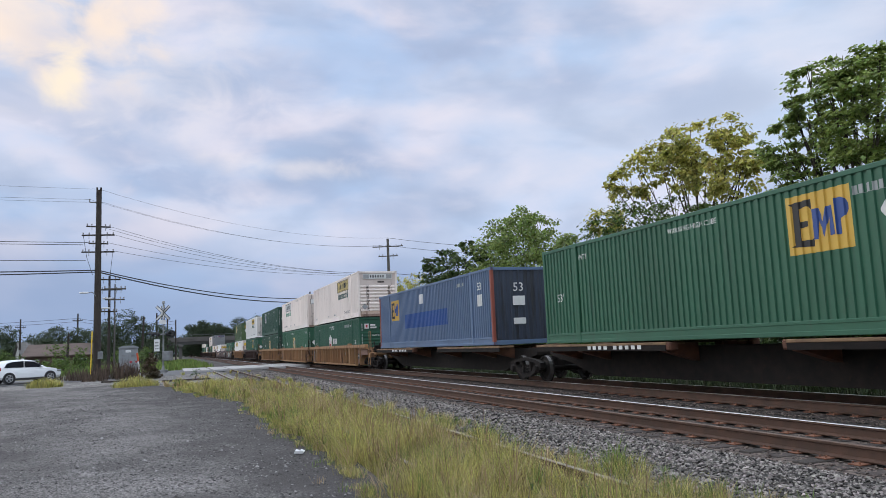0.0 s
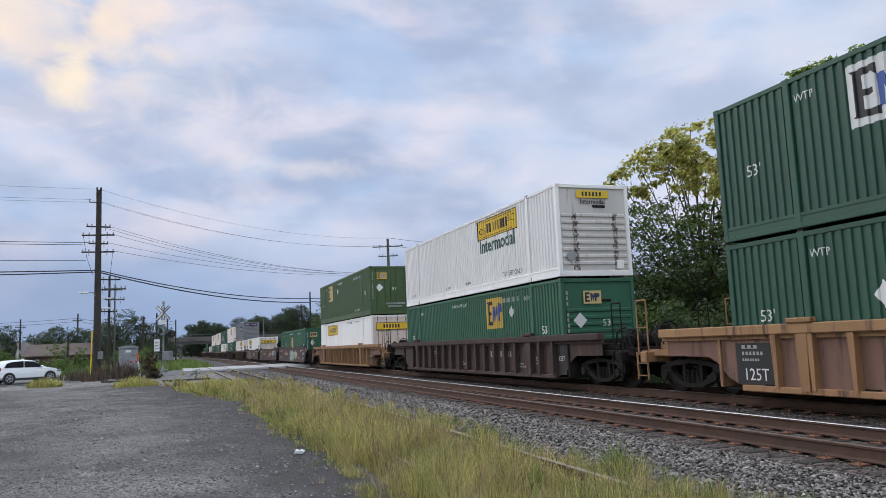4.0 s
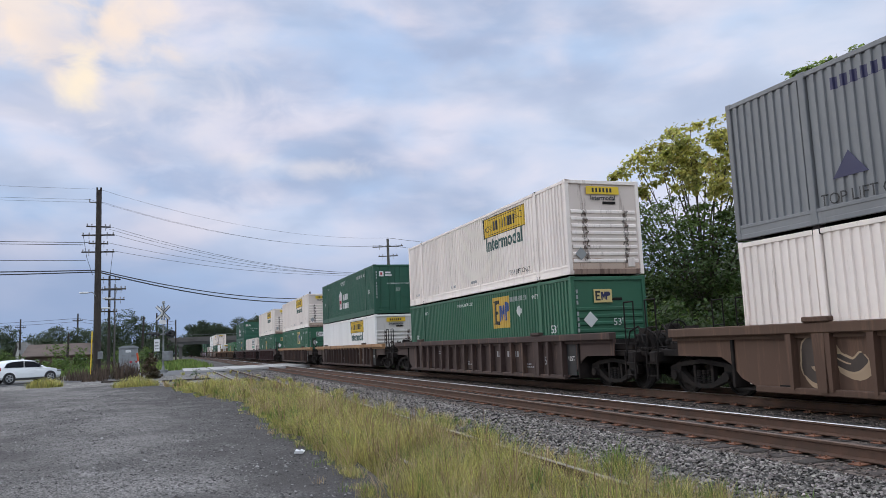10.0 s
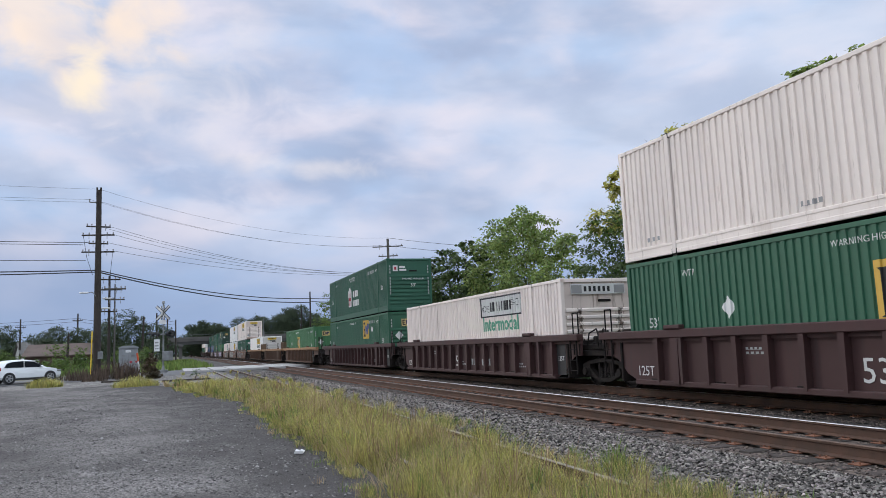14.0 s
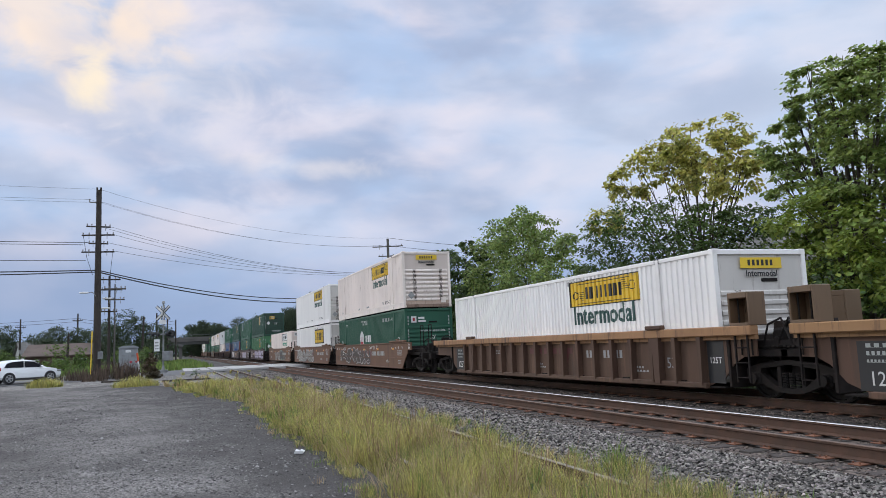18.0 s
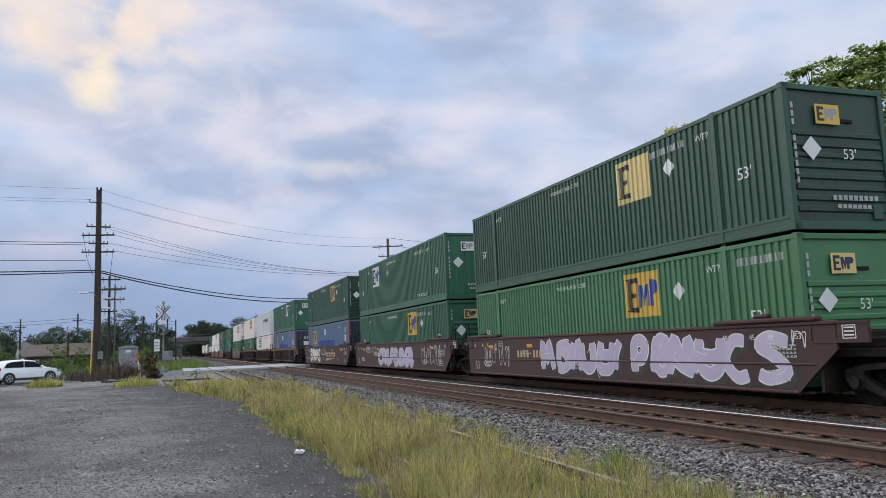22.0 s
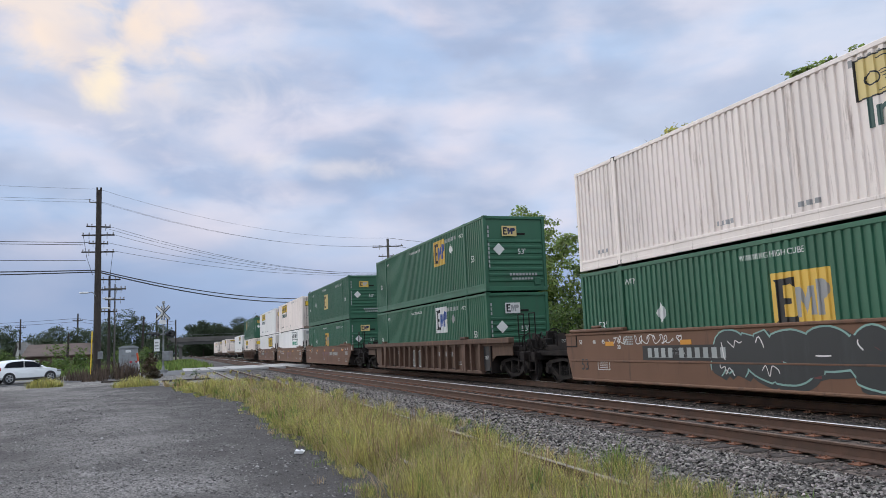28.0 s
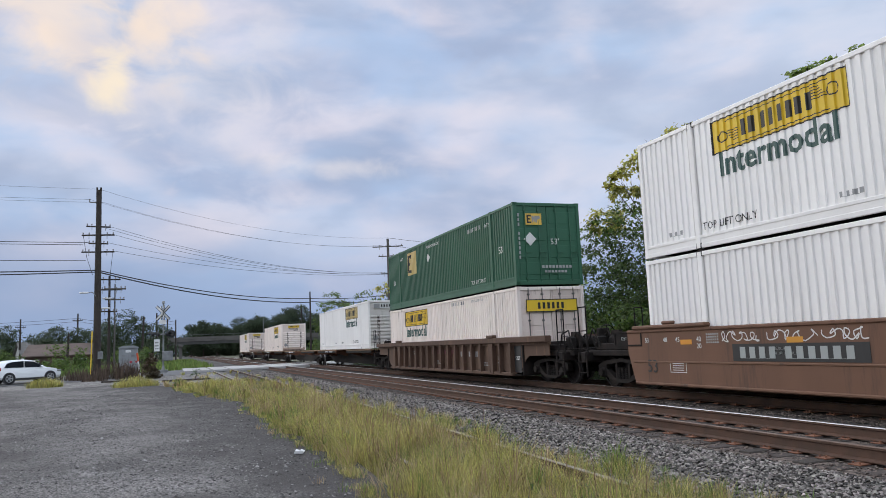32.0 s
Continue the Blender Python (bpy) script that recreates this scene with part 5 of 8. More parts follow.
        part("end_sign", mesh_of("end_sign", lambda g: (g.box(x + 0.052, x + 0.06, -0.36, -0.08, 1.19, 1.205), g.box(x + 0.052, x + 0.06, -0.36, -0.08, 1.415, 1.43), g.box(x + 0.052, x + 0.06, -0.36, -0.345, 1.205, 1.415), g.box(x + 0.052, x + 0.06, -0.095, -0.08, 1.205, 1.415),
                                                         [g.box(x + 0.052, x + 0.06, -0.32, -0.12, 1.24 + q * 0.065, 1.265 + q * 0.065) for q in range(3)]), M["white"]), front)
    if colour == "brown" and rail == "ochre":
        # square steel posts at the joints between the units
        post = mesh_of(("stacking_post", chord.name), lambda g: (g.box(-0.02, 0.42, -0.30, -0.26, 0.0, 0.68, 0.01), g.box(-0.02, 0.42, 0.26, 0.30, 0.0, 0.68, 0.01), g.box(-0.02, 0.42, -0.26, 0.26, 0.56, 0.68, 0.01), g.box(0.36, 0.42, -0.26, 0.26, 0.0, 0.56), g.box(-0.02, 0.42, -0.26, 0.26, 0.0, 0.06)), M["tanpost"])
        for u in ([] if outer_front else [17.05]) + ([] if outer_rear else [-0.85]):
            part("stacking_post", post, root, m=pose(x, -u, 1.50))
            part("stacking_post", post, root, m=pose(2 * CAR_MID - x, -u, 1.50, 0, 0, 180))
    px = x + (0.146 if kind == "rib" else 0.045)
    ink = M[marks]
    if kind == "rib":
        if colour == "maroon":
            bars(root, 8.7, 0.50, 0.85, 0.24, 4, ink, px)
            bars(root, 9.75, 0.50, 0.9, 0.24, 4, ink, px)
            side_word(root, "53", 7.25, 0.62, 0.62, ink, 0, px - 0.006)
        else:
            if marks == "black":
                part("number_patch", mesh_of(("number_patch_rib", px), lambda g: g.box(px - 0.003, px, -5.2, -2.98, 0.44, 0.76), M["black"]), root)
                bars(root, 3.06, 0.50, 0.72, 0.20, 4, M["white"], px - 0.004)
                bars(root, 4.0, 0.50, 1.08, 0.20, 6, M["white"], px - 0.004)
            bars(root, 10.6, 0.82, 0.72, 0.20, 4, ink, px)
            bars(root, 11.5, 0.82, 1.0, 0.20, 5, ink, px)
            side_word(root, "53", 14.49, 0.70, 0.36, ink, 0, px - 0.006)
    else:
        side_word(root, "53", 0.22, 0.62 if colour == "tan" else 0.50, 0.44, M["black"] if colour == "tan" else M["tanmark"], 0, px - 0.006)
        for w, u in (("53", 0.05), ("48", 0.78), ("45", 1.25), ("40", 2.0), ("40", 14.1), ("45", 14.9), ("48", 15.4), ("53", 16.1)):
            side_word(root, w, u, 1.25, 0.16, ink, 0, px - 0.006)
        side_word(root, "20", 2.0, 1.10, 0.16, ink, 0, px - 0.006)
        if colour == "tan":
            a = {19: 9.6, 30: 9.7, 20: 11.2, 21: 10.6}.get(seed, 3.05)
            if seed in (28, 32):
                part("number_patch", mesh_of(("number_patch", px), lambda g: g.box(px - 0.003, px, -6.37, -3.05, 0.78, 1.13), M["black"]), root)
            if seed != 31:
                bars(root, a + 0.22, 0.84, 1.08, 0.23, 4, M["white"], px - 0.004)
                bars(root, a + 1.44, 0.84, 1.68, 0.23, 6, M["white"], px - 0.004)
        else:
            bars(root, 3.8, 0.82, 0.95, 0.22, 4, M["tanmark"], px)
            bars(root, 5.0, 0.82, 1.3, 0.22, 6, M["tanmark"], px)
        for k in range(4):
            bars(root, 2.25, 1.16 + k * 0.06, 0.42, 0.035, 6, ink, px)
            bars(root, 15.2, 0.86 + k * 0.07, 0.85, 0.04, 9, ink, px)
            if k < 3:
                bars(root, 15.25, 0.42 + k * 0.08, 0.6, 0.035, 7, ink, px)
        part("placard_frame", mesh_of(("placard_frame", px), lambda g: (g.box(px - 0.003, px, -1.5, -0.9, 0.74, 0.755), g.box(px - 0.003, px, -1.5, -0.9, 0.50, 0.515), g.box(px - 0.003, px, -0.915, -0.9, 0.515, 0.74),
             g.box(px - 0.003, px, -1.5, -1.485, 0.515, 0.74), [g.box(px - 0.003, px, -1.4, -1.0, 0.55 + q * 0.05, 0.565 + q * 0.05) for q in range(4)]), ink), root)
        if name:
            brand(root, *name, px - 0.004)
    for k in range(5):
        u = 1.35 + k * 3.2
        if kind != "rib":
            part("reflector", mesh_of(("reflector", k, px), lambda g, u=u: g.box(px - 0.004, px, -u - 0.40, -u, 1.14, 1.25), M["reflector"]), root)
    if kind == "rib":
        part("consolidated_plate", mesh_of(("stencil_plate", colour == "ochre"), lambda g: g.box(px - 0.004, px, -16.32, -15.79, 0.62 if colour == "ochre" else 0.30, 0.95 if colour == "ochre" else 1.2), M["black"]), root)
        side_word(root, "125T", 16.05, 0.78, 0.19, M["white"], 0, px - 0.008)
        if seed in (1, 2, 3, 16, 17, 18):
            part("consolidated_plate", mesh_of(("rear_plate", px), lambda g: g.box(px - 0.004, px, -1.2, -0.12, 0.30, 1.14), M["black"]), root)
            bars(root, 0.30, 0.90, 0.62, 0.07, 6, M["white"], px - 0.006)
            bars(root, 0.30, 0.78, 0.5, 0.05, 7, M["white"], px - 0.006)
            bars(root, 0.30, 1.03, 0.5, 0.07, 3, M["white"], px - 0.006)
        if seed in (1, 2, 3, 13, 14, 15, 16, 17, 18):
            side_word(root, "125T", 0.66, 0.50, 0.34, M["white"], 0, px - 0.008)
    for k, (u, z0) in enumerate(((4.2, 0.92), (7.4, 0.50), (12.9, 0.48))):
        bars(root, u, z0, 0.7, 0.05, 5, ink, px)
        bars(root, u, z0 + 0.09, 0.5, 0.05, 4, ink, px)
    if colour in ("ochre", "brown", "tan") and not (spray and kind == "rib"):
        for k in range(3):
            a = 7.0 + k * 0.98
            part("sign_shape", mesh_of(("car_sign", k, px), lambda g, a=a, k=k: slanted(g, [(a, 1.10), (a + 0.84, 1.10), (a + 0.84, 0.93), (a + 0.62, 0.93), (a + 0.62 - 0.1 * k, 0.48), (a + 0.26 + 0.1 * k, 0.48), (a + 0.26, 0.93), (a, 0.93)], px), M["sign_red"]), root)
    if spray:
        for i, (style, a, b, lo, hi) in enumerate(spray):
            graffiti(root, a, b, lo, hi, style, seed * 10 + i, x + (0.05 if kind != "rib" else 0.146))
    MOVERS.append((root, SIDE_X, y0, RAIL_Z))
    return root


def spine_car(y0, outer_rear=False, outer_front=False):
    """One platform of a spine car: a deep middle sill with short decks at the ends."""
    root = new("spine_car")
    tagged(root, "dark steel spine car with worn wooden end decks", "railway car", "cars of the train")
    m = CAR_MID
    part("centre_sill", mesh_of("centre_sill", lambda g: (g.prism([(1.6, 0.85), (0.2, 0.62), (-1.2, 0.24), (-15.0, 0.24), (-16.4, 0.62), (-17.8, 0.85), (-17.8, 1.08), (1.6, 1.08)], 0, m - 0.36, m + 0.36),), M["steel"]), root)
    arm = mesh_of("cross_arm", lambda g: (g.prism([(0.0, 1.16), (0.0, 0.98), (m - 0.36, 0.72), (m - 0.36, 1.16)], 1, -0.14, 0.14),
                                          g.box(-0.05, 0.2, -0.35, 0.35, 1.0, 1.2, 0.03)), M["rustmetal"])
    for u in (0.4, 2.05, 6.0, 10.2, 14.1, 15.8):
        part("cross_arm", arm, root, m=pose(0, -u, 0))
        part("cross_arm", arm, root, m=pose(2 * m, -u, 0, 0, 0, 180))
    for a, b in ((-0.6, 6.2), (10.0, 16.8)):
        part("deck", mesh_of(("deck", a), lambda g, a=a, b=b: g.box(-0.08, 0.5, -b, -a, 1.135, 1.20, 0.01), M["wood"]), root)
        part("deck_edge", mesh_of(("deck_edge", a), lambda g, a=a, b=b: g.box(-0.07, -0.04, -b, -a, 1.0, 1.13), M["steel"]), root)
        part("deck", mesh_of(("deck_far", a), lambda g, a=a, b=b: g.box(2 * m - 0.5, 2 * m + 0.04, -b, -a, 1.13, 1.19, 0.01), M["wood"]), root)
    for k in range(9):
        part("letter_bar", mesh_of("letter_bar", lambda g: g.box(-0.075, -0.07, -0.16, 0, 1.04, 1.15), M["white"]), root, m=pose(0, -(2.6 + k * 0.28 + (0.2 if k > 3 else 0)), 0))
    truck(root, -2.1)
    if outer_front:
        truck(root, CL + 1.6)
        coupler(root, CL + 3.0, 1)
    MOVERS.append((root, SIDE_X, y0, RAIL_Z))
    return root


Z1, Z2, ZS = 0.37, 3.325, 1.30
ART = 19.55


def stack(y, low, high=None):
    """low, high: (kind, logo, front, scheme[, flat])."""
    if low:
        container(low[0], y, Z1 if not (len(low) > 5) else low[5], *low[1:4], flat=len(low) > 4 and low[4])
    if high:
        container(high[0], y, Z2, *high[1:4], flat=len(high) > 4 and high[4], on="another container")


WHITE_MID, WHITE_END = ("whiteworn", "mid", "nose", "yellow"), ("whiteworn", "end", "doors", "yellow")
GREEN_MID, GREEN_LOW, GREEN_END = ("greendark", "mid", "nose", "amber"), ("greendark", "low", "nose", "amber"), ("greendark", "end", "flat", "white")
DEEP_LOW = ("greendeep", "low", "nose", "white")


def build_train():
    # spine cars at the head
    spine_car(21.51)
    container("greendark", 21.51, ZS, "mid", "nose", "amber", on="a spine car")
    spine_car(41.89)
    container("blue", 41.89, ZS, "end", "flat", "amber", on="a spine car")
    # three yellow units
    well_car("rib", "ochre", 63.18, False, True, "greymark", rail="ochre", seed=1)
    stack(63.18, DEEP_LOW, ("whiteworn", "mid", "nose", "pale"))
    well_car("rib", "ochre", 82.72, False, False, "greymark", rail="ochre", seed=2)
    stack(82.72, ("greendark", "low", "flat", "pale"), ("whiteworn", "end", "doors", "plain"))
    well_car("rib", "ochre", 102.44, True, False, "greymark", rail="ochre", seed=3)
    stack(102.44, ("greendusk", "low", "flat", "pale"), ("greendusk", "end", "flat", "white"))
    well_car("rib", "darkbrown", 125.93, True, True, "greymark", seed=4)
    stack(125.93, GREEN_MID, ("whiteclean", "mid", "nose", "yellow"))
    well_car("rib", "ochre", 149.55, True, True, "black", rail="ochre", seed=5)
    stack(149.55, ("whiteclean", "end", "doors", "yellow", True), ("olive", "end", "doors", "ghost"))
    # three maroon units, the middle one empty
    well_car("smooth", "maroon", 173.34, False, True, "white", [("teal", 7.5, 10.0, 0.3, 1.25), ("teal", 10.6, 12.2, 0.5, 1.2)], seed=6, name=(9.5, 0.82, 2.75, 0.27, 0.16, True, M["tanmark"]))
    stack(173.34, ("greendark", "low", "doors", "amber"))
    well_car("smooth", "maroon", 192.92, False, False, "white", [("teal", 12.6, 14.4, 0.75, 1.25)], seed=7, name=(9.5, 0.82, 2.75, 0.27, 0.16, True, M["tanmark"]))
    well_car("smooth", "maroon", 212.5, True, False, "white", [("tan", 2.2, 6.2, 0.35, 1.38), ("tag", 11.3, 13.3, 1.10, 1.42)], seed=8, name=(9.5, 0.82, 2.75, 0.27, 0.16, True, M["tanmark"]))
    stack(212.5, ("whiteclean", "end", "doors", "yellow"))
    well_car("rib", "brown", 236.1, True, True, "white", [("tan", 1.4, 3.0, 0.35, 1.2), ("tan", 6.2, 9.6, 0.35, 1.1)], seed=9)
    stack(236.1, WHITE_MID, ("grey", "mid", "nose", "yellow"))
    well_car("rib", "darkbrown", 259.38, True, True, "greymark", seed=10)
    stack(259.38, GREEN_MID, WHITE_MID)
    well_car("rib", "darkbrown", 282.69, True, True, "white", rail="ochre", seed=11)
    stack(282.69, ("whiteclean", "mid", "nose", "yellow"), ("greendeep", "low", "doors", "white"))
    well_car("rib", "darkbrown", 306.0, True, True, "greymark", rail="ochre", seed=12)
    stack(306.0, ("greendark", "mid", "nose", "pale"), WHITE_MID)
    # three dark maroon ribbed units
    well_car("rib", "maroon", 329.59, False, True, "white", rail="maroon", seed=13)
    stack(329.59, GREEN_LOW, WHITE_MID)
    well_car("rib", "maroon", 349.32, False, False, "white", seed=14)
    stack(349.32, ("whiteworn", "mid", "nose", "plain"))
    well_car("rib", "maroon", 368.98, True, False, "white", seed=15)
    stack(368.98, GREEN_MID, DEEP_LOW)
    # three brown ribbed units, the middle one empty
    well_car("rib", "brown", 392.56, False, True, "white", rail="ochre", seed=16)
    stack(392.56, ("greenlight", "low", "flat", "amber"))
    well_car("rib", "brown", 412.1, False, False, "greymark", rail="ochre", seed=17)
    well_car("rib", "brown", 431.66, True, False, "greymark", rail="ochre", seed=18)
    stack(431.66, ("whiteclean", "mid", "nose", "yellow"))
    # three smooth tan units with graffiti
    well_car("smooth", "tan", 455.21, False, True, "white", [("outline", 1.0, 8.8, 0.34, 1.30), ("tag", 9.2, 11.2, 1.18, 1.42)], seed=19)
    stack(455.21, DEEP_LOW, WHITE_MID)
    well_car("smooth", "tan", 474.75, False, False, "white", [("grey", 1.2, 9.8, 0.28, 1.28)], seed=20)
    stack(474.75, ("whiteclean", "mid", "nose", "frame"), ("whiteclean", "mid", "nose", "yellow"))
    well_car("smooth", "tan", 494.72, True, False, "white", [("grey", 4.8, 8.4, 0.3, 1.2), ("dark", 9.0, 12.6, 0.3, 1.28)], seed=21)
    stack(494.72, ("whiteworn", "mid", "nose", "plain"))
    # three smooth maroon units with graffiti
    well_car("smooth", "maroon", 518.5, False, True, "white", [("lilac", 5.5, 13.6, 0.34, 1.40), ("lilac", 14.0, 15.2, 0.34, 1.36), ("tag", 15.4, 16.3, 0.95, 1.42), ("tag", 0.9, 3.2, 0.4, 1.3)], seed=22)
    stack(518.5, ("greenlight", "mid", "nose", "amber"), ("greendusk", "mid", "nose", "ghost"))
    well_car("smooth", "maroon", 538.01, False, False, "white", [("lilac", 4.8, 11.6, 0.28, 1.25), ("tag", 12.8, 15.6, 0.35, 1.35), ("tag", 2.2, 4.4, 0.9, 1.4)], seed=23)
    stack(538.01, GREEN_MID, GREEN_END)
    well_car("smooth", "maroon", 557.54, True, False, "white", [("white", 1.8, 6.4, 0.28, 1.40), ("tan", 6.8, 8.6, 0.9, 1.40)], seed=24, name=(8.8, 0.70, 3.4, 0.34, 0.16, True, M["tanmark"]))
    stack(557.54, ("blue", "end", "flat", "amber"), ("greendusk", "mid", "nose", "amber"))
    # three ribbed units
    well_car("rib", "darkbrown", 581.47, False, True, "greymark", rail="brown", seed=25)
    stack(581.47, ("blue", "end", "flat", "amber"), ("greendark", "mid", "flat", "white"))
    well_car("rib", "darkbrown", 601.01, False, False, "greymark", rail="brown", seed=26)
    stack(601.01, ("whiteworn", "end", "doors", "plain"), ("whitepale", "mid", "nose", "yellow"))
    well_car("rib", "darkbrown", 620.72, True, False, "greymark", rail="brown", seed=27)
    stack(620.72, GREEN_MID, WHITE_MID)
    well_car("smooth", "tan", 644.27, True, True, "white", [("dark", 5.6, 14.4, 0.3, 1.42), ("tag", 1.6, 4.6, 1.15, 1.42)], seed=28)
    stack(644.27, GREEN_LOW, ("whiteworn", "mid", "nose", "pale"))
    well_car("rib", "brown", 667.46, True, True, "greymark", [("grey", 6.5, 8.5, 0.35, 1.1)], seed=29)
    stack(667.46, ("greendark", "mid", "nose", "white"), ("greendark", "mid", "nose", "amber"))
    # three smooth tan units
    well_car("smooth", "tan", 691.04, False, True, "white", seed=30)
    stack(691.04, GREEN_LOW, ("greendark", "low", "nose", "ghost"))
    well_car("smooth", "tan", 710.62, False, False, "white", [("tag", 3.0, 5.0, 0.86, 1.28)], seed=31)
    stack(710.62, ("whiteclean", "mid", "nose", "plain"), ("whiteworn", "end", "doors", "yellow"))
    well_car("smooth", "tan", 730.23, True, False, "white", [("tag", 2.7, 6.4, 1.14, 1.42)], seed=32)
    stack(730.23, ("whiteclean", "mid", "nose", "frame"), ("whiteclean", "end", "doors", "yellow"))
    well_car("rib", "brown", 753.91, True, True, "greymark", seed=33)
    stack(753.91, ("whiteworn", "end", "doors", "yellow"), ("greendark", "end", "doors", "ghost"))
    # spine cars at the tail
    for k, y in enumerate((775.0, 794.4, 813.8, 833.2, 852.6)):
        spine_car(y, k == 4, k == 0)
        if k % 2 == 0:
            container("whiteclean" if k == 0 else "whiteworn", y, ZS, "mid", "nose", "pale" if k == 0 else "yellow", on="a spine car")


build_train()


# ---- ground ----
M["earth"] = surface("weedy_earth", (0.085, 0.088, 0.045), (0.13, 0.115, 0.085), 0.95, 0, 0.35, 14, 0.6, (0.06, 0.085, 0.03), 0.8)
M["lot"] = surface("gravel_lot", (0.145, 0.134, 0.128), (0.066, 0.061, 0.058), 0.92, 0, 0.55, 26, 1.0, (0.26, 0.245, 0.237), 0.85, speck=52, worn=(0.052, 0.046, 0.044))
M["ballast"] = surface("ballast_bed", (0.062, 0.056, 0.052), (0.038, 0.034, 0.031), 0.95, 0, 1.1, 22, 1.0, (0.15, 0.14, 0.13), 0.5, speck=24)
M["stone"] = surface("crushed_stone", (0.225, 0.202, 0.184), (0.100, 0.088, 0.080), 0.9, 0, 9, 60, 0.3, island=0.95)
M["lotstone"] = surface("lot_gravel_stone", (0.135, 0.126, 0.122), (0.070, 0.065, 0.062), 0.92, 0, 9, 60, 0.3, island=0.8)
M["apron"] = surface("dirty_gravel", (0.15, 0.142, 0.135), (0.10, 0.09, 0.08), 0.95, 0, 0.6, 20, 0.8, (0.20, 0.19, 0.18), 0.6, speck=12)
M["asphalt"] = surface("worn_asphalt", (0.13, 0.13, 0.135), (0.10, 0.10, 0.10), 0.9, 0, 0.5, 30, 0.4, (0.17, 0.165, 0.16), 0.5)
M["concrete"] = surface("pale_crossing_concrete", (0.40, 0.39, 0.38), (0.31, 0.30, 0.29), 0.85, 0, 0.8, 30, 0.3, (0.22, 0.21, 0.2), 0.4)
M["railside"] = surface("rust_brown_rail_web", (0.105, 0.055, 0.036), (0.07, 0.042, 0.03), 0.8, 0.2, 3, 50, 0.25)
M["railtop"] = surface("shiny_railhead", (0.88, 0.86, 0.86), (0.78, 0.75, 0.74), 0.42, 1.0, 3, 50, 0.03)
M["dulltop"] = surface("dull_railhead", (0.20, 0.14, 0.11), (0.14, 0.09, 0.07), 0.5, 0.6, 3, 50, 0.1)
M["sidingtop"] = surface("weathered_siding_rail", (0.30, 0.27, 0.23), (0.2, 0.15, 0.11), 0.6, 0.3, 3, 50, 0.15)
M["tie"] = surface("dark_creosoted_wood", (0.055, 0.042, 0.035), (0.035, 0.028, 0.025), 0.9, 0, 3, 45, 0.4, vary=0.25)
M["plate"] = surface("rust_red_tie_plate", (0.22, 0.092, 0.050), (0.13, 0.06, 0.04), 0.85, 0.1, 6, 60, 0.3)


def sheet(name, xs, ys, height, mat, label, kind="structure"):
    vs = [(x, y, height(x, y)) for y in ys for x in xs]
    n = len(xs)
    fs = [(j * n + i, j * n + i + 1, (j + 1) * n + i + 1, (j + 1) * n + i) for j in range(len(ys) - 1) for i in range(n - 1)]
    g = Geo().add(vs, fs)
    return tagged(new(name, g.mesh(name, mat, smooth=True)), label, name, "", kind)


def wave(x, y, k=1.0):
    return noise.noise(Vector((x * 0.35 * k, y * 0.35 * k, 3.0)))


def spaced(marks):
    out = []
    for (a, b, n) in marks:
        out += [a + (b - a) * i / n for i in range(n)]
    return out + [marks[-1][1]]


GX = spaced([(-2500, -200, 6), (-200, -30, 10), (-30, 30, 60), (30, 200, 10), (200, 2500, 6)])
GY = spaced([(-800, -20, 6), (-20, 120, 90), (120, 400, 14), (400, 4500, 8)])
ground = sheet("ground", GX, GY, lambda x, y: -0.30 + 0.04 * wave(x, y) if abs(x) < 100 and abs(y) < 300 else -0.30, M["earth"], "weedy brown earth and grass reaching the horizon")


def lot_edge(y):
    return 2.08 + 0.28 * noise.noise(Vector((y * 0.22, 9.1, 0))) - max(0, (y - 24) * 0.16)


def lot():
    g = Geo()
    ys = spaced([(-30, 0, 20), (0, 30, 90), (30, 46, 30)])
    nx = 90
    vs, worn = [], []
    for y in ys:
        e = lot_edge(y) + 0.25
        for i in range(nx + 1):
            k = i / nx
            x = e - (e + 45) * k ** 1.8
            vs.append((x, y, -0.10 + 0.03 * wave(x, y, 1.3) + 0.012 * wave(x, y, 6) - (0.12 if i == 0 else 0)))
            d = (e - x) / (2.3 + 0.04 * y) + 0.5 * wave(x, y, 3.0) + 0.3 * wave(x, y, 9.0)
            patch = max(0.0, wave(x + 40, y * 0.6, 0.9) + 0.35 * wave(x, y, 4.0) - 0.02) * 2.2
            worn.append(min(0.95, max(0.0, 0.95 - d) * 1.4 + patch * 0.8))
    n = nx + 1
    g.add(vs, [(j * n + i, j * n + i + 1, (j + 1) * n + i + 1, (j + 1) * n + i) for j in range(len(ys) - 1) for i in range(nx)])
    me = g.mesh("gravel_lot", M["lot"], smooth=True)
    me.attributes.new("worn", "FLOAT", "POINT").data.foreach_set("value", worn)
    tagged(new("gravel_lot", me), "grey crushed-gravel lot, packed and uneven, dark dirt by the grass", "gravel", "", "structure")



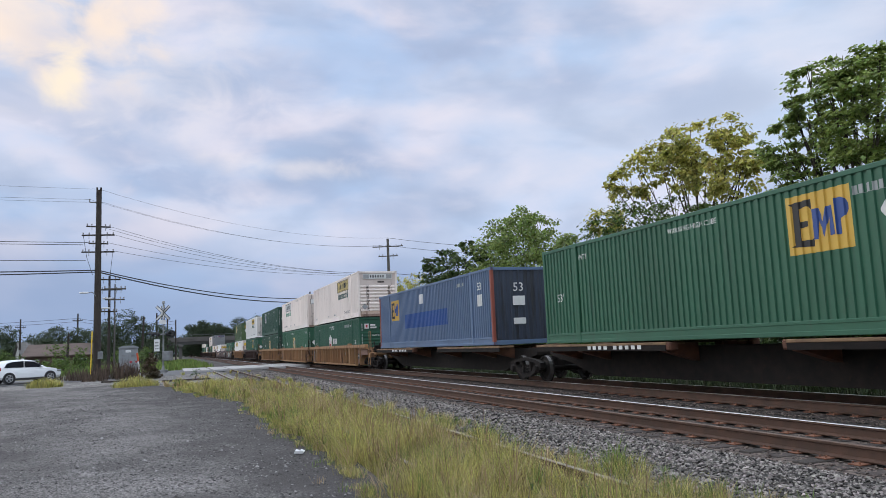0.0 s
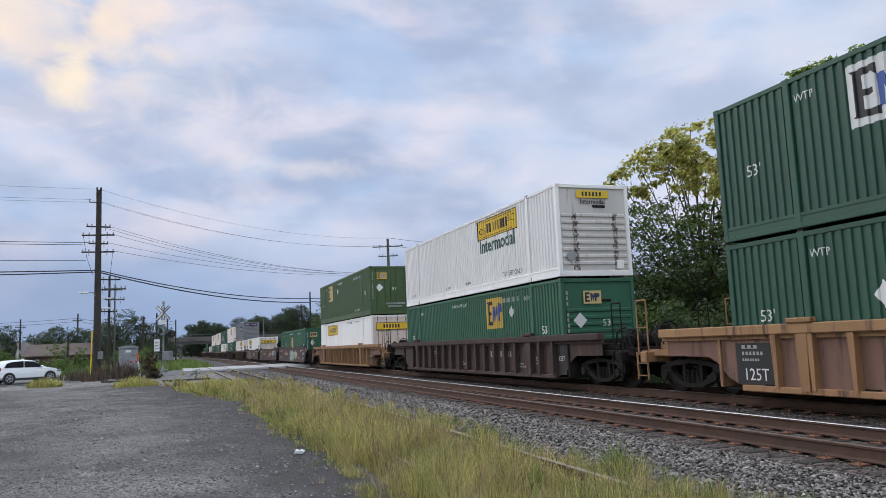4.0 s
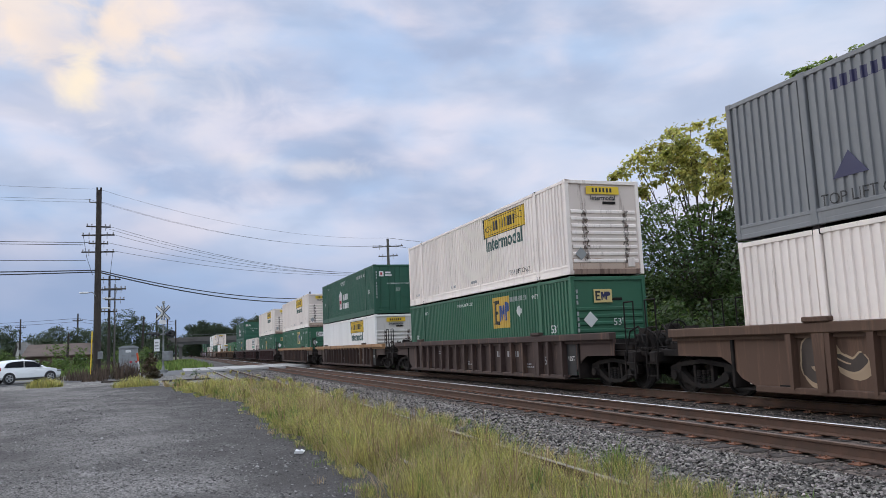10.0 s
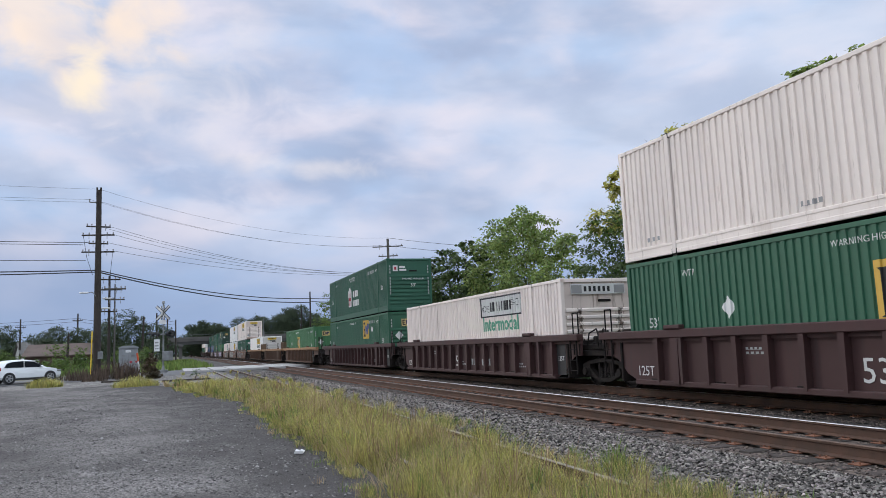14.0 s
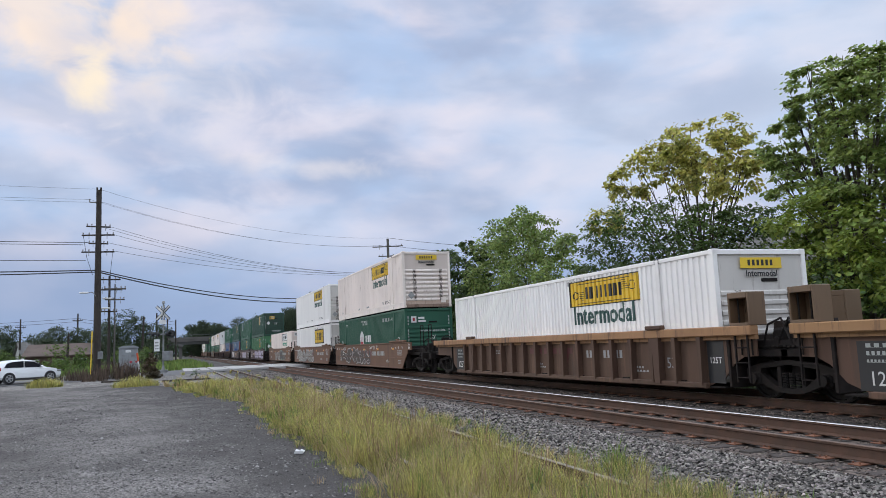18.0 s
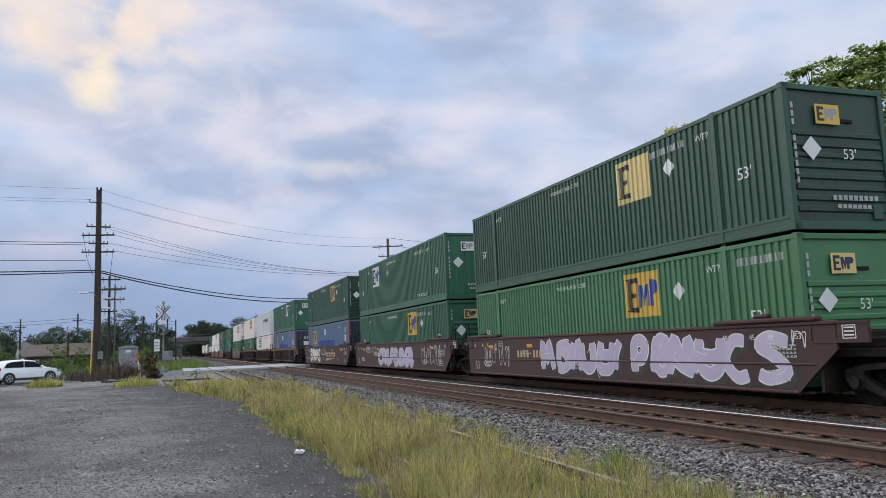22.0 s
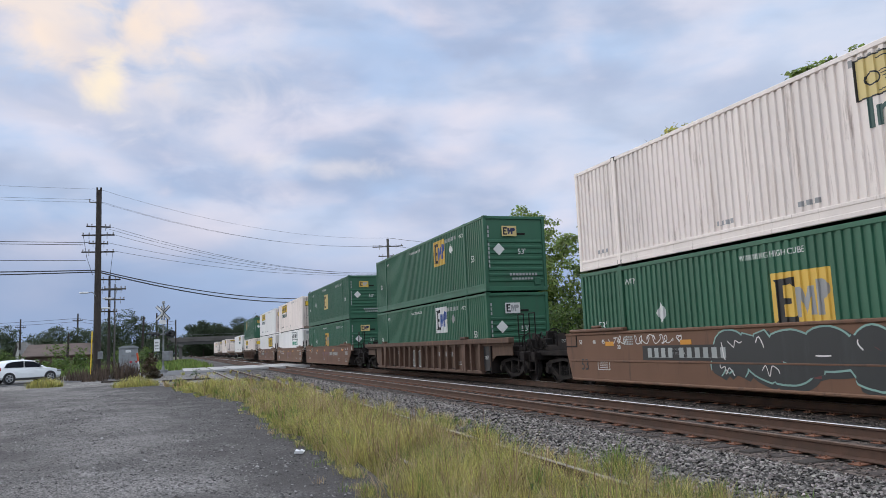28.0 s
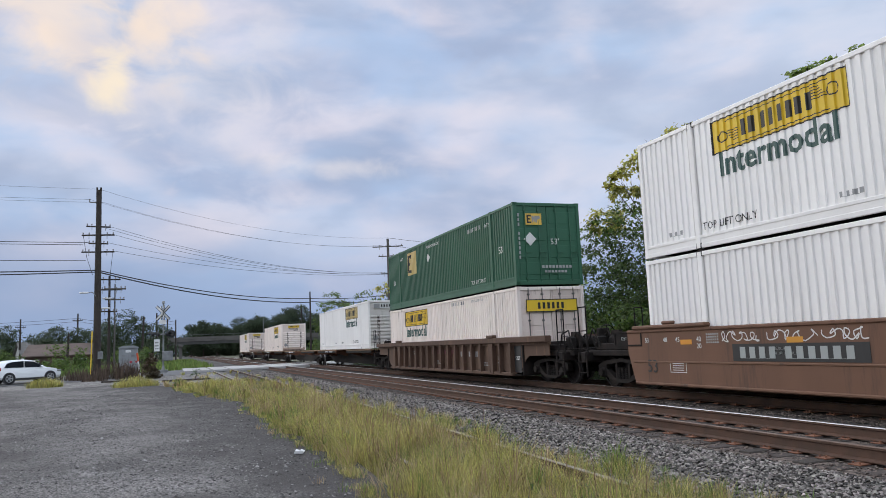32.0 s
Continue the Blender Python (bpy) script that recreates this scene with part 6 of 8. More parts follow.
def pebbles():
    """Loose stones over the packed gravel."""
    rnd = random.Random(91)
    g = Geo()
    v, f = [], []
    for c, d, n in ((3.4, 7.0, 5200), (7.0, 12.0, 5200), (12.0, 22.0, 4200), (22.0, 44.0, 2600)):
        for _ in range(n):
            y = rnd.uniform(c, d)
            e = lot_edge(y)
            x = e - 0.1 - (rnd.random() ** 1.2) * min(16.0, 1.6 + y * 0.62)
            if e - x < 1.1 and rnd.random() < 0.6:
                continue
            if noise.noise(Vector((x * 1.1, y * 0.8, 4.0))) < rnd.uniform(-0.5, 0.3):
                continue
            r = rnd.uniform(0.006, 0.016) * (1.8 if rnd.random() < 0.08 else 1.0) * (1 + 0.03 * y)
            z = -0.10 + 0.03 * wave(x, y, 1.3) + 0.012 * wave(x, y, 6)
            a = rnd.uniform(0, 6.28)
            o = len(v)
            ca, sa = math.cos(a) * r, math.sin(a) * r
            v += [(x + ca * 1.3, y + sa * 1.3, z), (x - sa, y + ca, z + r * 0.2), (x - ca * 1.2, y - sa * 1.2, z), (x + sa * 0.9, y - ca * 0.9, z + r * 0.1), (x + ca * 0.3, y + sa * 0.2, z + r * rnd.uniform(0.6, 1.0))]
            f += [(o, o + 1, o + 4), (o + 1, o + 2, o + 4), (o + 2, o + 3, o + 4), (o + 3, o, o + 4)]
    g.add(v, f)
    tagged(new("gravel_stones", g.mesh("gravel_stones", M["pebble"])), "loose grey and pale stones on the gravel lot", "gravel", "", "stuff")


M["pebble"] = surface("loose_gravel_stone", (0.23, 0.22, 0.214), (0.09, 0.085, 0.082), 0.9, 0, 9, 60, 0.2, island=0.75)
lot()
pebbles()


sheet("crossing_apron", [-30 + 0.75 * i for i in range(47)], [44 + 0.8 * i for i in range(29)],
      lambda x, y: -0.16 + 0.03 * wave(x, y, 2) - (0.2 if x < -29.6 or x > 4.4 or y < 44.4 or y > 66 else 0), M["apron"], "grey gravel and dirt between the lot and the crossing")


# ---- tracks ----
def rail(name, x, z, top, y0, y1, label, ease=None):
    """ease: how far the rail has moved sideways at y."""
    prof = [(-0.075, -0.185), (0.075, -0.185), (0.075, -0.172), (0.012, -0.150), (0.010, -0.045), (0.036, -0.034), (0.036, -0.006), (0.028, 0.0), (-0.028, 0.0), (-0.036, -0.006), (-0.036, -0.034), (-0.010, -0.045), (-0.012, -0.150), (-0.075, -0.172)]
    g = Geo()
    ys = spaced([(y0, 60, 16), (60, y1, 20)])
    q = len(prof)
    vs = [(x + a + (ease(y) if ease else 0.0), y, z + b) for y in ys for a, b in prof]
    for j in range(len(ys) - 1):
        for i in range(q):
            g.f.append((j * q + i, j * q + (i + 1) % q, (j + 1) * q + (i + 1) % q, (j + 1) * q + i))
            g.m.append(1 if i in (6, 7, 8) else 0)
    g.v = vs
    g.f.append(tuple(range(q)))
    g.m.append(0)
    tagged(new(name, g.mesh(name, M["railside"], top)), label, "rail", "", "structure")


rail("rail_near_1", 8.02, 0.0, M["dulltop"], -30, 900, "rusty steel rail with a dull brown head")
rail("rail_near_2", 9.52, 0.0, M["railtop"], -30, 900, "rusty steel rail with a bright polished head")
rail("rail_far_1", 11.65, RAIL_Z, M["railtop"], -30, 1300, "steel rail with a polished head under the train")
rail("rail_far_2", 13.15, RAIL_Z, M["railtop"], -30, 1300, "steel rail with a polished head under the train")


def siding_bend(y):
    """The disused siding lies slightly bent."""
    return 0.40 * min(1.0, max(0.0, (y - 4.0) / 16.0))


rail("rail_siding_1", 2.76, -0.06, M["sidingtop"], 5.0, 66, "weathered siding rail half sunk in grass", siding_bend)
rail("rail_siding_2", 4.28, -0.02, M["sidingtop"], 4.0, 66, "weathered siding rail half sunk in grass", siding_bend)


def bed_height(x):
    """The ballast's profile across both tracks."""
    pts = [(3.6, -0.30), (4.2, -0.15), (5.1, -0.14), (5.6, -0.19), (6.7, -0.19), (7.3, -0.235), (10.4, -0.235), (10.9, -0.175), (13.9, -0.175), (14.6, -0.18), (16.2, -0.45)]
    for (a, za), (b, zb) in zip(pts, pts[1:]):
        if a <= x <= b:
            return za + (zb - za) * (x - a) / (b - a)
    return -0.45


bed = sheet("ballast_bed", [3.6 + 0.3 * i for i in range(43)], spaced([(-30, 0, 20), (0, 60, 160), (60, 200, 50), (200, 1300, 20)]),
            lambda x, y: bed_height(x) + 0.02 * wave(x, y, 5), M["ballast"], "grey crushed-stone ballast under the tracks")


M["rustbed"] = surface("rust_stained_ballast", (0.080, 0.060, 0.050), (0.045, 0.035, 0.031), 0.95, 0, 1.4, 22, 1.0, (0.14, 0.12, 0.105), 0.5, speck=16)
M["ruststone"] = surface("rust_stained_stone", (0.150, 0.118, 0.100), (0.10, 0.078, 0.066), 0.9, 0, 9, 60, 0.3, island=0.55)
for nm, a in (("track_bed_near", 7.35), ("track_bed_far", 10.95)):
    sheet(nm, [a + 0.3 * i for i in range(10)], spaced([(-30, 0, 20), (0, 60, 160), (60, 200, 50), (200, 1300, 20)]),
          lambda x, y: bed_height(x) + 0.02 * wave(x, y, 5) + 0.007, M["rustbed"], "rust-stained ballast between the rails")


def ties():
    tie = Geo().box(-1.3, 1.3, -0.115, 0.115, -0.17, 0.0, 0.012).mesh("tie", M["tie"])
    plate = Geo().box(-0.19, 0.19, -0.09, 0.09, 0.0, 0.02, 0.006)
    for x in (-0.14, 0.14):
        for y in (-0.05, 0.05):
            plate.tube((x, y, 0.02), (x, y, 0.045), 0.014, n=6)
    plate = plate.mesh("tie_plate", M["plate"])
    rnd = random.Random(5)
    for name, mid, z, n in (("track_near", 8.77, -0.185, 125), ("track_far", 12.40, RAIL_Z - 0.185, 60)):
        track = tagged(new(name), "wooden-tied railway track in stone ballast", "railway track", "", "structure")
        track.location = (mid, 0, z - 0.02)
        for k in range(n):
            y = 4.0 + k * 0.54 + rnd.uniform(-0.03, 0.03)
            m = pose(rnd.uniform(-0.06, 0.06), y, rnd.uniform(-0.012, 0.0), 0, 0, rnd.uniform(-1.2, 1.2))
            t = part("tie", tie, track, m=m)
            if name == "track_near" or k < 30:
                for s in (-0.75, 0.75):
                    part("tie_plate", plate, t, m=pose(s, 0, 0))
        rest = Geo()
        for k in range(n, 560):
            y = 4.0 + k * 0.54
            rest.box(-1.3, 1.3, y - 0.115, y + 0.115, -0.15, 0.0)
            for s in (-0.75, 0.75):
                rest.box(s - 0.19, s + 0.19, y - 0.09, y + 0.09, 0.0, 0.02, 0, 1)
        part("ties_beyond", rest.mesh("ties_beyond", M["tie"], M["plate"]), track)["kind"] = "stuff"


def rocks(name, spots, mat, label, seed, category="stone"):
    """Many small angular stones joined in one mesh; spots: (x, y, z, size)."""
    rnd = np.random.RandomState(seed)
    base = np.array([(1, 0, 0), (-1, 0, 0), (0, 1, 0), (0, -1, 0), (0, 0, 1), (0, 0, -1), (0.7, 0.7, 0.2), (-0.6, 0.6, 0.5)], float)
    tri = np.array([(0, 6, 4), (6, 2, 4), (2, 7, 4), (7, 1, 4), (1, 3, 4), (3, 0, 4), (6, 0, 5), (2, 6, 5), (7, 2, 5), (1, 7, 5), (3, 1, 5), (0, 3, 5)])
    n = len(spots)
    s = np.array(spots)
    v = base[None] * rnd.uniform(0.55, 1.25, (n, 8, 1)) * s[:, None, 3:4]
    v[:, :, 2] *= 0.7
    a = rnd.uniform(0, 6.28, n)
    ca, sa = np.cos(a)[:, None], np.sin(a)[:, None]
    v = np.stack([v[:, :, 0] * ca - v[:, :, 1] * sa, v[:, :, 0] * sa + v[:, :, 1] * ca, v[:, :, 2]], 2)
    b = rnd.uniform(-0.7, 0.7, n)
    cb, sb = np.cos(b)[:, None], np.sin(b)[:, None]
    v = np.stack([v[:, :, 0], v[:, :, 1] * cb - v[:, :, 2] * sb, v[:, :, 1] * sb + v[:, :, 2] * cb], 2) + s[:, None, :3]
    f = (tri[None] + (np.arange(n) * 8)[:, None, None]).reshape(-1, 3)
    me = bpy.data.meshes.new(name)
    me.from_pydata(v.reshape(-1, 3).tolist(), [], f.tolist())
    me.materials.append(mat)
    return tagged(new(name, me), label, category, "", "stuff")


def ballast_stones():
    rnd = random.Random(11)
    spots, brown = [], []
    for a, b, c, d, per, lo, hi in ((4.0, 7.35, 4.0, 14.0, 560, 0.016, 0.036), (4.2, 7.4, 14.0, 28.0, 220, 0.022, 0.044), (4.6, 7.4, 28.0, 60.0, 40, 0.04, 0.07),
                                    (7.2, 11.4, 5.0, 16.0, 120, 0.024, 0.046), (7.2, 11.4, 16.0, 34.0, 50, 0.03, 0.05)):
        for _ in range(int((b - a) * (d - c) * per)):
            x, y = rnd.uniform(a, b), rnd.uniform(c, d)
            if x < 5.3 and rnd.random() > (x - 3.9) / 1.4:
                continue
            if 7.92 < x < 8.12 or 9.42 < x < 9.62:
                continue
            (brown if x > 7.25 else spots).append((x, y, bed_height(x) + 0.005 + rnd.uniform(-0.01, 0.02), rnd.uniform(lo, hi) * (0.7 if x > 7.3 else 1.0)))
    rocks("track_stone", brown, M["ruststone"], "rust-stained ballast stones between the rails", 6)
    rocks("ballast_stone", spots, M["stone"], "loose angular grey ballast stones beside the rails", 3)
    spots = []
    for _ in range(26000):
        y = 4.5 + 30 * rnd.random() ** 1.9
        x = lot_edge(y) - 0.1 - rnd.random() ** 1.2 * 14
        spots.append((x, y, -0.10 + 0.03 * wave(x, y, 1.3) + 0.012 * wave(x, y, 6), rnd.uniform(0.006, 0.018) * (1 + (y - 4) * 0.02)))
    rocks("lot_gravel", spots, M["lotstone"], "fine loose grey gravel on the lot", 4, "gravel")


# ---- road and crossing ----
def ribbon(name, line, half, z, mat, label, cat):
    g = Geo()
    vs = []
    for i, (x, y) in enumerate(line):
        a, b = line[max(0, i - 1)], line[min(len(line) - 1, i + 1)]
        dx, dy = b[0] - a[0], b[1] - a[1]
        ln = math.hypot(dx, dy)
        for k in (-half, -half * 0.33, half * 0.33, half):
            vs.append((x - dy / ln * k, y + dx / ln * k, z - (0.10 if abs(k) == half else 0)))
    g.add(vs, [(i * 4 + k, i * 4 + k + 1, i * 4 + k + 5, i * 4 + k + 4) for i in range(len(line) - 1) for k in range(3)])
    tagged(new(name, g.mesh(name, mat, smooth=True)), label, cat, "", "structure")


ribbon("road", [(-140, 84), (-60, 66), (-28, 60.5), (-14, 60.5), (-6, 64), (-1.5, 69.5), (1.6, 73)], 6.0, -0.03, M["asphalt"], "worn grey asphalt road up to the crossing", "road")
ribbon("road_beyond", [(15.2, 74), (30, 74), (60, 74), (140, 80)], 6.0, -0.03, M["asphalt"], "worn grey asphalt road beyond the crossing", "road")


def crossing():
    root = tagged(new("crossing_deck"), "pale concrete deck of the level crossing", "level crossing", "", "structure")
    root.location = (0, 0, 0)
    for i, (a, b) in enumerate(((0.9, 3.06), (3.26, 4.58), (4.78, 7.9), (8.13, 9.41), (9.63, 11.53), (11.76, 13.04), (13.26, 15.4))):
        for k in range(4):
            y = 68.0 + k * 3.1
            part("concrete_panel", mesh_of(("concrete_panel", i), lambda g, a=a, b=b: g.box(a, b, 0, 3.06, -0.2, 0.0, 0.02), M["concrete"]), root, m=pose(0, y, 0.005 + (RAIL_Z * max(0, min(1, (a - 9) / 2.5)))))


crossing()


# ---- plants ----
M["bark"] = surface("grey_brown_bark", (0.085, 0.068, 0.055), (0.05, 0.04, 0.034), 0.95, 0, 4, 30, 0.7)
LEAF = {
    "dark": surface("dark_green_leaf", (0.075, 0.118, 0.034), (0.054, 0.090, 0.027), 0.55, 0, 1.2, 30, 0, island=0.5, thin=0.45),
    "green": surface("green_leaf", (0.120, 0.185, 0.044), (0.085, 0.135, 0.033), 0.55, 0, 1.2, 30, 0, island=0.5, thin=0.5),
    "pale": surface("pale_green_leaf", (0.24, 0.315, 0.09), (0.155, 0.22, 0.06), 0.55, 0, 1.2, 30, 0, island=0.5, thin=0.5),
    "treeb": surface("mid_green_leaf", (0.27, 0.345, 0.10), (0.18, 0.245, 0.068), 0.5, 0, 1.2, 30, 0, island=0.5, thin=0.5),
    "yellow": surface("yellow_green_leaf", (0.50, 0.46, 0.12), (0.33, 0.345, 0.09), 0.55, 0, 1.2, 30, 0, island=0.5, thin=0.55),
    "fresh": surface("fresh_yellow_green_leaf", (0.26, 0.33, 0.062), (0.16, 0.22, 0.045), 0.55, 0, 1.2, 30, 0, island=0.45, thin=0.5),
    "rusty": surface("brown_green_needle", (0.085, 0.058, 0.030), (0.055, 0.045, 0.025), 0.8, 0, 1.2, 30, 0, island=0.5, thin=0.2),
    "far": surface("distant_leaf", (0.060, 0.085, 0.045), (0.045, 0.066, 0.036), 0.8, 0, 0.4, 10, 0, island=0.4, thin=0.3),
}
M["grass"] = surface("yellow_green_grass", (0.45, 0.405, 0.13), (0.27, 0.275, 0.075), 0.75, 0, 2.2, 20, 0, island=0.6, thin=0.45)
M["drygrass"] = surface("dry_seed_grass", (0.50, 0.40, 0.22), (0.30, 0.20, 0.12), 0.85, 0, 2.0, 20, 0, island=0.45, thin=0.35)
M["freshgrass"] = surface("fresh_green_grass", (0.155, 0.22, 0.05), (0.11, 0.17, 0.04), 0.7, 0, 0.8, 20, 0, island=0.5, thin=0.4)
# weed colour kept very dark to stand in for shade behind the train
M["shadeweed"] = surface("shade_dark_weed", (0.050, 0.072, 0.026), (0.032, 0.048, 0.020), 0.75, 0, 0.8, 20, 0, island=0.5, thin=0.3)
M["stalk"] = surface("reddish_seed_stalk", (0.30, 0.19, 0.12), (0.22, 0.13, 0.085), 0.85, 0, 2.0, 20, 0, island=0.4, thin=0.3)
M["deadweed"] = surface("brown_dead_weed", (0.115, 0.080, 0.055), (0.075, 0.052, 0.04), 0.9, 0, 1.2, 20, 0, island=0.4)


def raw_mesh(name, v, f, mats, idx=None):
    me = bpy.data.meshes.new(name)
    me.from_pydata(v.reshape(-1, 3).tolist(), [], f)
    for m in mats:
        me.materials.append(m)
    if idx is not None:
        me.polygons.foreach_set("material_index", np.asarray(idx, dtype=np.int32))
    return me


def leaf_cloud(blobs, size, per, seed, droop=0.3, gaps=0.35, pads=0.0):
    """Leaf blades round a set of clumps (x, y, z, r): most near the rim, in twig bunches with gaps between."""
    rnd = np.random.RandomState(seed)
    P, Nn = [], []
    for (bx, by, bz, br) in blobs:
        n = int(per * br * br) + 12
        bunch = rnd.normal(size=(max(10, n // (14 + int(12 * pads))), 3))
        bunch /= np.linalg.norm(bunch, axis=1)[:, None]
        bunch *= rnd.uniform(0.55, 1.12, (len(bunch), 1)) ** 0.6
        bunch = bunch[rnd.uniform(size=len(bunch)) > gaps * rnd.uniform(0.4, 1.0)]
        k = bunch[rnd.randint(len(bunch), size=n)]
        p = k + rnd.normal(size=(n, 3)) * (0.15 * np.array([1 + 0.25 * pads, 1 + 0.25 * pads, 1 - 0.55 * pads]))
        P.append(p * br * np.array([1.15, 1.15, 0.85]) + np.array([bx, by, bz]))
        Nn.append(k)
    P, Nn = np.concatenate(P), np.concatenate(Nn)
    n = len(P)
    up = Nn * (0.6 - 0.3 * pads) + np.array([0, 0, 0.7 + 0.3 * pads]) + rnd.normal(size=(n, 3)) * (0.55 - 0.15 * pads)
    up /= np.linalg.norm(up, axis=1)[:, None]
    out = np.cross(up, rnd.normal(size=(n, 3)))
    out /= np.linalg.norm(out, axis=1)[:, None]
    out[:, 2] -= droop
    side = np.cross(out, up)
    side /= np.linalg.norm(side, axis=1)[:, None]
    s = size * rnd.uniform(0.6, 1.25, (n, 1))
    a, tip = P, P + out * s
    mid = P + out * s * 0.45
    l, r = mid + side * s * 0.36 + up * s * 0.08, mid - side * s * 0.36 + up * s * 0.08
    v = np.stack([a, r, tip, l], 1)
    f = np.stack([np.arange(n) * 4 + i for i in range(4)], 1).tolist()
    return v, f


def tree(label, base, height, blobs, leaf, size, per, seed, trunk=0.16, limbs=True, gaps=0.35, mats=None, top_from=None, pads=0.0):
    """A tapered trunk, limbs to each clump of the crown, and the crown's leaves. mats: leaf paints for low and high
    clumps, the low one darker as shade.
    """
    root = tagged(new("tree"), label, "tree")
    bx, by, bz = base
    root.location = base
    rnd = random.Random(seed)
    g = Geo()
    fork = (rnd.uniform(-0.3, 0.3), rnd.uniform(-0.3, 0.3), height * 0.45)
    mid = (fork[0] * 0.4, fork[1] * 0.4, height * 0.22)
    g.tube((0, 0, -0.3), mid, trunk * 1.25, trunk * 0.95, 9)
    g.tube(mid, fork, trunk * 0.95, trunk * 0.7, 9)
    local = [(x - bx, y - by, z - bz, r) for x, y, z, r in blobs]
    part("trunk", g.mesh("trunk", M["bark"]), root)
    if limbs:
        for x, y, z, r in local:
            q = Geo()
            k = rnd.uniform(0.35, 0.95)
            s = Vector(mid).lerp(Vector(fork), k)
            e = Vector((x, y, z))
            h = s.lerp(e, 0.5) + Vector((rnd.uniform(-0.2, 0.2), rnd.uniform(-0.2, 0.2), rnd.uniform(-0.1, 0.35)))
            q.tube(s, h, trunk * 0.42, trunk * 0.25, 6)
            q.tube(h, e, trunk * 0.25, trunk * 0.10, 5)
            for _ in range(5):
                d = Vector((rnd.uniform(-1, 1), rnd.uniform(-1, 1), rnd.uniform(-0.4, 1))) * r * 0.9
                q.tube(h.lerp(e, rnd.uniform(0.5, 1)), e + d, trunk * 0.09, trunk * 0.03, 4)
            part("limb", q.mesh("limb", M["bark"]), root)
    # low clumps get a darker leaf paint in place of crown shade
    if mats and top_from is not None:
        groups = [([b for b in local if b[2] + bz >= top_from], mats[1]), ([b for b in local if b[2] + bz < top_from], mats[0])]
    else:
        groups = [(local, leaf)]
    for i, (bl, m) in enumerate(groups):
        if bl:
            v, f = leaf_cloud(bl, size, per, seed + i * 7, gaps=gaps, pads=pads)
            part("crown", raw_mesh("crown", v, f, [LEAF[m]]), root)
    return root


def near_trees():
    tree("tall broad-leaved tree, dark green, behind the tracks", (19.6, 16.8, -0.3), 6.5,
         [(19.2, 15.9, 8.75, 0.85), (19.3, 17.3, 8.8, 0.55), (19.2, 18.2, 8.1, 0.6), (19.0, 19.5, 6.4, 0.62), (19.0, 18.9, 7.1, 0.55), (19.2, 16.5, 9.1, 0.5), (19.2, 16.9, 8.35, 0.75), (19.0, 14.9, 8.5, 0.9), (19.1, 17.6, 7.5, 0.75), (19.4, 16.6, 7.3, 0.95), (18.8, 15.5, 7.0, 0.95),
          (19.0, 18.5, 6.45, 0.72), (19.1, 17.9, 5.75, 0.6), (19.3, 17.2, 6.2, 0.85), (18.7, 15.9, 5.7, 0.95), (19.6, 14.2, 7.2, 1.0), (19.5, 14.3, 5.6, 1.1), (20.2, 16.2, 6.6, 0.9),
          (19.0, 17.8, 9.2, 0.62), (19.1, 16.6, 9.35, 0.5), (19.2, 15.4, 9.15, 0.55), (19.0, 18.6, 8.7, 0.5), (19.0, 19.6, 7.4, 0.5), (19.1, 19.1, 8.0, 0.4), (19.2, 18.4, 7.6, 0.6)],
         "treeb", 0.17, 1350, 21, 0.2, gaps=0.62, pads=1.0)
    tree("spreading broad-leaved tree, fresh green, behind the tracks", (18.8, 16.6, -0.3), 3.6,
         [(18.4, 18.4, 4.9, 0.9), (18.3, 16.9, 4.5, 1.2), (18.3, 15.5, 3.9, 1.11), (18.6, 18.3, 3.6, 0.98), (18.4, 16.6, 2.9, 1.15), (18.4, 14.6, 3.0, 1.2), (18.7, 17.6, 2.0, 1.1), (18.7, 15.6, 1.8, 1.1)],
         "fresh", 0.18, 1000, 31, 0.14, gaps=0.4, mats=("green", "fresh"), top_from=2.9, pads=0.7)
    tree("thin-crowned tree with yellowing leaves, behind the tracks", (21.4, 26.6, -0.3), 7.5,
         [(21.0, 26.4, 9.9, 0.83), (21.2, 28.5, 9.9, 0.83), (21.0, 23.8, 9.4, 0.77), (21.1, 23.2, 8.2, 0.71), (20.9, 29.9, 9.3, 0.75), (21.0, 31.7, 9.0, 0.62),
          (21.3, 25.8, 8.0, 0.9), (21.0, 23.8, 7.3, 0.85), (21.0, 27.3, 9.0, 0.6), (21.2, 24.3, 9.15, 0.5), (21.0, 32.0, 8.5, 0.5), (21.1, 26.1, 8.8, 0.6), (21.0, 24.7, 8.5, 0.6), (21.0, 28.3, 8.8, 0.6), (21.0, 29.8, 8.3, 0.6), (21.0, 27.0, 8.1, 0.6), (21.0, 22.8, 7.9, 0.5), (21.0, 33.2, 7.3, 0.85)],
         "yellow", 0.20, 1000, 41, 0.15, gaps=0.5, pads=0.4)
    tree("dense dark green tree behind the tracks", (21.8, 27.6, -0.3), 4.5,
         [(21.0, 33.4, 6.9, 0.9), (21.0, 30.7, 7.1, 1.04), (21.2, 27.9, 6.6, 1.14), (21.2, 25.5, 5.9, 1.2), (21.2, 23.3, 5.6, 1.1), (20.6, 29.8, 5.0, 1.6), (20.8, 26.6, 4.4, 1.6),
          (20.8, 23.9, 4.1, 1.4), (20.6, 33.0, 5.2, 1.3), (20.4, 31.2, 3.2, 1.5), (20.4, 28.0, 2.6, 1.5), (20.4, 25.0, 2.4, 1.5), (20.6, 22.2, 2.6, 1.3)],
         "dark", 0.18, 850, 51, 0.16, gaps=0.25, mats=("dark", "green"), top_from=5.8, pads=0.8)
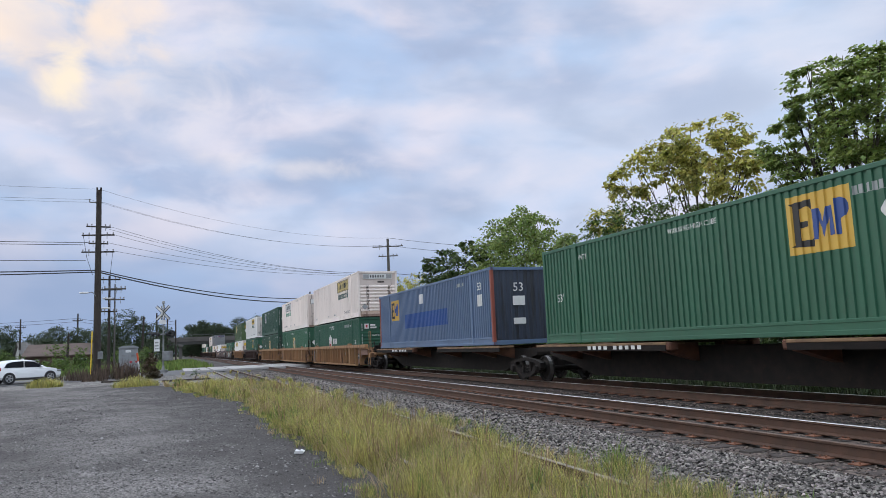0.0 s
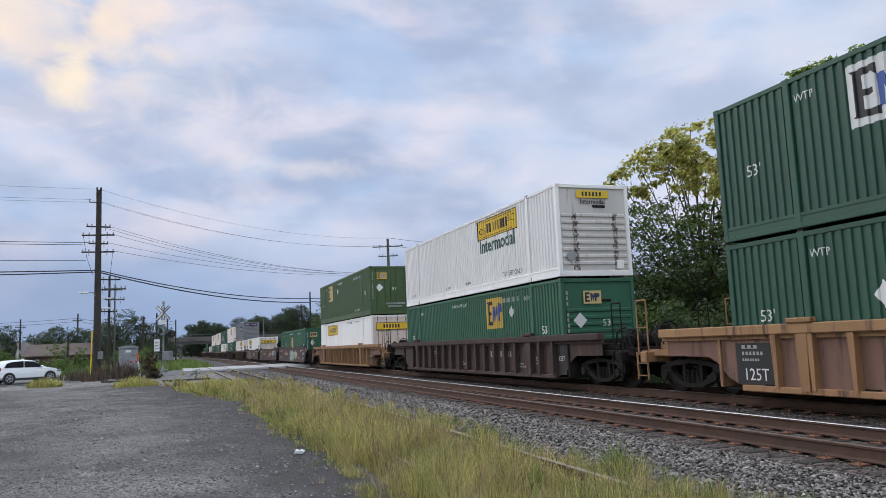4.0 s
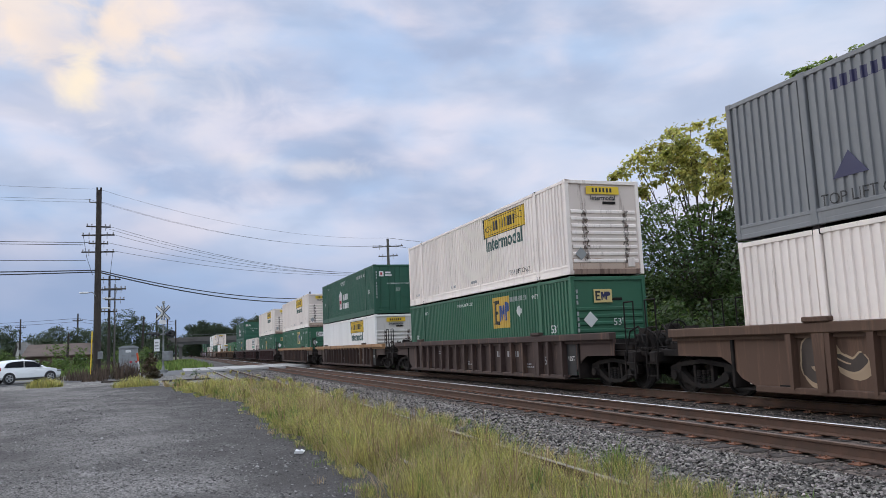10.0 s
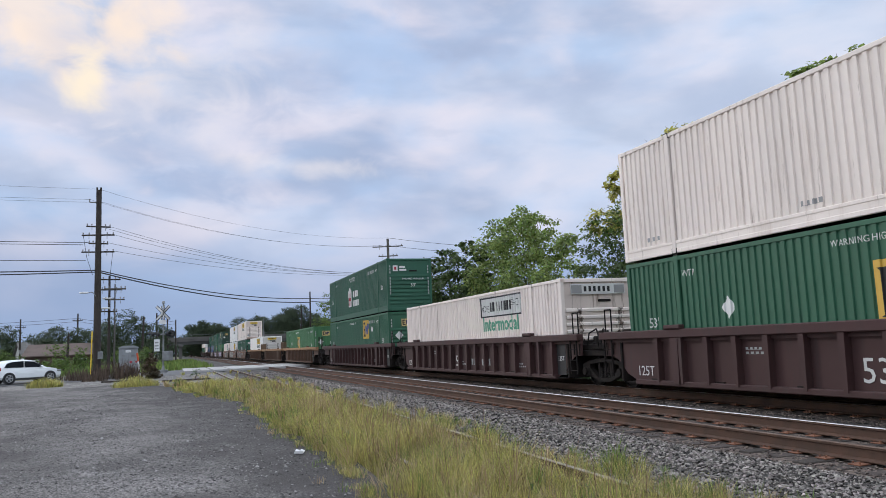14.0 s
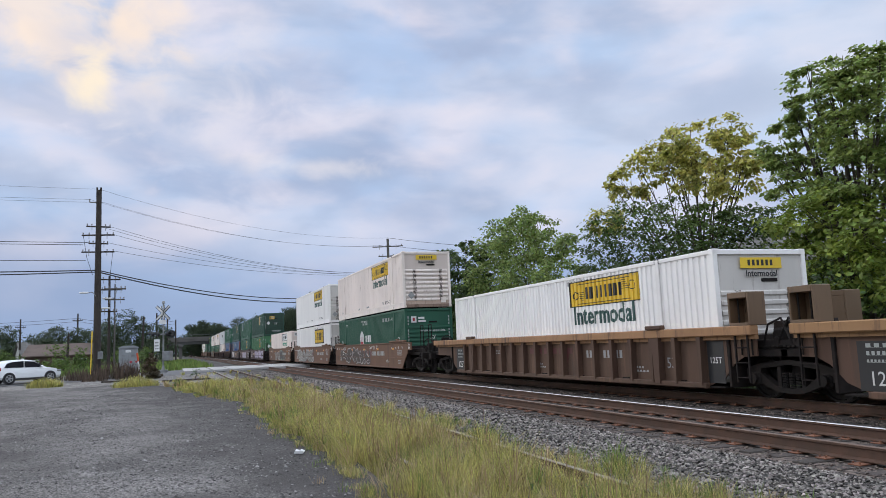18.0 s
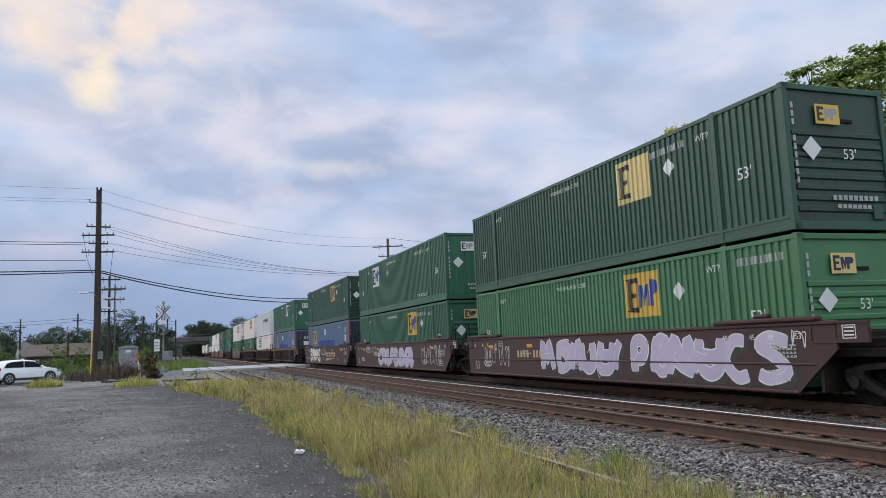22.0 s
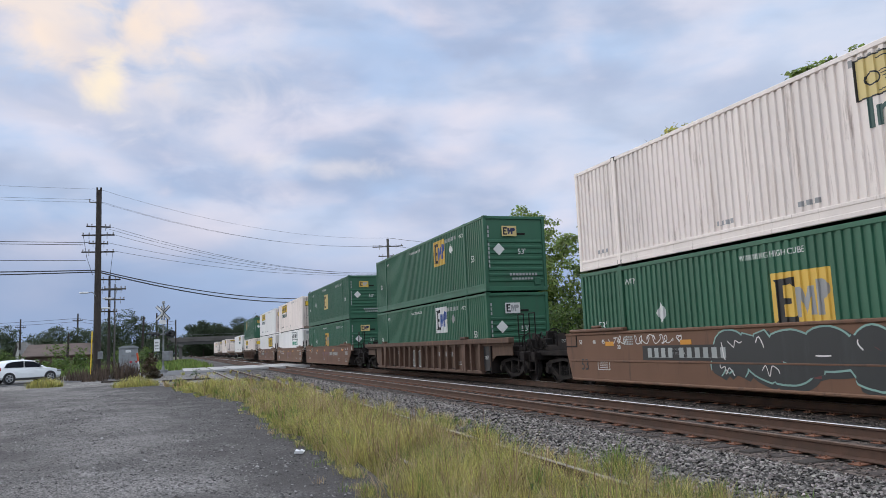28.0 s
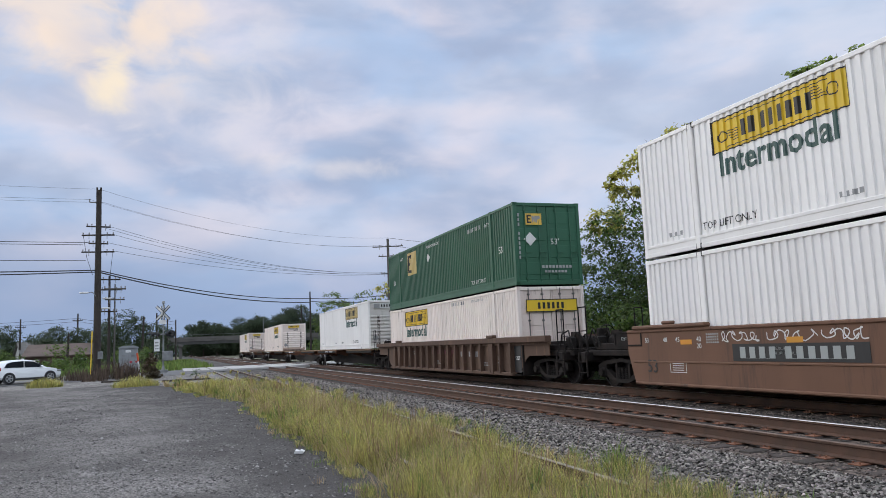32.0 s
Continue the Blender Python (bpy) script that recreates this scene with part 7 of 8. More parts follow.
    tree("light green small-leaved tree behind the tracks", (23.4, 47.0, -0.3), 7.0,
         [(23.0, 47.5, 9.9, 0.96), (23.0, 50.7, 9.4, 1.18), (23.0, 44.9, 8.9, 1.06), (23.0, 53.0, 8.3, 1.3), (23.0, 48.3, 7.9, 1.52), (23.0, 44.0, 7.3, 1.26), (23.0, 41.1, 7.2, 0.7),
          (22.6, 52.0, 6.0, 1.7), (22.6, 46.3, 5.5, 1.73), (22.6, 41.6, 5.2, 1.34), (22.2, 49.5, 3.8, 1.8), (22.2, 43.8, 3.4, 1.8)],
         "pale", 0.24, 820, 61, 0.16, gaps=0.3, pads=0.4)
    tree("dark feathery tree behind the tracks", (22.3, 58.5, -0.3), 5.5,
         [(22.0, 55.4, 8.9, 0.58), (22.0, 60.2, 8.7, 0.72), (22.0, 64.1, 8.6, 0.66), (22.0, 53.1, 7.9, 0.56), (22.0, 57.6, 7.5, 1.11), (22.0, 63.4, 7.3, 1.01), (22.0, 53.4, 6.5, 0.95),
          (21.8, 59.2, 5.9, 1.42), (21.8, 54.2, 5.1, 1.2), (22.0, 65.9, 5.9, 1.1), (21.6, 62.5, 4.4, 1.5), (21.6, 57.0, 3.6, 1.6)],
         "dark", 0.28, 800, 71, 0.15, gaps=0.3, pads=0.6)
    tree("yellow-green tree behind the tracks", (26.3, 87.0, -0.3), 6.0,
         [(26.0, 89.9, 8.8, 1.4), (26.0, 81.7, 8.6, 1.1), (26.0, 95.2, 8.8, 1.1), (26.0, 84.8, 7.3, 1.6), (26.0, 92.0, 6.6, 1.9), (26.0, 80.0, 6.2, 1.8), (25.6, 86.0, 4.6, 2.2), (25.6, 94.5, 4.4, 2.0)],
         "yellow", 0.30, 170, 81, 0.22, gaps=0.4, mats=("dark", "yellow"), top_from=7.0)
    tree("slender green tree beyond the crossing", (26.3, 122.0, -0.3), 6.0,
         [(26.0, 128.6, 9.4, 1.55), (26.0, 136.4, 8.9, 1.44), (26.0, 119.7, 7.4, 1.8), (26.0, 128.0, 6.2, 2.2), (26.0, 137.0, 6.0, 2.1)], "green", 0.36, 120, 91, 0.22, gaps=0.5)
    tree("slender green tree beyond the crossing", (26.3, 106.0, -0.3), 5.0,
         [(26.0, 106.3, 8.0, 1.3), (26.0, 100.9, 6.6, 1.4), (26.0, 110.0, 6.5, 1.6), (26.0, 104.0, 4.6, 2.0), (26.0, 112.0, 4.2, 1.9)], "green", 0.34, 120, 92, 0.2, gaps=0.5)
    rnd = random.Random(8)
    k = 0
    y = 9.0
    while y < 135:
        x = 17.6 + rnd.uniform(-0.3, 0.8) + min(6.0, max(0, (y - 25) * 0.12))
        r = rnd.uniform(0.9, 1.3)
        if not 66 < y < 82:
            bl = [(x + rnd.uniform(-0.7, 0.7), y + rnd.uniform(-1.2, 1.2), z, r * rnd.uniform(0.7, 1.0)) for z in (0.3, 0.9, 1.5, 2.1 + rnd.uniform(-0.3, 0.6))]
            tree("bushy undergrowth along the far side of the tracks", (x, y, -0.35), 1.2, bl, rnd.choice(("dark", "dark", "green")), 0.16 + 0.001 * y, 420 if y < 45 else 180, 200 + k, 0.05, gaps=0.2)
        y += rnd.uniform(1.9, 2.8) * (1 if y < 60 else 1.6)
        k += 1


def thicket():
    rnd = random.Random(33)
    for k in range(15):
        y = 11 + k * 4.4 + rnd.uniform(-0.8, 0.8)
        x = 24.5 + rnd.uniform(-0.8, 1.2) + max(0, (y - 40) * 0.06)
        top = rnd.uniform(4.0, 5.2)
        bl = [(x + rnd.uniform(-1.0, 1.0), y + rnd.uniform(-2.0, 2.0), top * q, rnd.uniform(1.3, 1.8)) for q in (0.1, 0.25, 0.4, 0.55, 0.7, 0.85)]
        tree("dense dark thicket behind the trees", (x, y, -0.35), 2.5, bl, "dark", 0.22, 330, 600 + k, 0.1, limbs=False, gaps=0.1)


def far_trees():
    rnd = random.Random(77)

    def one(x, y, top, wide, seed, paint="far"):
        bl = []
        for i in range(9):
            a = rnd.uniform(0, 6.28)
            d = wide * rnd.uniform(0.0, 0.75)
            bl.append((x + math.cos(a) * d, y + math.sin(a) * d, top - wide * 0.45 - rnd.uniform(0, 0.75) * (top - wide * 0.4), wide * rnd.uniform(0.35, 0.5)))
        bl.append((x, y, top - wide * 0.36, wide * 0.42))
        tree("dark green tree in the distance", (x, y, -0.4), top * 0.5, bl, paint, 0.0014 * math.hypot(x, y) + 0.05, 260 if y < 250 else 170 if y < 400 else 40, seed, 0.25, limbs=False, gaps=0.15)
    for i, (x, y, top, w) in enumerate([(-36, 170, 9.0, 4.2), (-31, 168, 8.2, 3.8), (-26.5, 172, 6.6, 3.4), (-22, 158, 6.8, 3.2), (-19.5, 152, 7.6, 3.2), (-16, 150, 6.9, 3.0),
                                        (-13.5, 148, 6.7, 3.2), (-10.5, 140, 7.2, 3.4), (-8.3, 122, 7.4, 2.8), (-6.4, 120, 8.3, 2.6), (-4.6, 121, 7.3, 2.4), (-2.6, 128, 6.6, 2.6),
                                        (-1.6, 136, 6.0, 2.0), (-41, 176, 9.5, 4.4), (-47, 180, 9.0, 4.6), (-23, 120, 3.4, 2.0), (-30, 126, 3.8, 2.4), (-3.2, 98, 2.6, 1.5), (-5.4, 100, 2.9, 1.6), (-9.5, 92, 2.8, 1.5), (-11.5, 94, 3.2, 1.7)]):
        one(x, y, top, w, 300 + i, "far" if i < 14 else "green")
    for i in range(26):
        x = 8 + i * 4.6 + rnd.uniform(-1, 1)
        y = 318 + rnd.uniform(-14, 14)
        top = 12.5 + 3.5 * math.sin(i * 0.9) * 0.6 + (1.5 if 3 < i < 7 else 0) + rnd.uniform(-1, 1)
        if i < 4:
            top = 13.4 - abs(i - 0.9) * 1.6
        one(x, y, top * (1.12 if i < 4 else 1.22), 6.6 if i > 3 else 5.0, 400 + i)
    for i in range(20):
        one(12 + i * 5.6 + rnd.uniform(-1.5, 1.5), 338 + rnd.uniform(-8, 8), 11.5 + rnd.uniform(-1.5, 1.5), 7.0, 450 + i)
    for i in range(22):
        x = -120 + i * 9
        one(x, 460 + rnd.uniform(-30, 30), 12 + rnd.uniform(-2, 2), 8.0, 500 + i)


def blades(name, spots, mat, label, seed, lean=0.35, kind="stuff", category="grass"):
    """Bent grass blades; spots: (x, y, z, height, width)."""
    rnd = np.random.RandomState(seed)
    s = np.array(spots)
    n = len(s)
    a = rnd.uniform(0, 6.28, n) if s.shape[1] < 6 else s[:, 5] + rnd.normal(size=n) * 0.5
    d = np.stack([np.cos(a), np.sin(a), np.zeros(n)], 1)
    w = np.stack([-np.sin(a), np.cos(a), np.zeros(n)], 1) * s[:, 4:5] * 0.5
    k = (rnd.uniform(0.2, 1.0, n) * lean)[:, None] * s[:, 3:4]
    up = np.array([0, 0, 1.0])[None] * s[:, 3:4]
    b = s[:, :3]
    m1, m2 = b + up * 0.45 + d * k * 0.25, b + up * 0.8 + d * k * 0.65
    tip = b + up + d * k * 1.15
    v = np.stack([b - w, b + w, m1 - w * 0.9, m1 + w * 0.9, m2 - w * 0.6, m2 + w * 0.6, tip], 1)
    o = (np.arange(n) * 7)[:, None]
    q = np.concatenate([o + np.array([[0, 1, 3, 2]]), o + np.array([[2, 3, 5, 4]])], 0).tolist()
    f = q + (o + np.array([[4, 5, 6]])).tolist()
    return tagged(new(name, raw_mesh(name, v, f, [mat])), label, category, "", kind)


def grass_strip():
    rnd = random.Random(19)
    sets = {"grass": [], "drygrass": [], "freshgrass": [], "stalk": []}
    for c, d, per in ((-14.0, 3.6, 12), (3.6, 9.0, 60), (9.0, 15.0, 42), (15.0, 26.0, 20), (26.0, 46.0, 8), (46.0, 64.0, 3)):
        for _ in range(int((d - c) * 5.4 * per)):
            y = rnd.uniform(c, d)
            x = rnd.uniform(-0.4, 6.0)
            e = lot_edge(y)
            if x < e + 0.02 or (y > 41 + 2 * noise.noise(Vector((x, 1, 0))) and rnd.random() > 0.12):
                continue
            t = (x - e) / max(0.6, (4.42 + siding_bend(y) * 0.8 - e))
            clump = noise.noise(Vector((x * 1.5, y * 1.1, 5.0)))
            dens = (1.0 if t < 0.8 else max(0.0, 1.0 - (t - 0.8) / 0.45)) * (0.25 + 1.35 * max(0, clump + 0.35))
            if abs(x - 4.28 - siding_bend(y)) < 0.10:
                dens *= 0.75
            if rnd.random() > dens:
                continue
            h = rnd.uniform(0.20, 0.46) * (0.6 + 0.8 * max(0, clump + 0.4)) * (0.6 if t > 0.8 else 1.0) * (0.65 if t < 0.08 else 1.0)
            if x > 3.9 + siding_bend(y):
                h = min(h, 0.10 + 0.14 * max(0, clump))
            if y > 33:
                h *= 0.6
            tone = noise.noise(Vector((x * 0.8, y * 0.5, 11.0)))
            r = rnd.random()
            key = "drygrass" if r < 0.16 + 0.40 * max(0, tone) else "freshgrass" if r < 0.24 + 0.5 * max(0, -tone) else "grass"
            spread = rnd.uniform(0.04, 0.11)
            head = rnd.uniform(0, 6.28)
            for _ in range(rnd.randint(26, 44)):
                a, q = rnd.uniform(0, 6.28), spread * math.sqrt(rnd.random())
                k = key if rnd.random() < 0.85 else rnd.choice(("drygrass", "grass"))
                bx, by = x + math.cos(a) * q, y + math.sin(a) * q
                sets[k].append((bx, by, (max(-0.27, bed_height(x) - 0.03) if x > 3.6 else -0.27 if t > 0.12 else -0.17) + 0.02 * clump, 0.14 + h * rnd.uniform(0.45, 1.15), (0.0034 + 0.00036 * y) * rnd.uniform(0.6, 1.3), a if rnd.random() < 0.7 else head))
            if rnd.random() < 0.22 and t < 0.95:
                # a seed stalk stands over the tuft
                for _ in range(3):
                    sets["stalk"].append((x + rnd.uniform(-0.06, 0.06), y + rnd.uniform(-0.06, 0.06), -0.27, 0.2 + h * rnd.uniform(1.2, 1.55), (0.0040 + 0.0004 * y), rnd.uniform(0, 6.28)))
    for _ in range(1500):
        y = 4.0 + 32.0 * rnd.random() ** 1.5
        x = lot_edge(y) + 0.12 - abs(rnd.gauss(0, 0.16))
        if noise.noise(Vector((x * 2.0, y * 1.3, 8.0))) < -0.05:
            continue
        key = rnd.choice(("grass", "grass", "drygrass", "freshgrass"))
        for _ in range(rnd.randint(8, 18)):
            sets[key].append((x + rnd.gauss(0, 0.04), y + rnd.gauss(0, 0.05), -0.13, rnd.uniform(0.04, 0.17), (0.0030 + 0.0003 * y), rnd.uniform(0, 6.28)))
    weeds = []
    for _ in range(130):
        x, y = rnd.uniform(4.45, 5.9), rnd.uniform(4.6, 16.0)
        if rnd.random() > 1.25 - (x - 4.3) * 0.85:
            continue
        h, sp = rnd.uniform(0.06, 0.24), rnd.uniform(0.04, 0.14)
        for _ in range(rnd.randint(10, 26)):
            a, q = rnd.uniform(0, 6.28), sp * math.sqrt(rnd.random())
            weeds.append((x + math.cos(a) * q, y + math.sin(a) * q, -0.19, 0.06 + h * rnd.uniform(0.6, 1.15), 0.007 * rnd.uniform(0.6, 1.3), a))
    blades("ballast_weeds", weeds, M["freshgrass"], "low green weeds scattered over the stones", 6, 0.8)
    blades("seed_stalks", sets["stalk"], M["stalk"], "thin reddish seed stalks standing over the grass", 4, 0.35)
    blades("grass", sets["grass"], M["grass"], "tall yellow-green grass between the lot and the rails", 1, 0.85)
    blades("dry_grass", sets["drygrass"], M["drygrass"], "dry straw-coloured seed grass among the green", 2, 0.8)
    blades("fresh_grass", sets["freshgrass"], M["freshgrass"], "fresh green grass blades in the strip", 3, 0.5)
    # tufts on the ballast and at the edges of the lot
    for i, (x, y, r, h, n, key) in enumerate(((5.12, 8.3, 0.16, 0.42, 90, "freshgrass"), (5.0, 7.0, 0.25, 0.18, 80, "freshgrass"), (4.75, 11.6, 0.3, 0.35, 140, "freshgrass"), (5.3, 14.5, 0.5, 0.16, 110, "freshgrass"), (4.7, 6.3, 0.3, 0.22, 110, "drygrass"),
                                              (-7.1, 50.4, 1.0, 0.62, 620, "grass"), (-1.8, 42.6, 1.15, 0.62, 900, "grass"), (2.0, 37.0, 1.6, 0.45, 700, "grass"))):
        q = random.Random(60 + i)
        sp = []
        for _ in range(n):
            a, d = q.uniform(0, 6.28), r * math.sqrt(q.random())
            sp.append((x + math.cos(a) * d, y + math.sin(a) * d, -0.22, (h + 0.12) * (1.1 - 0.6 * d / r) * q.uniform(0.7, 1.1), 0.006 + 0.0004 * y))
        blades("grass_tuft", sp, M[key], ("dry" if key == "drygrass" else "green") + " tuft of grass growing out of the stones", 80 + i, 0.7, "", "grass")
    q = random.Random(5)
    for i, (x, y, w, h, n) in enumerate(((-5.6, 59.0, 1.2, 1.0, 260), (-3.9, 60.0, 1.2, 1.35, 300), (-2.9, 58.6, 0.9, 1.1, 240), (-5.0, 57.5, 0.8, 0.8, 160), (-7.4, 60.0, 0.8, 0.75, 130))):
        sp = [(x + q.uniform(-w, w), y + q.uniform(-0.7, 0.7), -0.2, h * q.uniform(0.5, 1.15), 0.035) for _ in range(n)]
        blades("dead_weeds", sp, M["deadweed"], "tall brown dead weeds by the pole", 120 + i, 0.4, "", "weeds")
    sp = []
    for _ in range(9000):
        x, y = q.uniform(-34, -1), q.uniform(84, 118)
        sp.append((x, y, -0.3, q.uniform(0.3, 0.8), 0.09))
    blades("field_grass", sp, M["freshgrass"], "rough green field grass beyond the road", 140)
    sp = [(q.uniform(-3.0, 4.0), q.uniform(82, 175), -0.3, q.uniform(0.2, 0.8), 0.08) for _ in range(5200)]
    blades("verge_grass", sp, M["freshgrass"], "rough verge grass beside the far track", 141)
    # added strip of weeds, its dark colour doing the work of shade
    sp = [(q.gauss(16.3, 0.8), 5.0 + 75.0 * q.random() ** 1.4, -0.45, q.uniform(0.25, 0.75), 0.035) for _ in range(9000)]
    blades("trackside_weeds", sp, M["shadeweed"], "rank weeds along the far edge of the ballast, coloured dark for shade", 142, 0.7)
    tree("small brown-green conifer shrub by the crossing", (-1.45, 56.5, -0.1), 0.8, [(-1.45, 56.5, 0.3, 0.42), (-1.5, 56.4, 0.8, 0.36), (-1.4, 56.5, 1.2, 0.27), (-1.42, 56.5, 1.5, 0.16), (-1.0, 56.6, 0.1, 0.3)], "rusty", 0.11, 5200, 150, 0.05, gaps=0.1)
    tree("small dark shrub beside the siding", (1.3, 50.0, -0.1), 0.5, [(1.3, 50.0, 0.15, 0.28), (1.35, 50.0, 0.45, 0.2)], "dark", 0.08, 900, 151, 0.03, gaps=0.1)


def field_bushes():
    rnd = random.Random(57)
    for k in range(16):
        x, y = -33 + k * 1.75 + rnd.uniform(-0.5, 0.5), 122 + rnd.uniform(-9, 9)
        r = rnd.uniform(0.7, 1.25)
        bl = [(x + rnd.uniform(-0.8, 0.8), y + rnd.uniform(-0.6, 0.6), rnd.uniform(0.3, 1.5) * r, r * rnd.uniform(0.55, 0.8)) for _ in range(5)]
        tree("rough bush growing in the field beyond the road", (x, y, -0.35), 0.9, bl, rnd.choice(("green", "green", "dark")), 0.26, 110, 700 + k, 0.05, gaps=0.25)


near_trees()
thicket()
field_bushes()
far_trees()
grass_strip()


# ---- poles and wires ----
M["pole"] = surface("dark_pole_wood", (0.050, 0.040, 0.034), (0.033, 0.027, 0.024), 0.95, 0, 2, 30, 0.5)
M["greypole"] = surface("weathered_grey_pole_wood", (0.13, 0.12, 0.11), (0.085, 0.08, 0.075), 0.95, 0, 2, 30, 0.5)
M["wire"] = surface("black_cable", (0.02, 0.02, 0.022), None, 0.6, 0, 3, 20, 0)
M["galv"] = surface("galvanised_steel", (0.25, 0.26, 0.265), (0.18, 0.185, 0.19), 0.5, 0.5, 3, 40, 0.1, (0.2, 0.19, 0.18), 0.3)
M["insul"] = surface("grey_porcelain", (0.22, 0.21, 0.21), None, 0.3, 0, 3, 20, 0)


def pole(label, x, y, z1, r, mat, arms=(), z0=-0.35, lean=(0, 0)):
    """arms: (height, half length, heading in degrees)."""
    root = tagged(new("utility_pole"), label, "utility pole", "poles along the crossing")
    root.location = (x, y, 0)
    part("shaft", Geo().tube((0, 0, z0), (lean[0], lean[1], z1), r, r * 0.62, 12).mesh("shaft", mat), root)
    for k, (z, half, head) in enumerate(arms):
        m = pose(lean[0] * z / z1, lean[1] * z / z1, z, 0, 0, head)
        arm = part("crossarm", mesh_of(("crossarm", half, mat.name), lambda g, half=half: (g.box(-half, half, -0.16, -0.04, -0.06, 0.06, 0.01),), mat), root, m=m)
        for s in (-1, 1):
            part("brace", mesh_of(("brace", half, s), lambda g, s=s, half=half: g.box(s * half * 0.55 - 0.02, s * half * 0.55 + 0.02, -0.17, -0.14, -0.35, 0.0), M["galv"]), arm)
        for t in (-0.92, -0.55, 0.55, 0.92):
            part("insulator", mesh_of("insulator", lambda g: (g.tube((0, 0, 0.06), (0, 0, 0.13), 0.035, 0.03, 8), g.tube((0, 0, 0.13), (0, 0, 0.24), 0.06, 0.045, 8)), M["insul"]), arm, m=pose(t * half, -0.1, 0))
    return root


p1 = pole("tall dark wooden utility pole with four crossarms by the road", -6.19, 72.3, 16.2, 0.34, M["pole"], ((12.9, 1.0, 10), (12.15, 1.35, -8), (11.4, 0.8, 10), (10.65, 1.35, -8)))
part("pole_cap", Geo().box(-0.22, -0.08, -0.08, 0.08, 15.5, 16.45).box(0.08, 0.22, -0.08, 0.08, 15.5, 16.45).box(-0.22, 0.22, -0.1, 0.1, 15.4, 15.6).mesh("pole_cap", M["pole"]), p1)
part("side_pin", Geo().box(-0.75, -0.2, -0.05, 0.05, 15.05, 15.15).tube((-0.75, 0, 15.1), (-0.75, 0, 15.4), 0.05, n=6).mesh("side_pin", M["insul"]), p1)
part("cable_drop", Geo().path([(-1.2, -0.2, 12.1), (-0.9, -0.3, 10.2), (-0.4, -0.4, 8.6)], 0.02, 5).mesh("cable_drop", M["wire"]), p1)
part("cable_drop", Geo().path([(1.2, -0.2, 10.7), (1.0, -0.3, 8.6), (0.9, -0.3, 7.0)], 0.02, 5).mesh("cable_drop", M["wire"]), p1)
part("meter_box", Geo().box(0.1, 0.5, -0.5, -0.3, 1.3, 1.95, 0.03).mesh("meter_box", M["galv"]), p1)
part("guy_guard", Geo().tube((-0.42, -0.6, 0), (-0.36, -0.45, 3.7), 0.05, n=8).mesh("guy_guard", M["yellow"]), p1, "yellow plastic guy-wire guard")
p2 = pole("dark wooden utility pole behind the tall one", -5.52, 76.0, 8.9, 0.15, M["pole"], ((8.55, 0.95, 5), (7.6, 1.1, 5), (5.6, 0.7, 5)))
p3 = pole("weathered grey wooden pole beside the poles", -4.86, 73.2, 7.9, 0.085, M["greypole"], ((7.45, 0.9, 5), (6.5, 0.8, 5)))
for (px, py, pz, dx) in ((-4.86, 73.2, 6.3, -0.25), (-5.52, 76.0, 5.6, 0.1), (-6.3, 72.0, 6.75, -0.55), (-0.9, 144.8, 5.4, -0.2)):
    lamp = tagged(new("street_lamp"), "pale grey street lamp head on a bent arm", "street lamp")
    lamp.location = (px, py, pz)
    part("arm", Geo().path([(0, 0, 0), (dx * 0.5, -0.2, 0.35), (dx, -0.3, 0.3)], 0.035, 6).mesh("arm", M["galv"]), lamp)
    part("lamp_head", Geo().box(dx - 0.75, dx, -0.45, -0.15, 0.22, 0.36, 0.06).mesh("lamp_head", M["white"]), lamp)
pR = pole("grey wooden utility pole behind the trees", 25.2, 90.0, 14.6, 0.24, M["greypole"], ((13.6, 1.9, -25), (12.4, 1.2, -25), (10.2, 0.95, -15)))
p549 = pole("dark utility pole beyond the crossing", 17.1, 100.0, 8.9, 0.14, M["pole"], ())
p533 = pole("leaning dark pole beyond the crossing", 17.2, 110.0, 7.3, 0.13, M["pole"], (), lean=(0.35, 0))
for i, (x, y, z1, arms) in enumerate(((-17.1, 160.0, 9.9, ((8.6, 0.9, 5),)), (-26.8, 160.0, 9.1, ((7.6, 0.9, 5),)), (-2.6, 140.0, 8.6, ()), (-0.9, 145.0, 8.0, ()), (0.6, 170.0, 8.6, ()), (-4.2, 118.0, 7.0, ()), (-14.2, 120.0, 5.0, ()))):
    pole("distant dark utility pole", x, y, z1, 0.2, M["pole"], arms, lean=(0.25 if i > 4 else 0.0, 0))
pole("thin metal lighting mast beyond the bridge", 22.0, 200.0, 9.7, 0.12, M["galv"], ())


def wire(a, b, sag, r, label="black overhead wire strung between poles"):
    pts = []
    for k in range(17):
        t = k / 16
        p = Vector(a).lerp(Vector(b), t)
        p.z -= sag * 4 * t * (1 - t)
        pts.append(tuple(p))
    g = Geo()
    n = 5
    for i, p in enumerate(pts):
        for k in range(n):
            g.v.append((p[0], p[1] + r * math.cos(2 * math.pi * k / n), p[2] + r * math.sin(2 * math.pi * k / n)))
    for i in range(len(pts) - 1):
        for k in range(n):
            g.f.append((i * n + k, i * n + (k + 1) % n, (i + 1) * n + (k + 1) % n, (i + 1) * n + k))
            g.m.append(0)
    tagged(new("overhead_wire", g.mesh("overhead_wire", M["wire"])), label, "wire", "overhead wires")


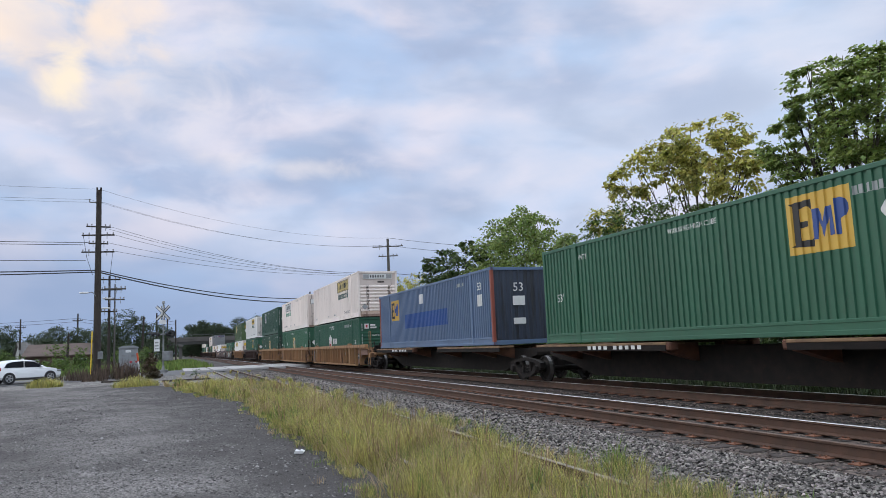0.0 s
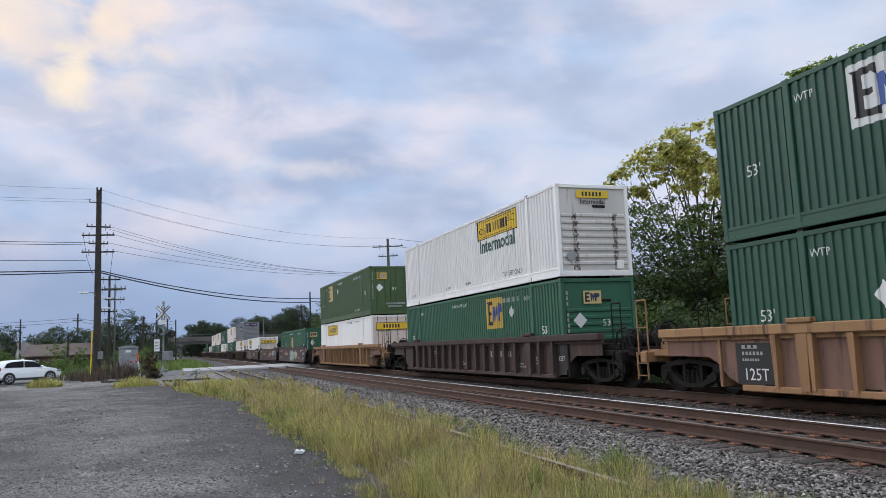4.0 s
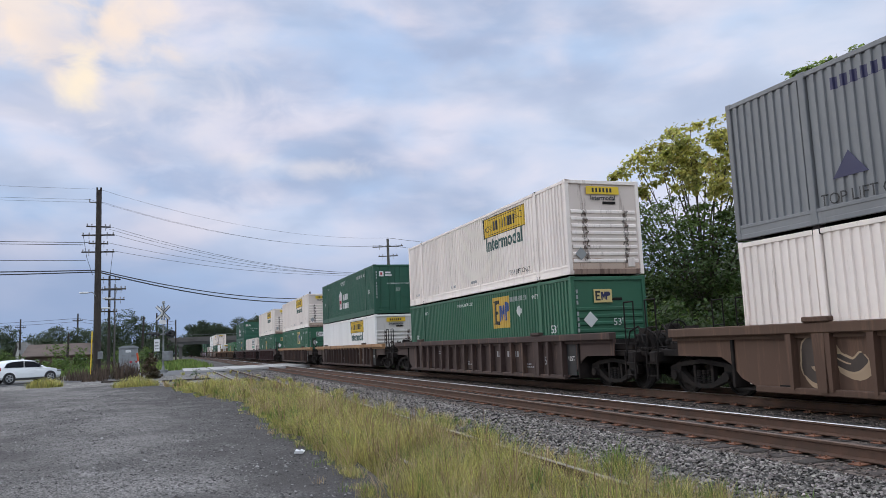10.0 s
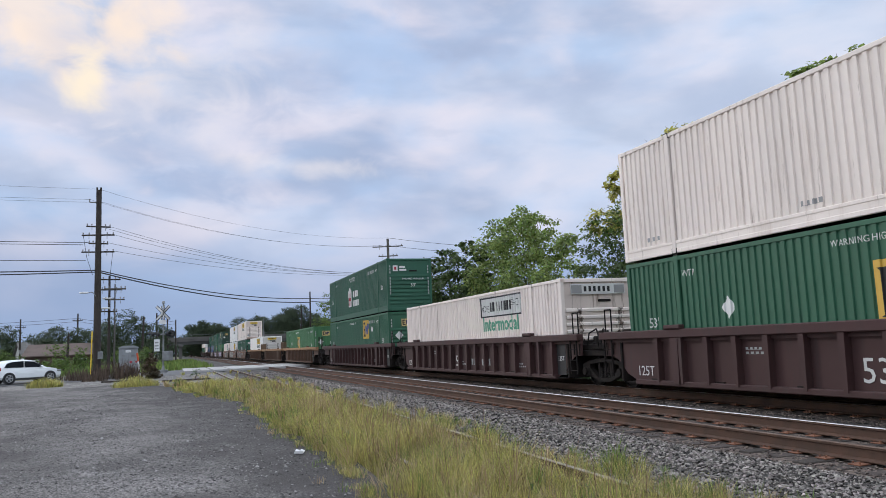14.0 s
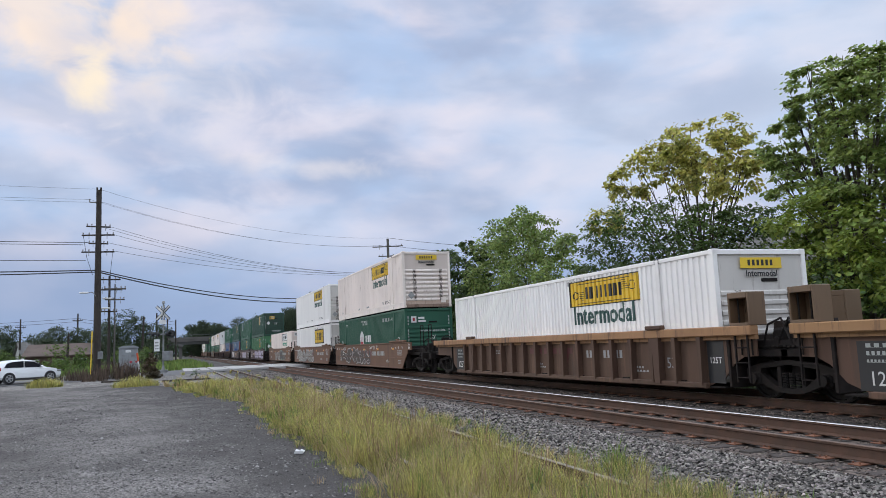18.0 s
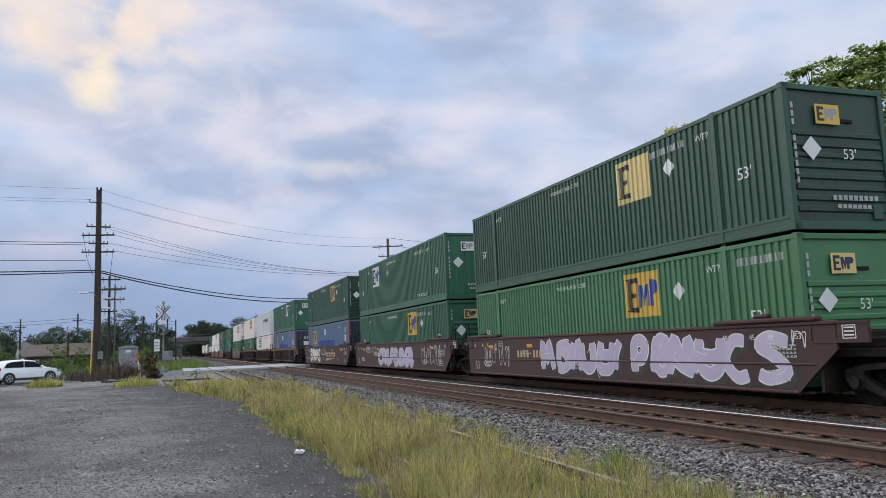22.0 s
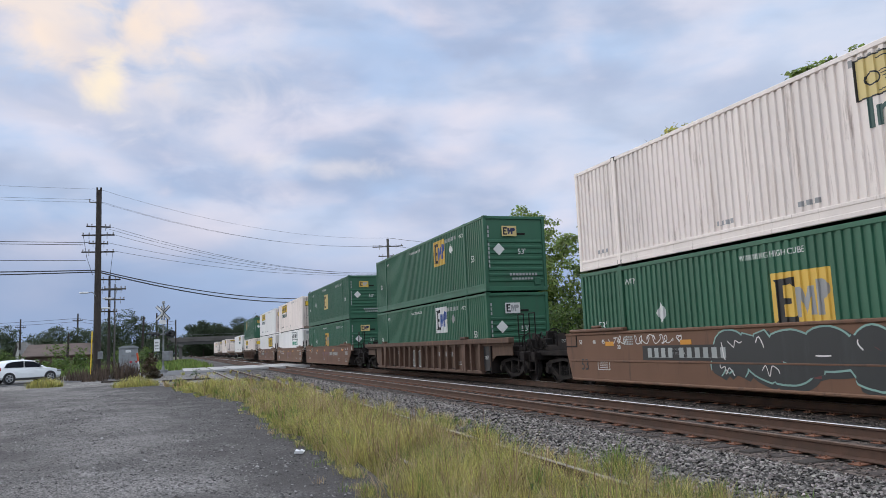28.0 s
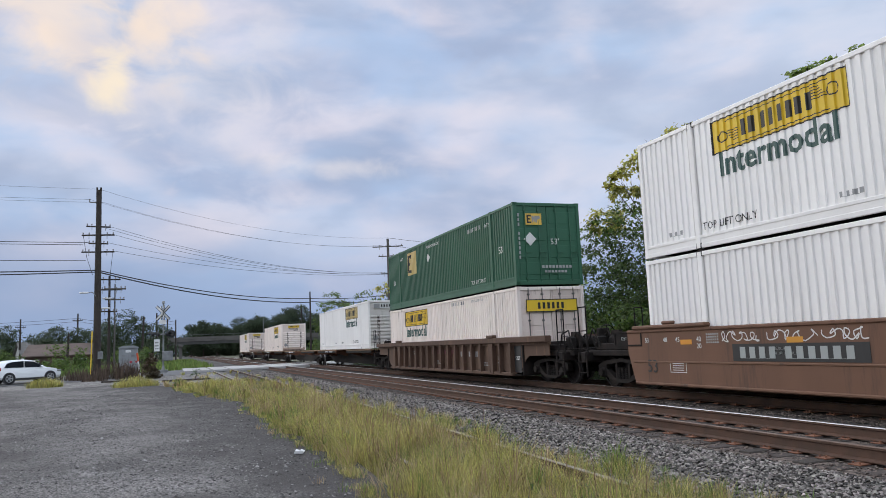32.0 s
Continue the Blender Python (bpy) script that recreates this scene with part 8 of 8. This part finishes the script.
P1 = (-6.19, 72.3)
for dz, sag in ((16.3, 0.5),):
    wire((P1[0], P1[1], dz), (-58, 62, 16.8), 0.6, 0.010)
    wire((P1[0], P1[1], dz), (25.2, 90, 14.7), 1.3, 0.010)
for x, z in ((-0.7, 15.35), (0.4, 15.1)):
    wire((P1[0] + x, P1[1], z), (-58, 62, z + 0.4), 0.6, 0.010)
    wire((P1[0] + x, P1[1], z), (25.2 + x, 90, 13.75), 1.4, 0.010)
for x, z, ze in ((0.9, 12.95, 10.3), (0.4, 12.85, 10.35), (1.3, 12.2, 10.25), (0.7, 11.5, 10.2), (1.3, 10.75, 10.2)):
    wire((P1[0] + x, P1[1], z), (25.2 + x - 0.8, 90, ze), 1.2 if z > 12 else 0.9, 0.015)
for x, z in ((-0.8, 11.5), (-1.2, 11.3), (-1.0, 9.9)):
    wire((P1[0] + x, P1[1], z), (-58, 62, z + 0.1), 0.3, 0.026)
wire((P1[0], P1[1], 9.05), (-58, 62, 8.7), 0.4, 0.05)
wire((P1[0], P1[1], 8.9), (-58, 62, 8.3), 0.5, 0.05)
wire((P1[0], P1[1], 9.05), (17.1, 100, 8.0), 0.75, 0.05)
wire((P1[0], P1[1], 8.9), (17.1, 100, 7.5), 0.8, 0.06)
wire((17.1, 100, 8.0), (25.2, 90, 7.6), 0.2, 0.04)
wire((17.1, 100, 7.6), (40, 96, 7.2), 0.3, 0.04)
for z in (14.7, 13.75):
    wire((25.2, 90, z), (58, 84, z - 1.5), 0.9, 0.022)
wire((25.2, 90, 10.3), (58, 84, 9.8), 0.9, 0.028)
for z in (9.0, 8.4):
    wire((-17.1, 160, z), (-80, 150, z), 1.0, 0.03)
    wire((-17.1, 160, z), (0.6, 170, z - 0.6), 0.8, 0.03)


# ---- crossing signal, cabinet, post ----
M["sigblack"] = surface("black_signal_paint", (0.018, 0.018, 0.02), None, 0.5, 0, 3, 30, 0.05)
M["cab"] = surface("grey_cabinet_paint", (0.27, 0.285, 0.30), (0.20, 0.21, 0.22), 0.6, 0.1, 1.5, 40, 0.08, (0.14, 0.13, 0.12), 0.3)
M["signwhite"] = surface("white_sign_sheet", (0.72, 0.72, 0.72), (0.6, 0.6, 0.6), 0.5, 0, 2, 30, 0.03)
M["orange"] = surface("orange_post_plastic", (0.62, 0.10, 0.03), (0.45, 0.08, 0.03), 0.6, 0, 3, 30, 0.05)
M["redlens"] = surface("lit_red_lens", (0.5, 0.03, 0.02), None, 0.3, 0, 3, 20, 0)
_lp = M["redlens"].node_tree.nodes["Principled BSDF"]
_lp.inputs["Emission Color"].default_value, _lp.inputs["Emission Strength"].default_value = (1.0, 0.10, 0.05, 1), 0.8


M["darklens"] = surface("unlit_red_lens", (0.16, 0.13, 0.13), None, 0.2, 0, 3, 20, 0)


def signal(x, y, head, label, boxed=True):
    root = tagged(new("crossing_signal"), label, "crossing signal", "signals at the crossing")
    root.matrix_world = pose(x, y, 0, 0, 0, head)
    part("mast", Geo().tube((0, 0, -0.2), (0, 0, 5.75), 0.075, n=10).mesh("mast", M["galv"]), root)
    part("base", Geo().box(-0.3, 0.3, -0.3, 0.3, -0.25, 0.2, 0.04).tube((0, 0, 0.2), (0, 0, 0.5), 0.16, 0.1, 10).mesh("base", M["galv"]), root)
    for a in (45, -45):
        for turn, back in ((0, 0.0), (-50, 0.05)):
            cb = part("crossbuck", mesh_of("crossbuck_back", lambda g: g.box(-0.80, 0.80, -0.10, -0.07, -0.12, 0.12), M["sigblack"]), root, m=pose(0, back, 4.95, 0, 0, turn) @ pose(0, 0, 0, 0, a, 0))
            part("crossbuck_face", mesh_of("crossbuck_face", lambda g: g.box(-0.79, 0.79, -0.13, -0.10, -0.065, 0.065), M["signwhite"]), cb)
    part("bell", Geo().tube((0, 0, 5.75), (0, 0, 5.95), 0.16, 0.1, 10).mesh("bell", M["galv"]), root)
    part("track_plate", Geo().box(-0.3, 0.3, -0.14, -0.11, 4.0, 4.35).mesh("track_plate", M["signwhite"]), root)
    part("light_bar", Geo().tube((-0.95, -0.1, 3.15), (0.95, -0.1, 3.15), 0.05, n=8).mesh("light_bar", M["galv"]), root)
    for x_, turn, lit in ((-0.95, -70, True), (-0.45, -70, False), (0.78, 0, False), (0.45, 110, False)):
        hd = part("light_head", mesh_of("light_disc", lambda g: (g.tube((0, 0, 0), (0, 0.02, 0), 0.33, n=18), g.tube((0, 0.02, 0), (0, 0.2, 0), 0.16, 0.10, 12)), M["sigblack"]), root, m=pose(x_, -0.12, 3.15, 0, 0, turn))
        part("hood", mesh_of("light_hood", lambda g: [g.tube((0.15 * math.cos(radians(a)), 0, 0.15 * math.sin(radians(a))), (0.17 * math.cos(radians(a)), -0.32, 0.17 * math.sin(radians(a))), 0.035, n=5) for a in range(10, 171, 12)], M["sigblack"]), hd)
        part("lens", mesh_of(("light_lens", lit), lambda g: g.tube((0, -0.015, 0), (0, 0, 0), 0.13, n=14), M["redlens"] if lit else M["darklens"]), hd)
    part("notice", Geo().box(-0.75, -0.28, -0.13, -0.10, 1.75, 2.75).mesh("notice", M["signwhite"]), root)
    part("notice_bars", Geo().box(-0.68, -0.36, -0.134, -0.13, 2.42, 2.55).box(-0.68, -0.36, -0.134, -0.13, 2.16, 2.28).box(-0.68, -0.36, -0.134, -0.13, 1.92, 2.02).mesh("notice_bars", M["greymark"]), root)
    if boxed:
        part("gate_box", Geo().box(0.05, 0.75, -0.35, 0.25, 0.95, 1.75, 0.05).mesh("gate_box", M["galv"]), root)


signal(-0.74, 68.2, -25, "crossing signal mast with crossbuck and round lights")
cab = tagged(new("signal_cabinet"), "grey steel signal cabinet standing by the crossing", "cabinet")
cab.matrix_world = pose(-3.58, 70.6, -0.1, 0, 0, 3)
part("body", Geo().box(-0.76, 0.76, -0.5, 0.5, 0.1, 2.22, 0.03).mesh("body", M["cab"]), cab)
part("roof", Geo().prism([(-0.82, 2.22), (0.82, 2.22), (0.82, 2.28), (0.45, 2.44), (-0.45, 2.44), (-0.82, 2.28)], 1, -0.58, 0.58).mesh("roof", M["cab"]), cab)
part("plate", Geo().box(-0.22, 0.22, -0.55, -0.53, 1.86, 2.06, 0.01).mesh("plate", M["signwhite"]), cab, "pale maker's plate")
for s in (-1, 1):
    part("door", Geo().box(s * 0.37 - 0.35, s * 0.37 + 0.35, -0.53, -0.5, 0.25, 2.15, 0.015).mesh("door", M["cab"]), cab)
    part("handle", Geo().box(s * 0.10 - 0.02, s * 0.10 + 0.02, -0.57, -0.53, 1.05, 1.3, 0.008).mesh("handle", M["galv"]), cab)
    part("vent", Geo().box(s * 0.37 - 0.15, s * 0.37 + 0.15, -0.55, -0.53, 1.5, 1.66, 0.01).mesh("vent", M["galv"]), cab)
part("marker", Geo().tube((0.2, -0.56, 1.05), (0.2, -0.53, 1.05), 0.11, n=10).mesh("marker", M["red"]), cab, "small red disc")
part("marker", Geo().tube((0.62, -0.56, 1.05), (0.62, -0.53, 1.05), 0.08, n=10).mesh("marker", M["red"]), cab, "small red disc")
part("plinth", Geo().box(-0.85, 0.85, -0.6, 0.6, -0.15, 0.1, 0.03).mesh("plinth", M["concrete"]), cab)
mk = tagged(new("marker_post"), "leaning white marker post with an orange top", "marker post")
mk.matrix_world = pose(-2.20, 59.2, -0.1, 0, -7, 0)
part("stake", Geo().box(-0.055, 0.055, -0.03, 0.03, 0, 1.15, 0.01).mesh("stake", M["signwhite"]), mk)
part("top", Geo().box(-0.065, 0.065, -0.045, 0.045, 1.15, 1.78, 0.02).mesh("top", M["orange"]), mk)
kerb = tagged(new("kerb"), "low grey timber and concrete kerb at the end of the lot", "kerb", "", "structure")
for x0, x1, y, rz in ((-4.3, -2.4, 53.5, 2), (-0.6, 2.2, 49.0, -3)):
    part("kerb_beam", Geo().box(x0, x1, -0.12, 0.12, -0.25, -0.06, 0.03).mesh("kerb_beam", M["pole"]), kerb, m=pose(0, y, 0, 0, 0, rz))

# litter: a crushed white carton on the lot, a broken pale board in the grass
litter = tagged(new("carton", Geo().prism([(-0.07, 0), (0.06, 0), (0.075, 0.03), (0.03, 0.05), (-0.01, 0.035), (-0.055, 0.045)], 1, -0.045, 0.045).mesh("carton", M["signwhite"])), "crushed white carton lying on the gravel", "litter")
litter.matrix_world = pose(1.80, 11.75, -0.085, 4, 3, -25)
board = tagged(new("board", Geo().box(-0.30, 0.30, -0.05, 0.05, -0.02, 0.03, 0.01).mesh("board", M["greypole"])), "weathered grey board lying beside the siding rail", "board")
board.matrix_world = pose(4.50, 9.6, -0.06, 3, -6, 70)
paper = tagged(new("paper_scrap", Geo().prism([(-0.11, 0.0), (0.10, 0.006), (0.07, 0.014), (-0.08, 0.012)], 1, -0.02, 0.02).mesh("paper_scrap", M["greypole"])), "torn grey paper scrap lying on the gravel", "litter")
paper.matrix_world = pose(1.85, 10.1, -0.09, 0, 0, 10)


# ---- the white car on the road ----
M["carwhite"] = surface("glossy_white_car_paint", (0.80, 0.82, 0.84), (0.74, 0.76, 0.78), 0.25, 0, 0.6, 60, 0.0)
M["carglass"] = surface("dark_tinted_glass", (0.02, 0.024, 0.03), None, 0.08, 0, 1, 20, 0)
M["tyre"] = surface("black_tyre_rubber", (0.022, 0.022, 0.024), None, 0.85, 0, 6, 60, 0.1)
M["alloy"] = surface("alloy_rim", (0.45, 0.46, 0.48), None, 0.35, 0.9, 4, 40, 0.05)
M["tail"] = surface("red_tail_lens", (0.45, 0.02, 0.02), None, 0.25, 0, 3, 20, 0)
M["trimblack"] = surface("black_plastic_trim", (0.03, 0.03, 0.032), None, 0.7, 0, 4, 50, 0.05)


def car():
    root = tagged(new("car"), "white hatchback crossover car waiting on the road", "car")
    root.matrix_world = pose(-9.54, 58.66, -0.03, 0, 0, 33)
    # stations along the car: x, bottom, waist, roof, half width at waist, half width at roof
    st = [(-2.12, 0.42, 0.86, 0.90, 0.62, 0.50), (-2.05, 0.30, 0.98, 1.08, 0.80, 0.60), (-1.75, 0.26, 1.02, 1.40, 0.88, 0.64), (-1.1, 0.24, 1.00, 1.53, 0.90, 0.66), (-0.3, 0.22, 0.97, 1.56, 0.90, 0.67),
          (0.35, 0.22, 0.95, 1.46, 0.90, 0.66), (0.95, 0.22, 0.95, 1.10, 0.90, 0.74), (1.15, 0.22, 0.94, 0.985, 0.90, 0.80), (1.75, 0.24, 0.86, 0.90, 0.87, 0.74), (2.10, 0.30, 0.72, 0.76, 0.78, 0.62), (2.22, 0.42, 0.60, 0.64, 0.60, 0.46)]
    g = Geo()
    ring = []
    for x, b, w, r, hw, hr in st:
        pts = [(hw * 0.86, b), (hw, b + 0.14), (hw * 1.0, (b + w) / 2), (hw * 0.98, w), (hr, r - 0.05 if r - w > 0.12 else r - 0.01), (hr * 0.75, r)]
        ring.append([(x, y, z) for y, z in pts] + [(x, -y, z) for y, z in pts[::-1]])
    n = 12
    for q in ring:
        g.v += q
    for i in range(len(ring) - 1):
        for k in range(n):
            g.f.append((i * n + k, i * n + (k + 1) % n, (i + 1) * n + (k + 1) % n, (i + 1) * n + k))
            g.m.append(0)
    g.f += [tuple(range(n)), tuple(range((len(ring) - 1) * n, len(ring) * n))]
    g.m += [0, 0]
    shell = g.mesh("body", M["carwhite"], smooth=True)
    shell.set_sharp_from_angle(angle=radians(38))
    part("body", shell, root)
    for s in (-1, 1):
        part("side_window", Geo().prism([(-1.62, 1.06), (-1.45, 1.34), (-1.0, 1.44), (-0.42, 1.45), (-0.42, 1.03)], 1, s * 0.80, s * 0.885).mesh("side_window", M["carglass"]), root)
        part("side_window", Geo().prism([(-0.34, 1.03), (-0.34, 1.45), (0.22, 1.40), (0.82, 1.10), (0.84, 1.02)], 1, s * 0.80, s * 0.885).mesh("side_window", M["carglass"]), root)
        part("mirror", Geo().box(0.66, 0.82, s * 0.90, s * 1.06, 1.0, 1.14, 0.04).mesh("mirror", M["carwhite"]), root)
        part("sill", Geo().box(-1.0, 1.0, s * 0.86, s * 0.915, 0.2, 0.34, 0.02).mesh("sill", M["trimblack"]), root)
        part("tail_light", Geo().box(-2.08, -1.82, s * 0.70, s * 0.895, 0.86, 1.06, 0.03).mesh("tail_light", M["tail"]), root, "red tail light")
        part("headlight", Geo().box(1.80, 2.10, s * 0.66, s * 0.86, 0.66, 0.80, 0.03).mesh("headlight", M["galv"]), root, "clear headlight")
        part("door_handle", Geo().box(-0.30, -0.12, s * 0.905, s * 0.925, 0.86, 0.90, 0.008).mesh("door_handle", M["carwhite"]), root)
        for x in (-1.32, 1.34):
            part("wheel_arch", Geo().tube((x, s * 0.80, 0.34), (x, s * 0.908, 0.34), 0.40, n=20).mesh("wheel_arch", M["trimblack"]), root)
            w = part("wheel", Geo().tube((0, s * -0.12, 0), (0, s * 0.10, 0), 0.335, n=24).tube((0, s * 0.10, 0), (0, s * 0.115, 0), 0.335, 0.30, n=24).mesh("wheel", M["tyre"]), root, m=pose(x, s * 0.82, 0.335))
            rim = Geo().tube((0, s * 0.10, 0), (0, s * 0.125, 0), 0.06, n=10)
            for a in range(0, 360, 72):
                rim.tube((0, s * 0.12, 0), (0.22 * math.cos(radians(a)), s * 0.118, 0.22 * math.sin(radians(a))), 0.04, 0.03, 6)
            for a in range(0, 360, 15):
                rim.tube((0.22 * math.cos(radians(a)), s * 0.117, 0.22 * math.sin(radians(a))), (0.22 * math.cos(radians(a + 15)), s * 0.117, 0.22 * math.sin(radians(a + 15))), 0.022, n=5)
            part("rim", rim.mesh("rim", M["alloy"]), w)
    part("windscreen", Geo().add([(0.44, -0.62, 1.43), (0.44, 0.62, 1.43), (0.97, 0.72, 1.09), (0.97, -0.72, 1.09), (0.42, -0.62, 1.41), (0.42, 0.62, 1.41), (0.95, 0.72, 1.07), (0.95, -0.72, 1.07)],
         [(0, 1, 2, 3), (7, 6, 5, 4), (0, 4, 5, 1), (1, 5, 6, 2), (2, 6, 7, 3), (3, 7, 4, 0)]).mesh("windscreen", M["carglass"]), root)


car()

# ---- the road bridge beyond, and buildings ----
M["brconc"] = surface("stained_bridge_concrete", (0.13, 0.12, 0.115), (0.09, 0.085, 0.08), 0.9, 0, 0.3, 8, 0.3, (0.10, 0.095, 0.09), 0.5)
M["brsteel"] = surface("dark_bridge_girder", (0.085, 0.085, 0.085), (0.06, 0.058, 0.056), 0.8, 0.2, 0.4, 8, 0.2, RUST, 0.3)
br = tagged(new("road_bridge"), "long grey concrete road bridge over the tracks", "bridge")
br.location = (0, 262, 0)
part("deck", Geo().box(-9, 130, -5, 5, 5.2, 5.9, 0.05).mesh("deck", M["brconc"]), br)
for k in range(4):
    part("girder", mesh_of("girder", lambda g: (g.box(-9.0, 130, -0.2, 0.2, 4.4, 5.2), g.box(-9.0, 130, -0.4, 0.4, 4.3, 4.45)), M["brsteel"]), br, m=pose(0, -4.5 + k * 3.0, 0))
for x in (2.4, 27.0, 52.0, 78.0):
    part("pier", mesh_of("pier", lambda g: (g.box(-0.5, 0.5, -4, -2.6, -0.5, 4.0, 0.05), g.box(-0.5, 0.5, 2.6, 4, -0.5, 4.0, 0.05), g.box(-0.6, 0.6, -5, 5, 3.6, 4.35, 0.05)), M["brconc"]), br, m=pose(x, 0, 0))
part("parapet", Geo().box(-9, 130, -5.1, -4.85, 5.9, 6.6, 0.03).mesh("parapet", M["brconc"]), br)
part("fence", Geo().box(-9, 130, -5.0, -4.96, 7.3, 7.36).mesh("fence", M["galv"]), br)
for k in range(40):
    part("fence_post", mesh_of("fence_post", lambda g: g.box(-0.05, 0.05, -5.02, -4.95, 6.6, 7.36), M["galv"]), br, m=pose(-1 + k * 3.3, 0, 0))
M["roofbrown"] = surface("brown_roof_shingle", (0.125, 0.092, 0.078), (0.095, 0.07, 0.06), 0.95, 0, 0.8, 10, 0.3)
M["wallbrick"] = surface("red_brown_wall", (0.085, 0.052, 0.042), (0.065, 0.045, 0.036), 0.9, 0, 0.8, 10, 0.3)
M["siding"] = surface("white_house_siding", (0.62, 0.62, 0.60), (0.5, 0.5, 0.48), 0.8, 0, 1, 20, 0.1)
M["roofgrey"] = surface("grey_roof_shingle", (0.16, 0.155, 0.15), (0.11, 0.105, 0.1), 0.95, 0, 1.5, 20, 0.4)


def house(label, x, y, w, d, eave, ridge, roof, wall, head=0):
    root = tagged(new("house"), label, "house")
    root.matrix_world = pose(x, y, -0.3, 0, 0, head)
    part("wall", Geo().prism([(-w / 2, 0), (w / 2, 0), (w / 2, eave), (-w / 2, eave)], 1, -d / 2, d / 2).mesh("wall", wall), root)
    for s in (-1, 1):
        part("roof", Geo().prism([(s * (d / 2 + 0.4), eave - 0.1), (0, ridge), (0, ridge + 0.15), (s * (d / 2 + 0.4), eave + 0.05)], 0, -w / 2 - 0.4, w / 2 + 0.4).mesh("roof", roof), root)
        part("gable", Geo().prism([(-d / 2, eave), (d / 2, eave), (0, ridge)], 0, s * w / 2, s * (w / 2 - 0.1)).mesh("gable", wall), root)
    for k in range(3):
        xx = -w / 2 + w * (k + 0.5) / 3
        win = part("window", Geo().box(xx - 0.45, xx + 0.45, -d / 2 - 0.05, -d / 2, eave * 0.35, eave * 0.75, 0.02).mesh("window", M["signwhite"]), root)
        part("pane", Geo().box(xx - 0.38, xx + 0.38, -d / 2 - 0.07, -d / 2 - 0.05, eave * 0.38, eave * 0.72).mesh("pane", M["carglass"]), win)
    return root


house("low house with a brown roof across the road", -16.8, 141, 10.5, 8, 2.3, 4.1, M["roofbrown"], M["wallbrick"], -5)
house("small house with a grey roof among the trees", -24.5, 163, 6, 6, 2.8, 5.0, M["roofgrey"], M["siding"], 20)
house("white-sided house with a grey roof behind the trees", 33.0, 30.0, 14, 9, 3.6, 7.2, M["roofgrey"], M["siding"], 90)


# ---- what moves ----
def run(t):
    return 22.354 * t - 0.00103 * t * t


def motions():
    for thing, x, y0, z in MOVERS:
        walk(thing, [(t, pose(x, y0 - run(t), z)) for t in (0, 8, 16, 24, 32)])
    for thing, rows in OTHER_MOVERS:
        walk(thing, rows)


ties()
ballast_stones()
motions()
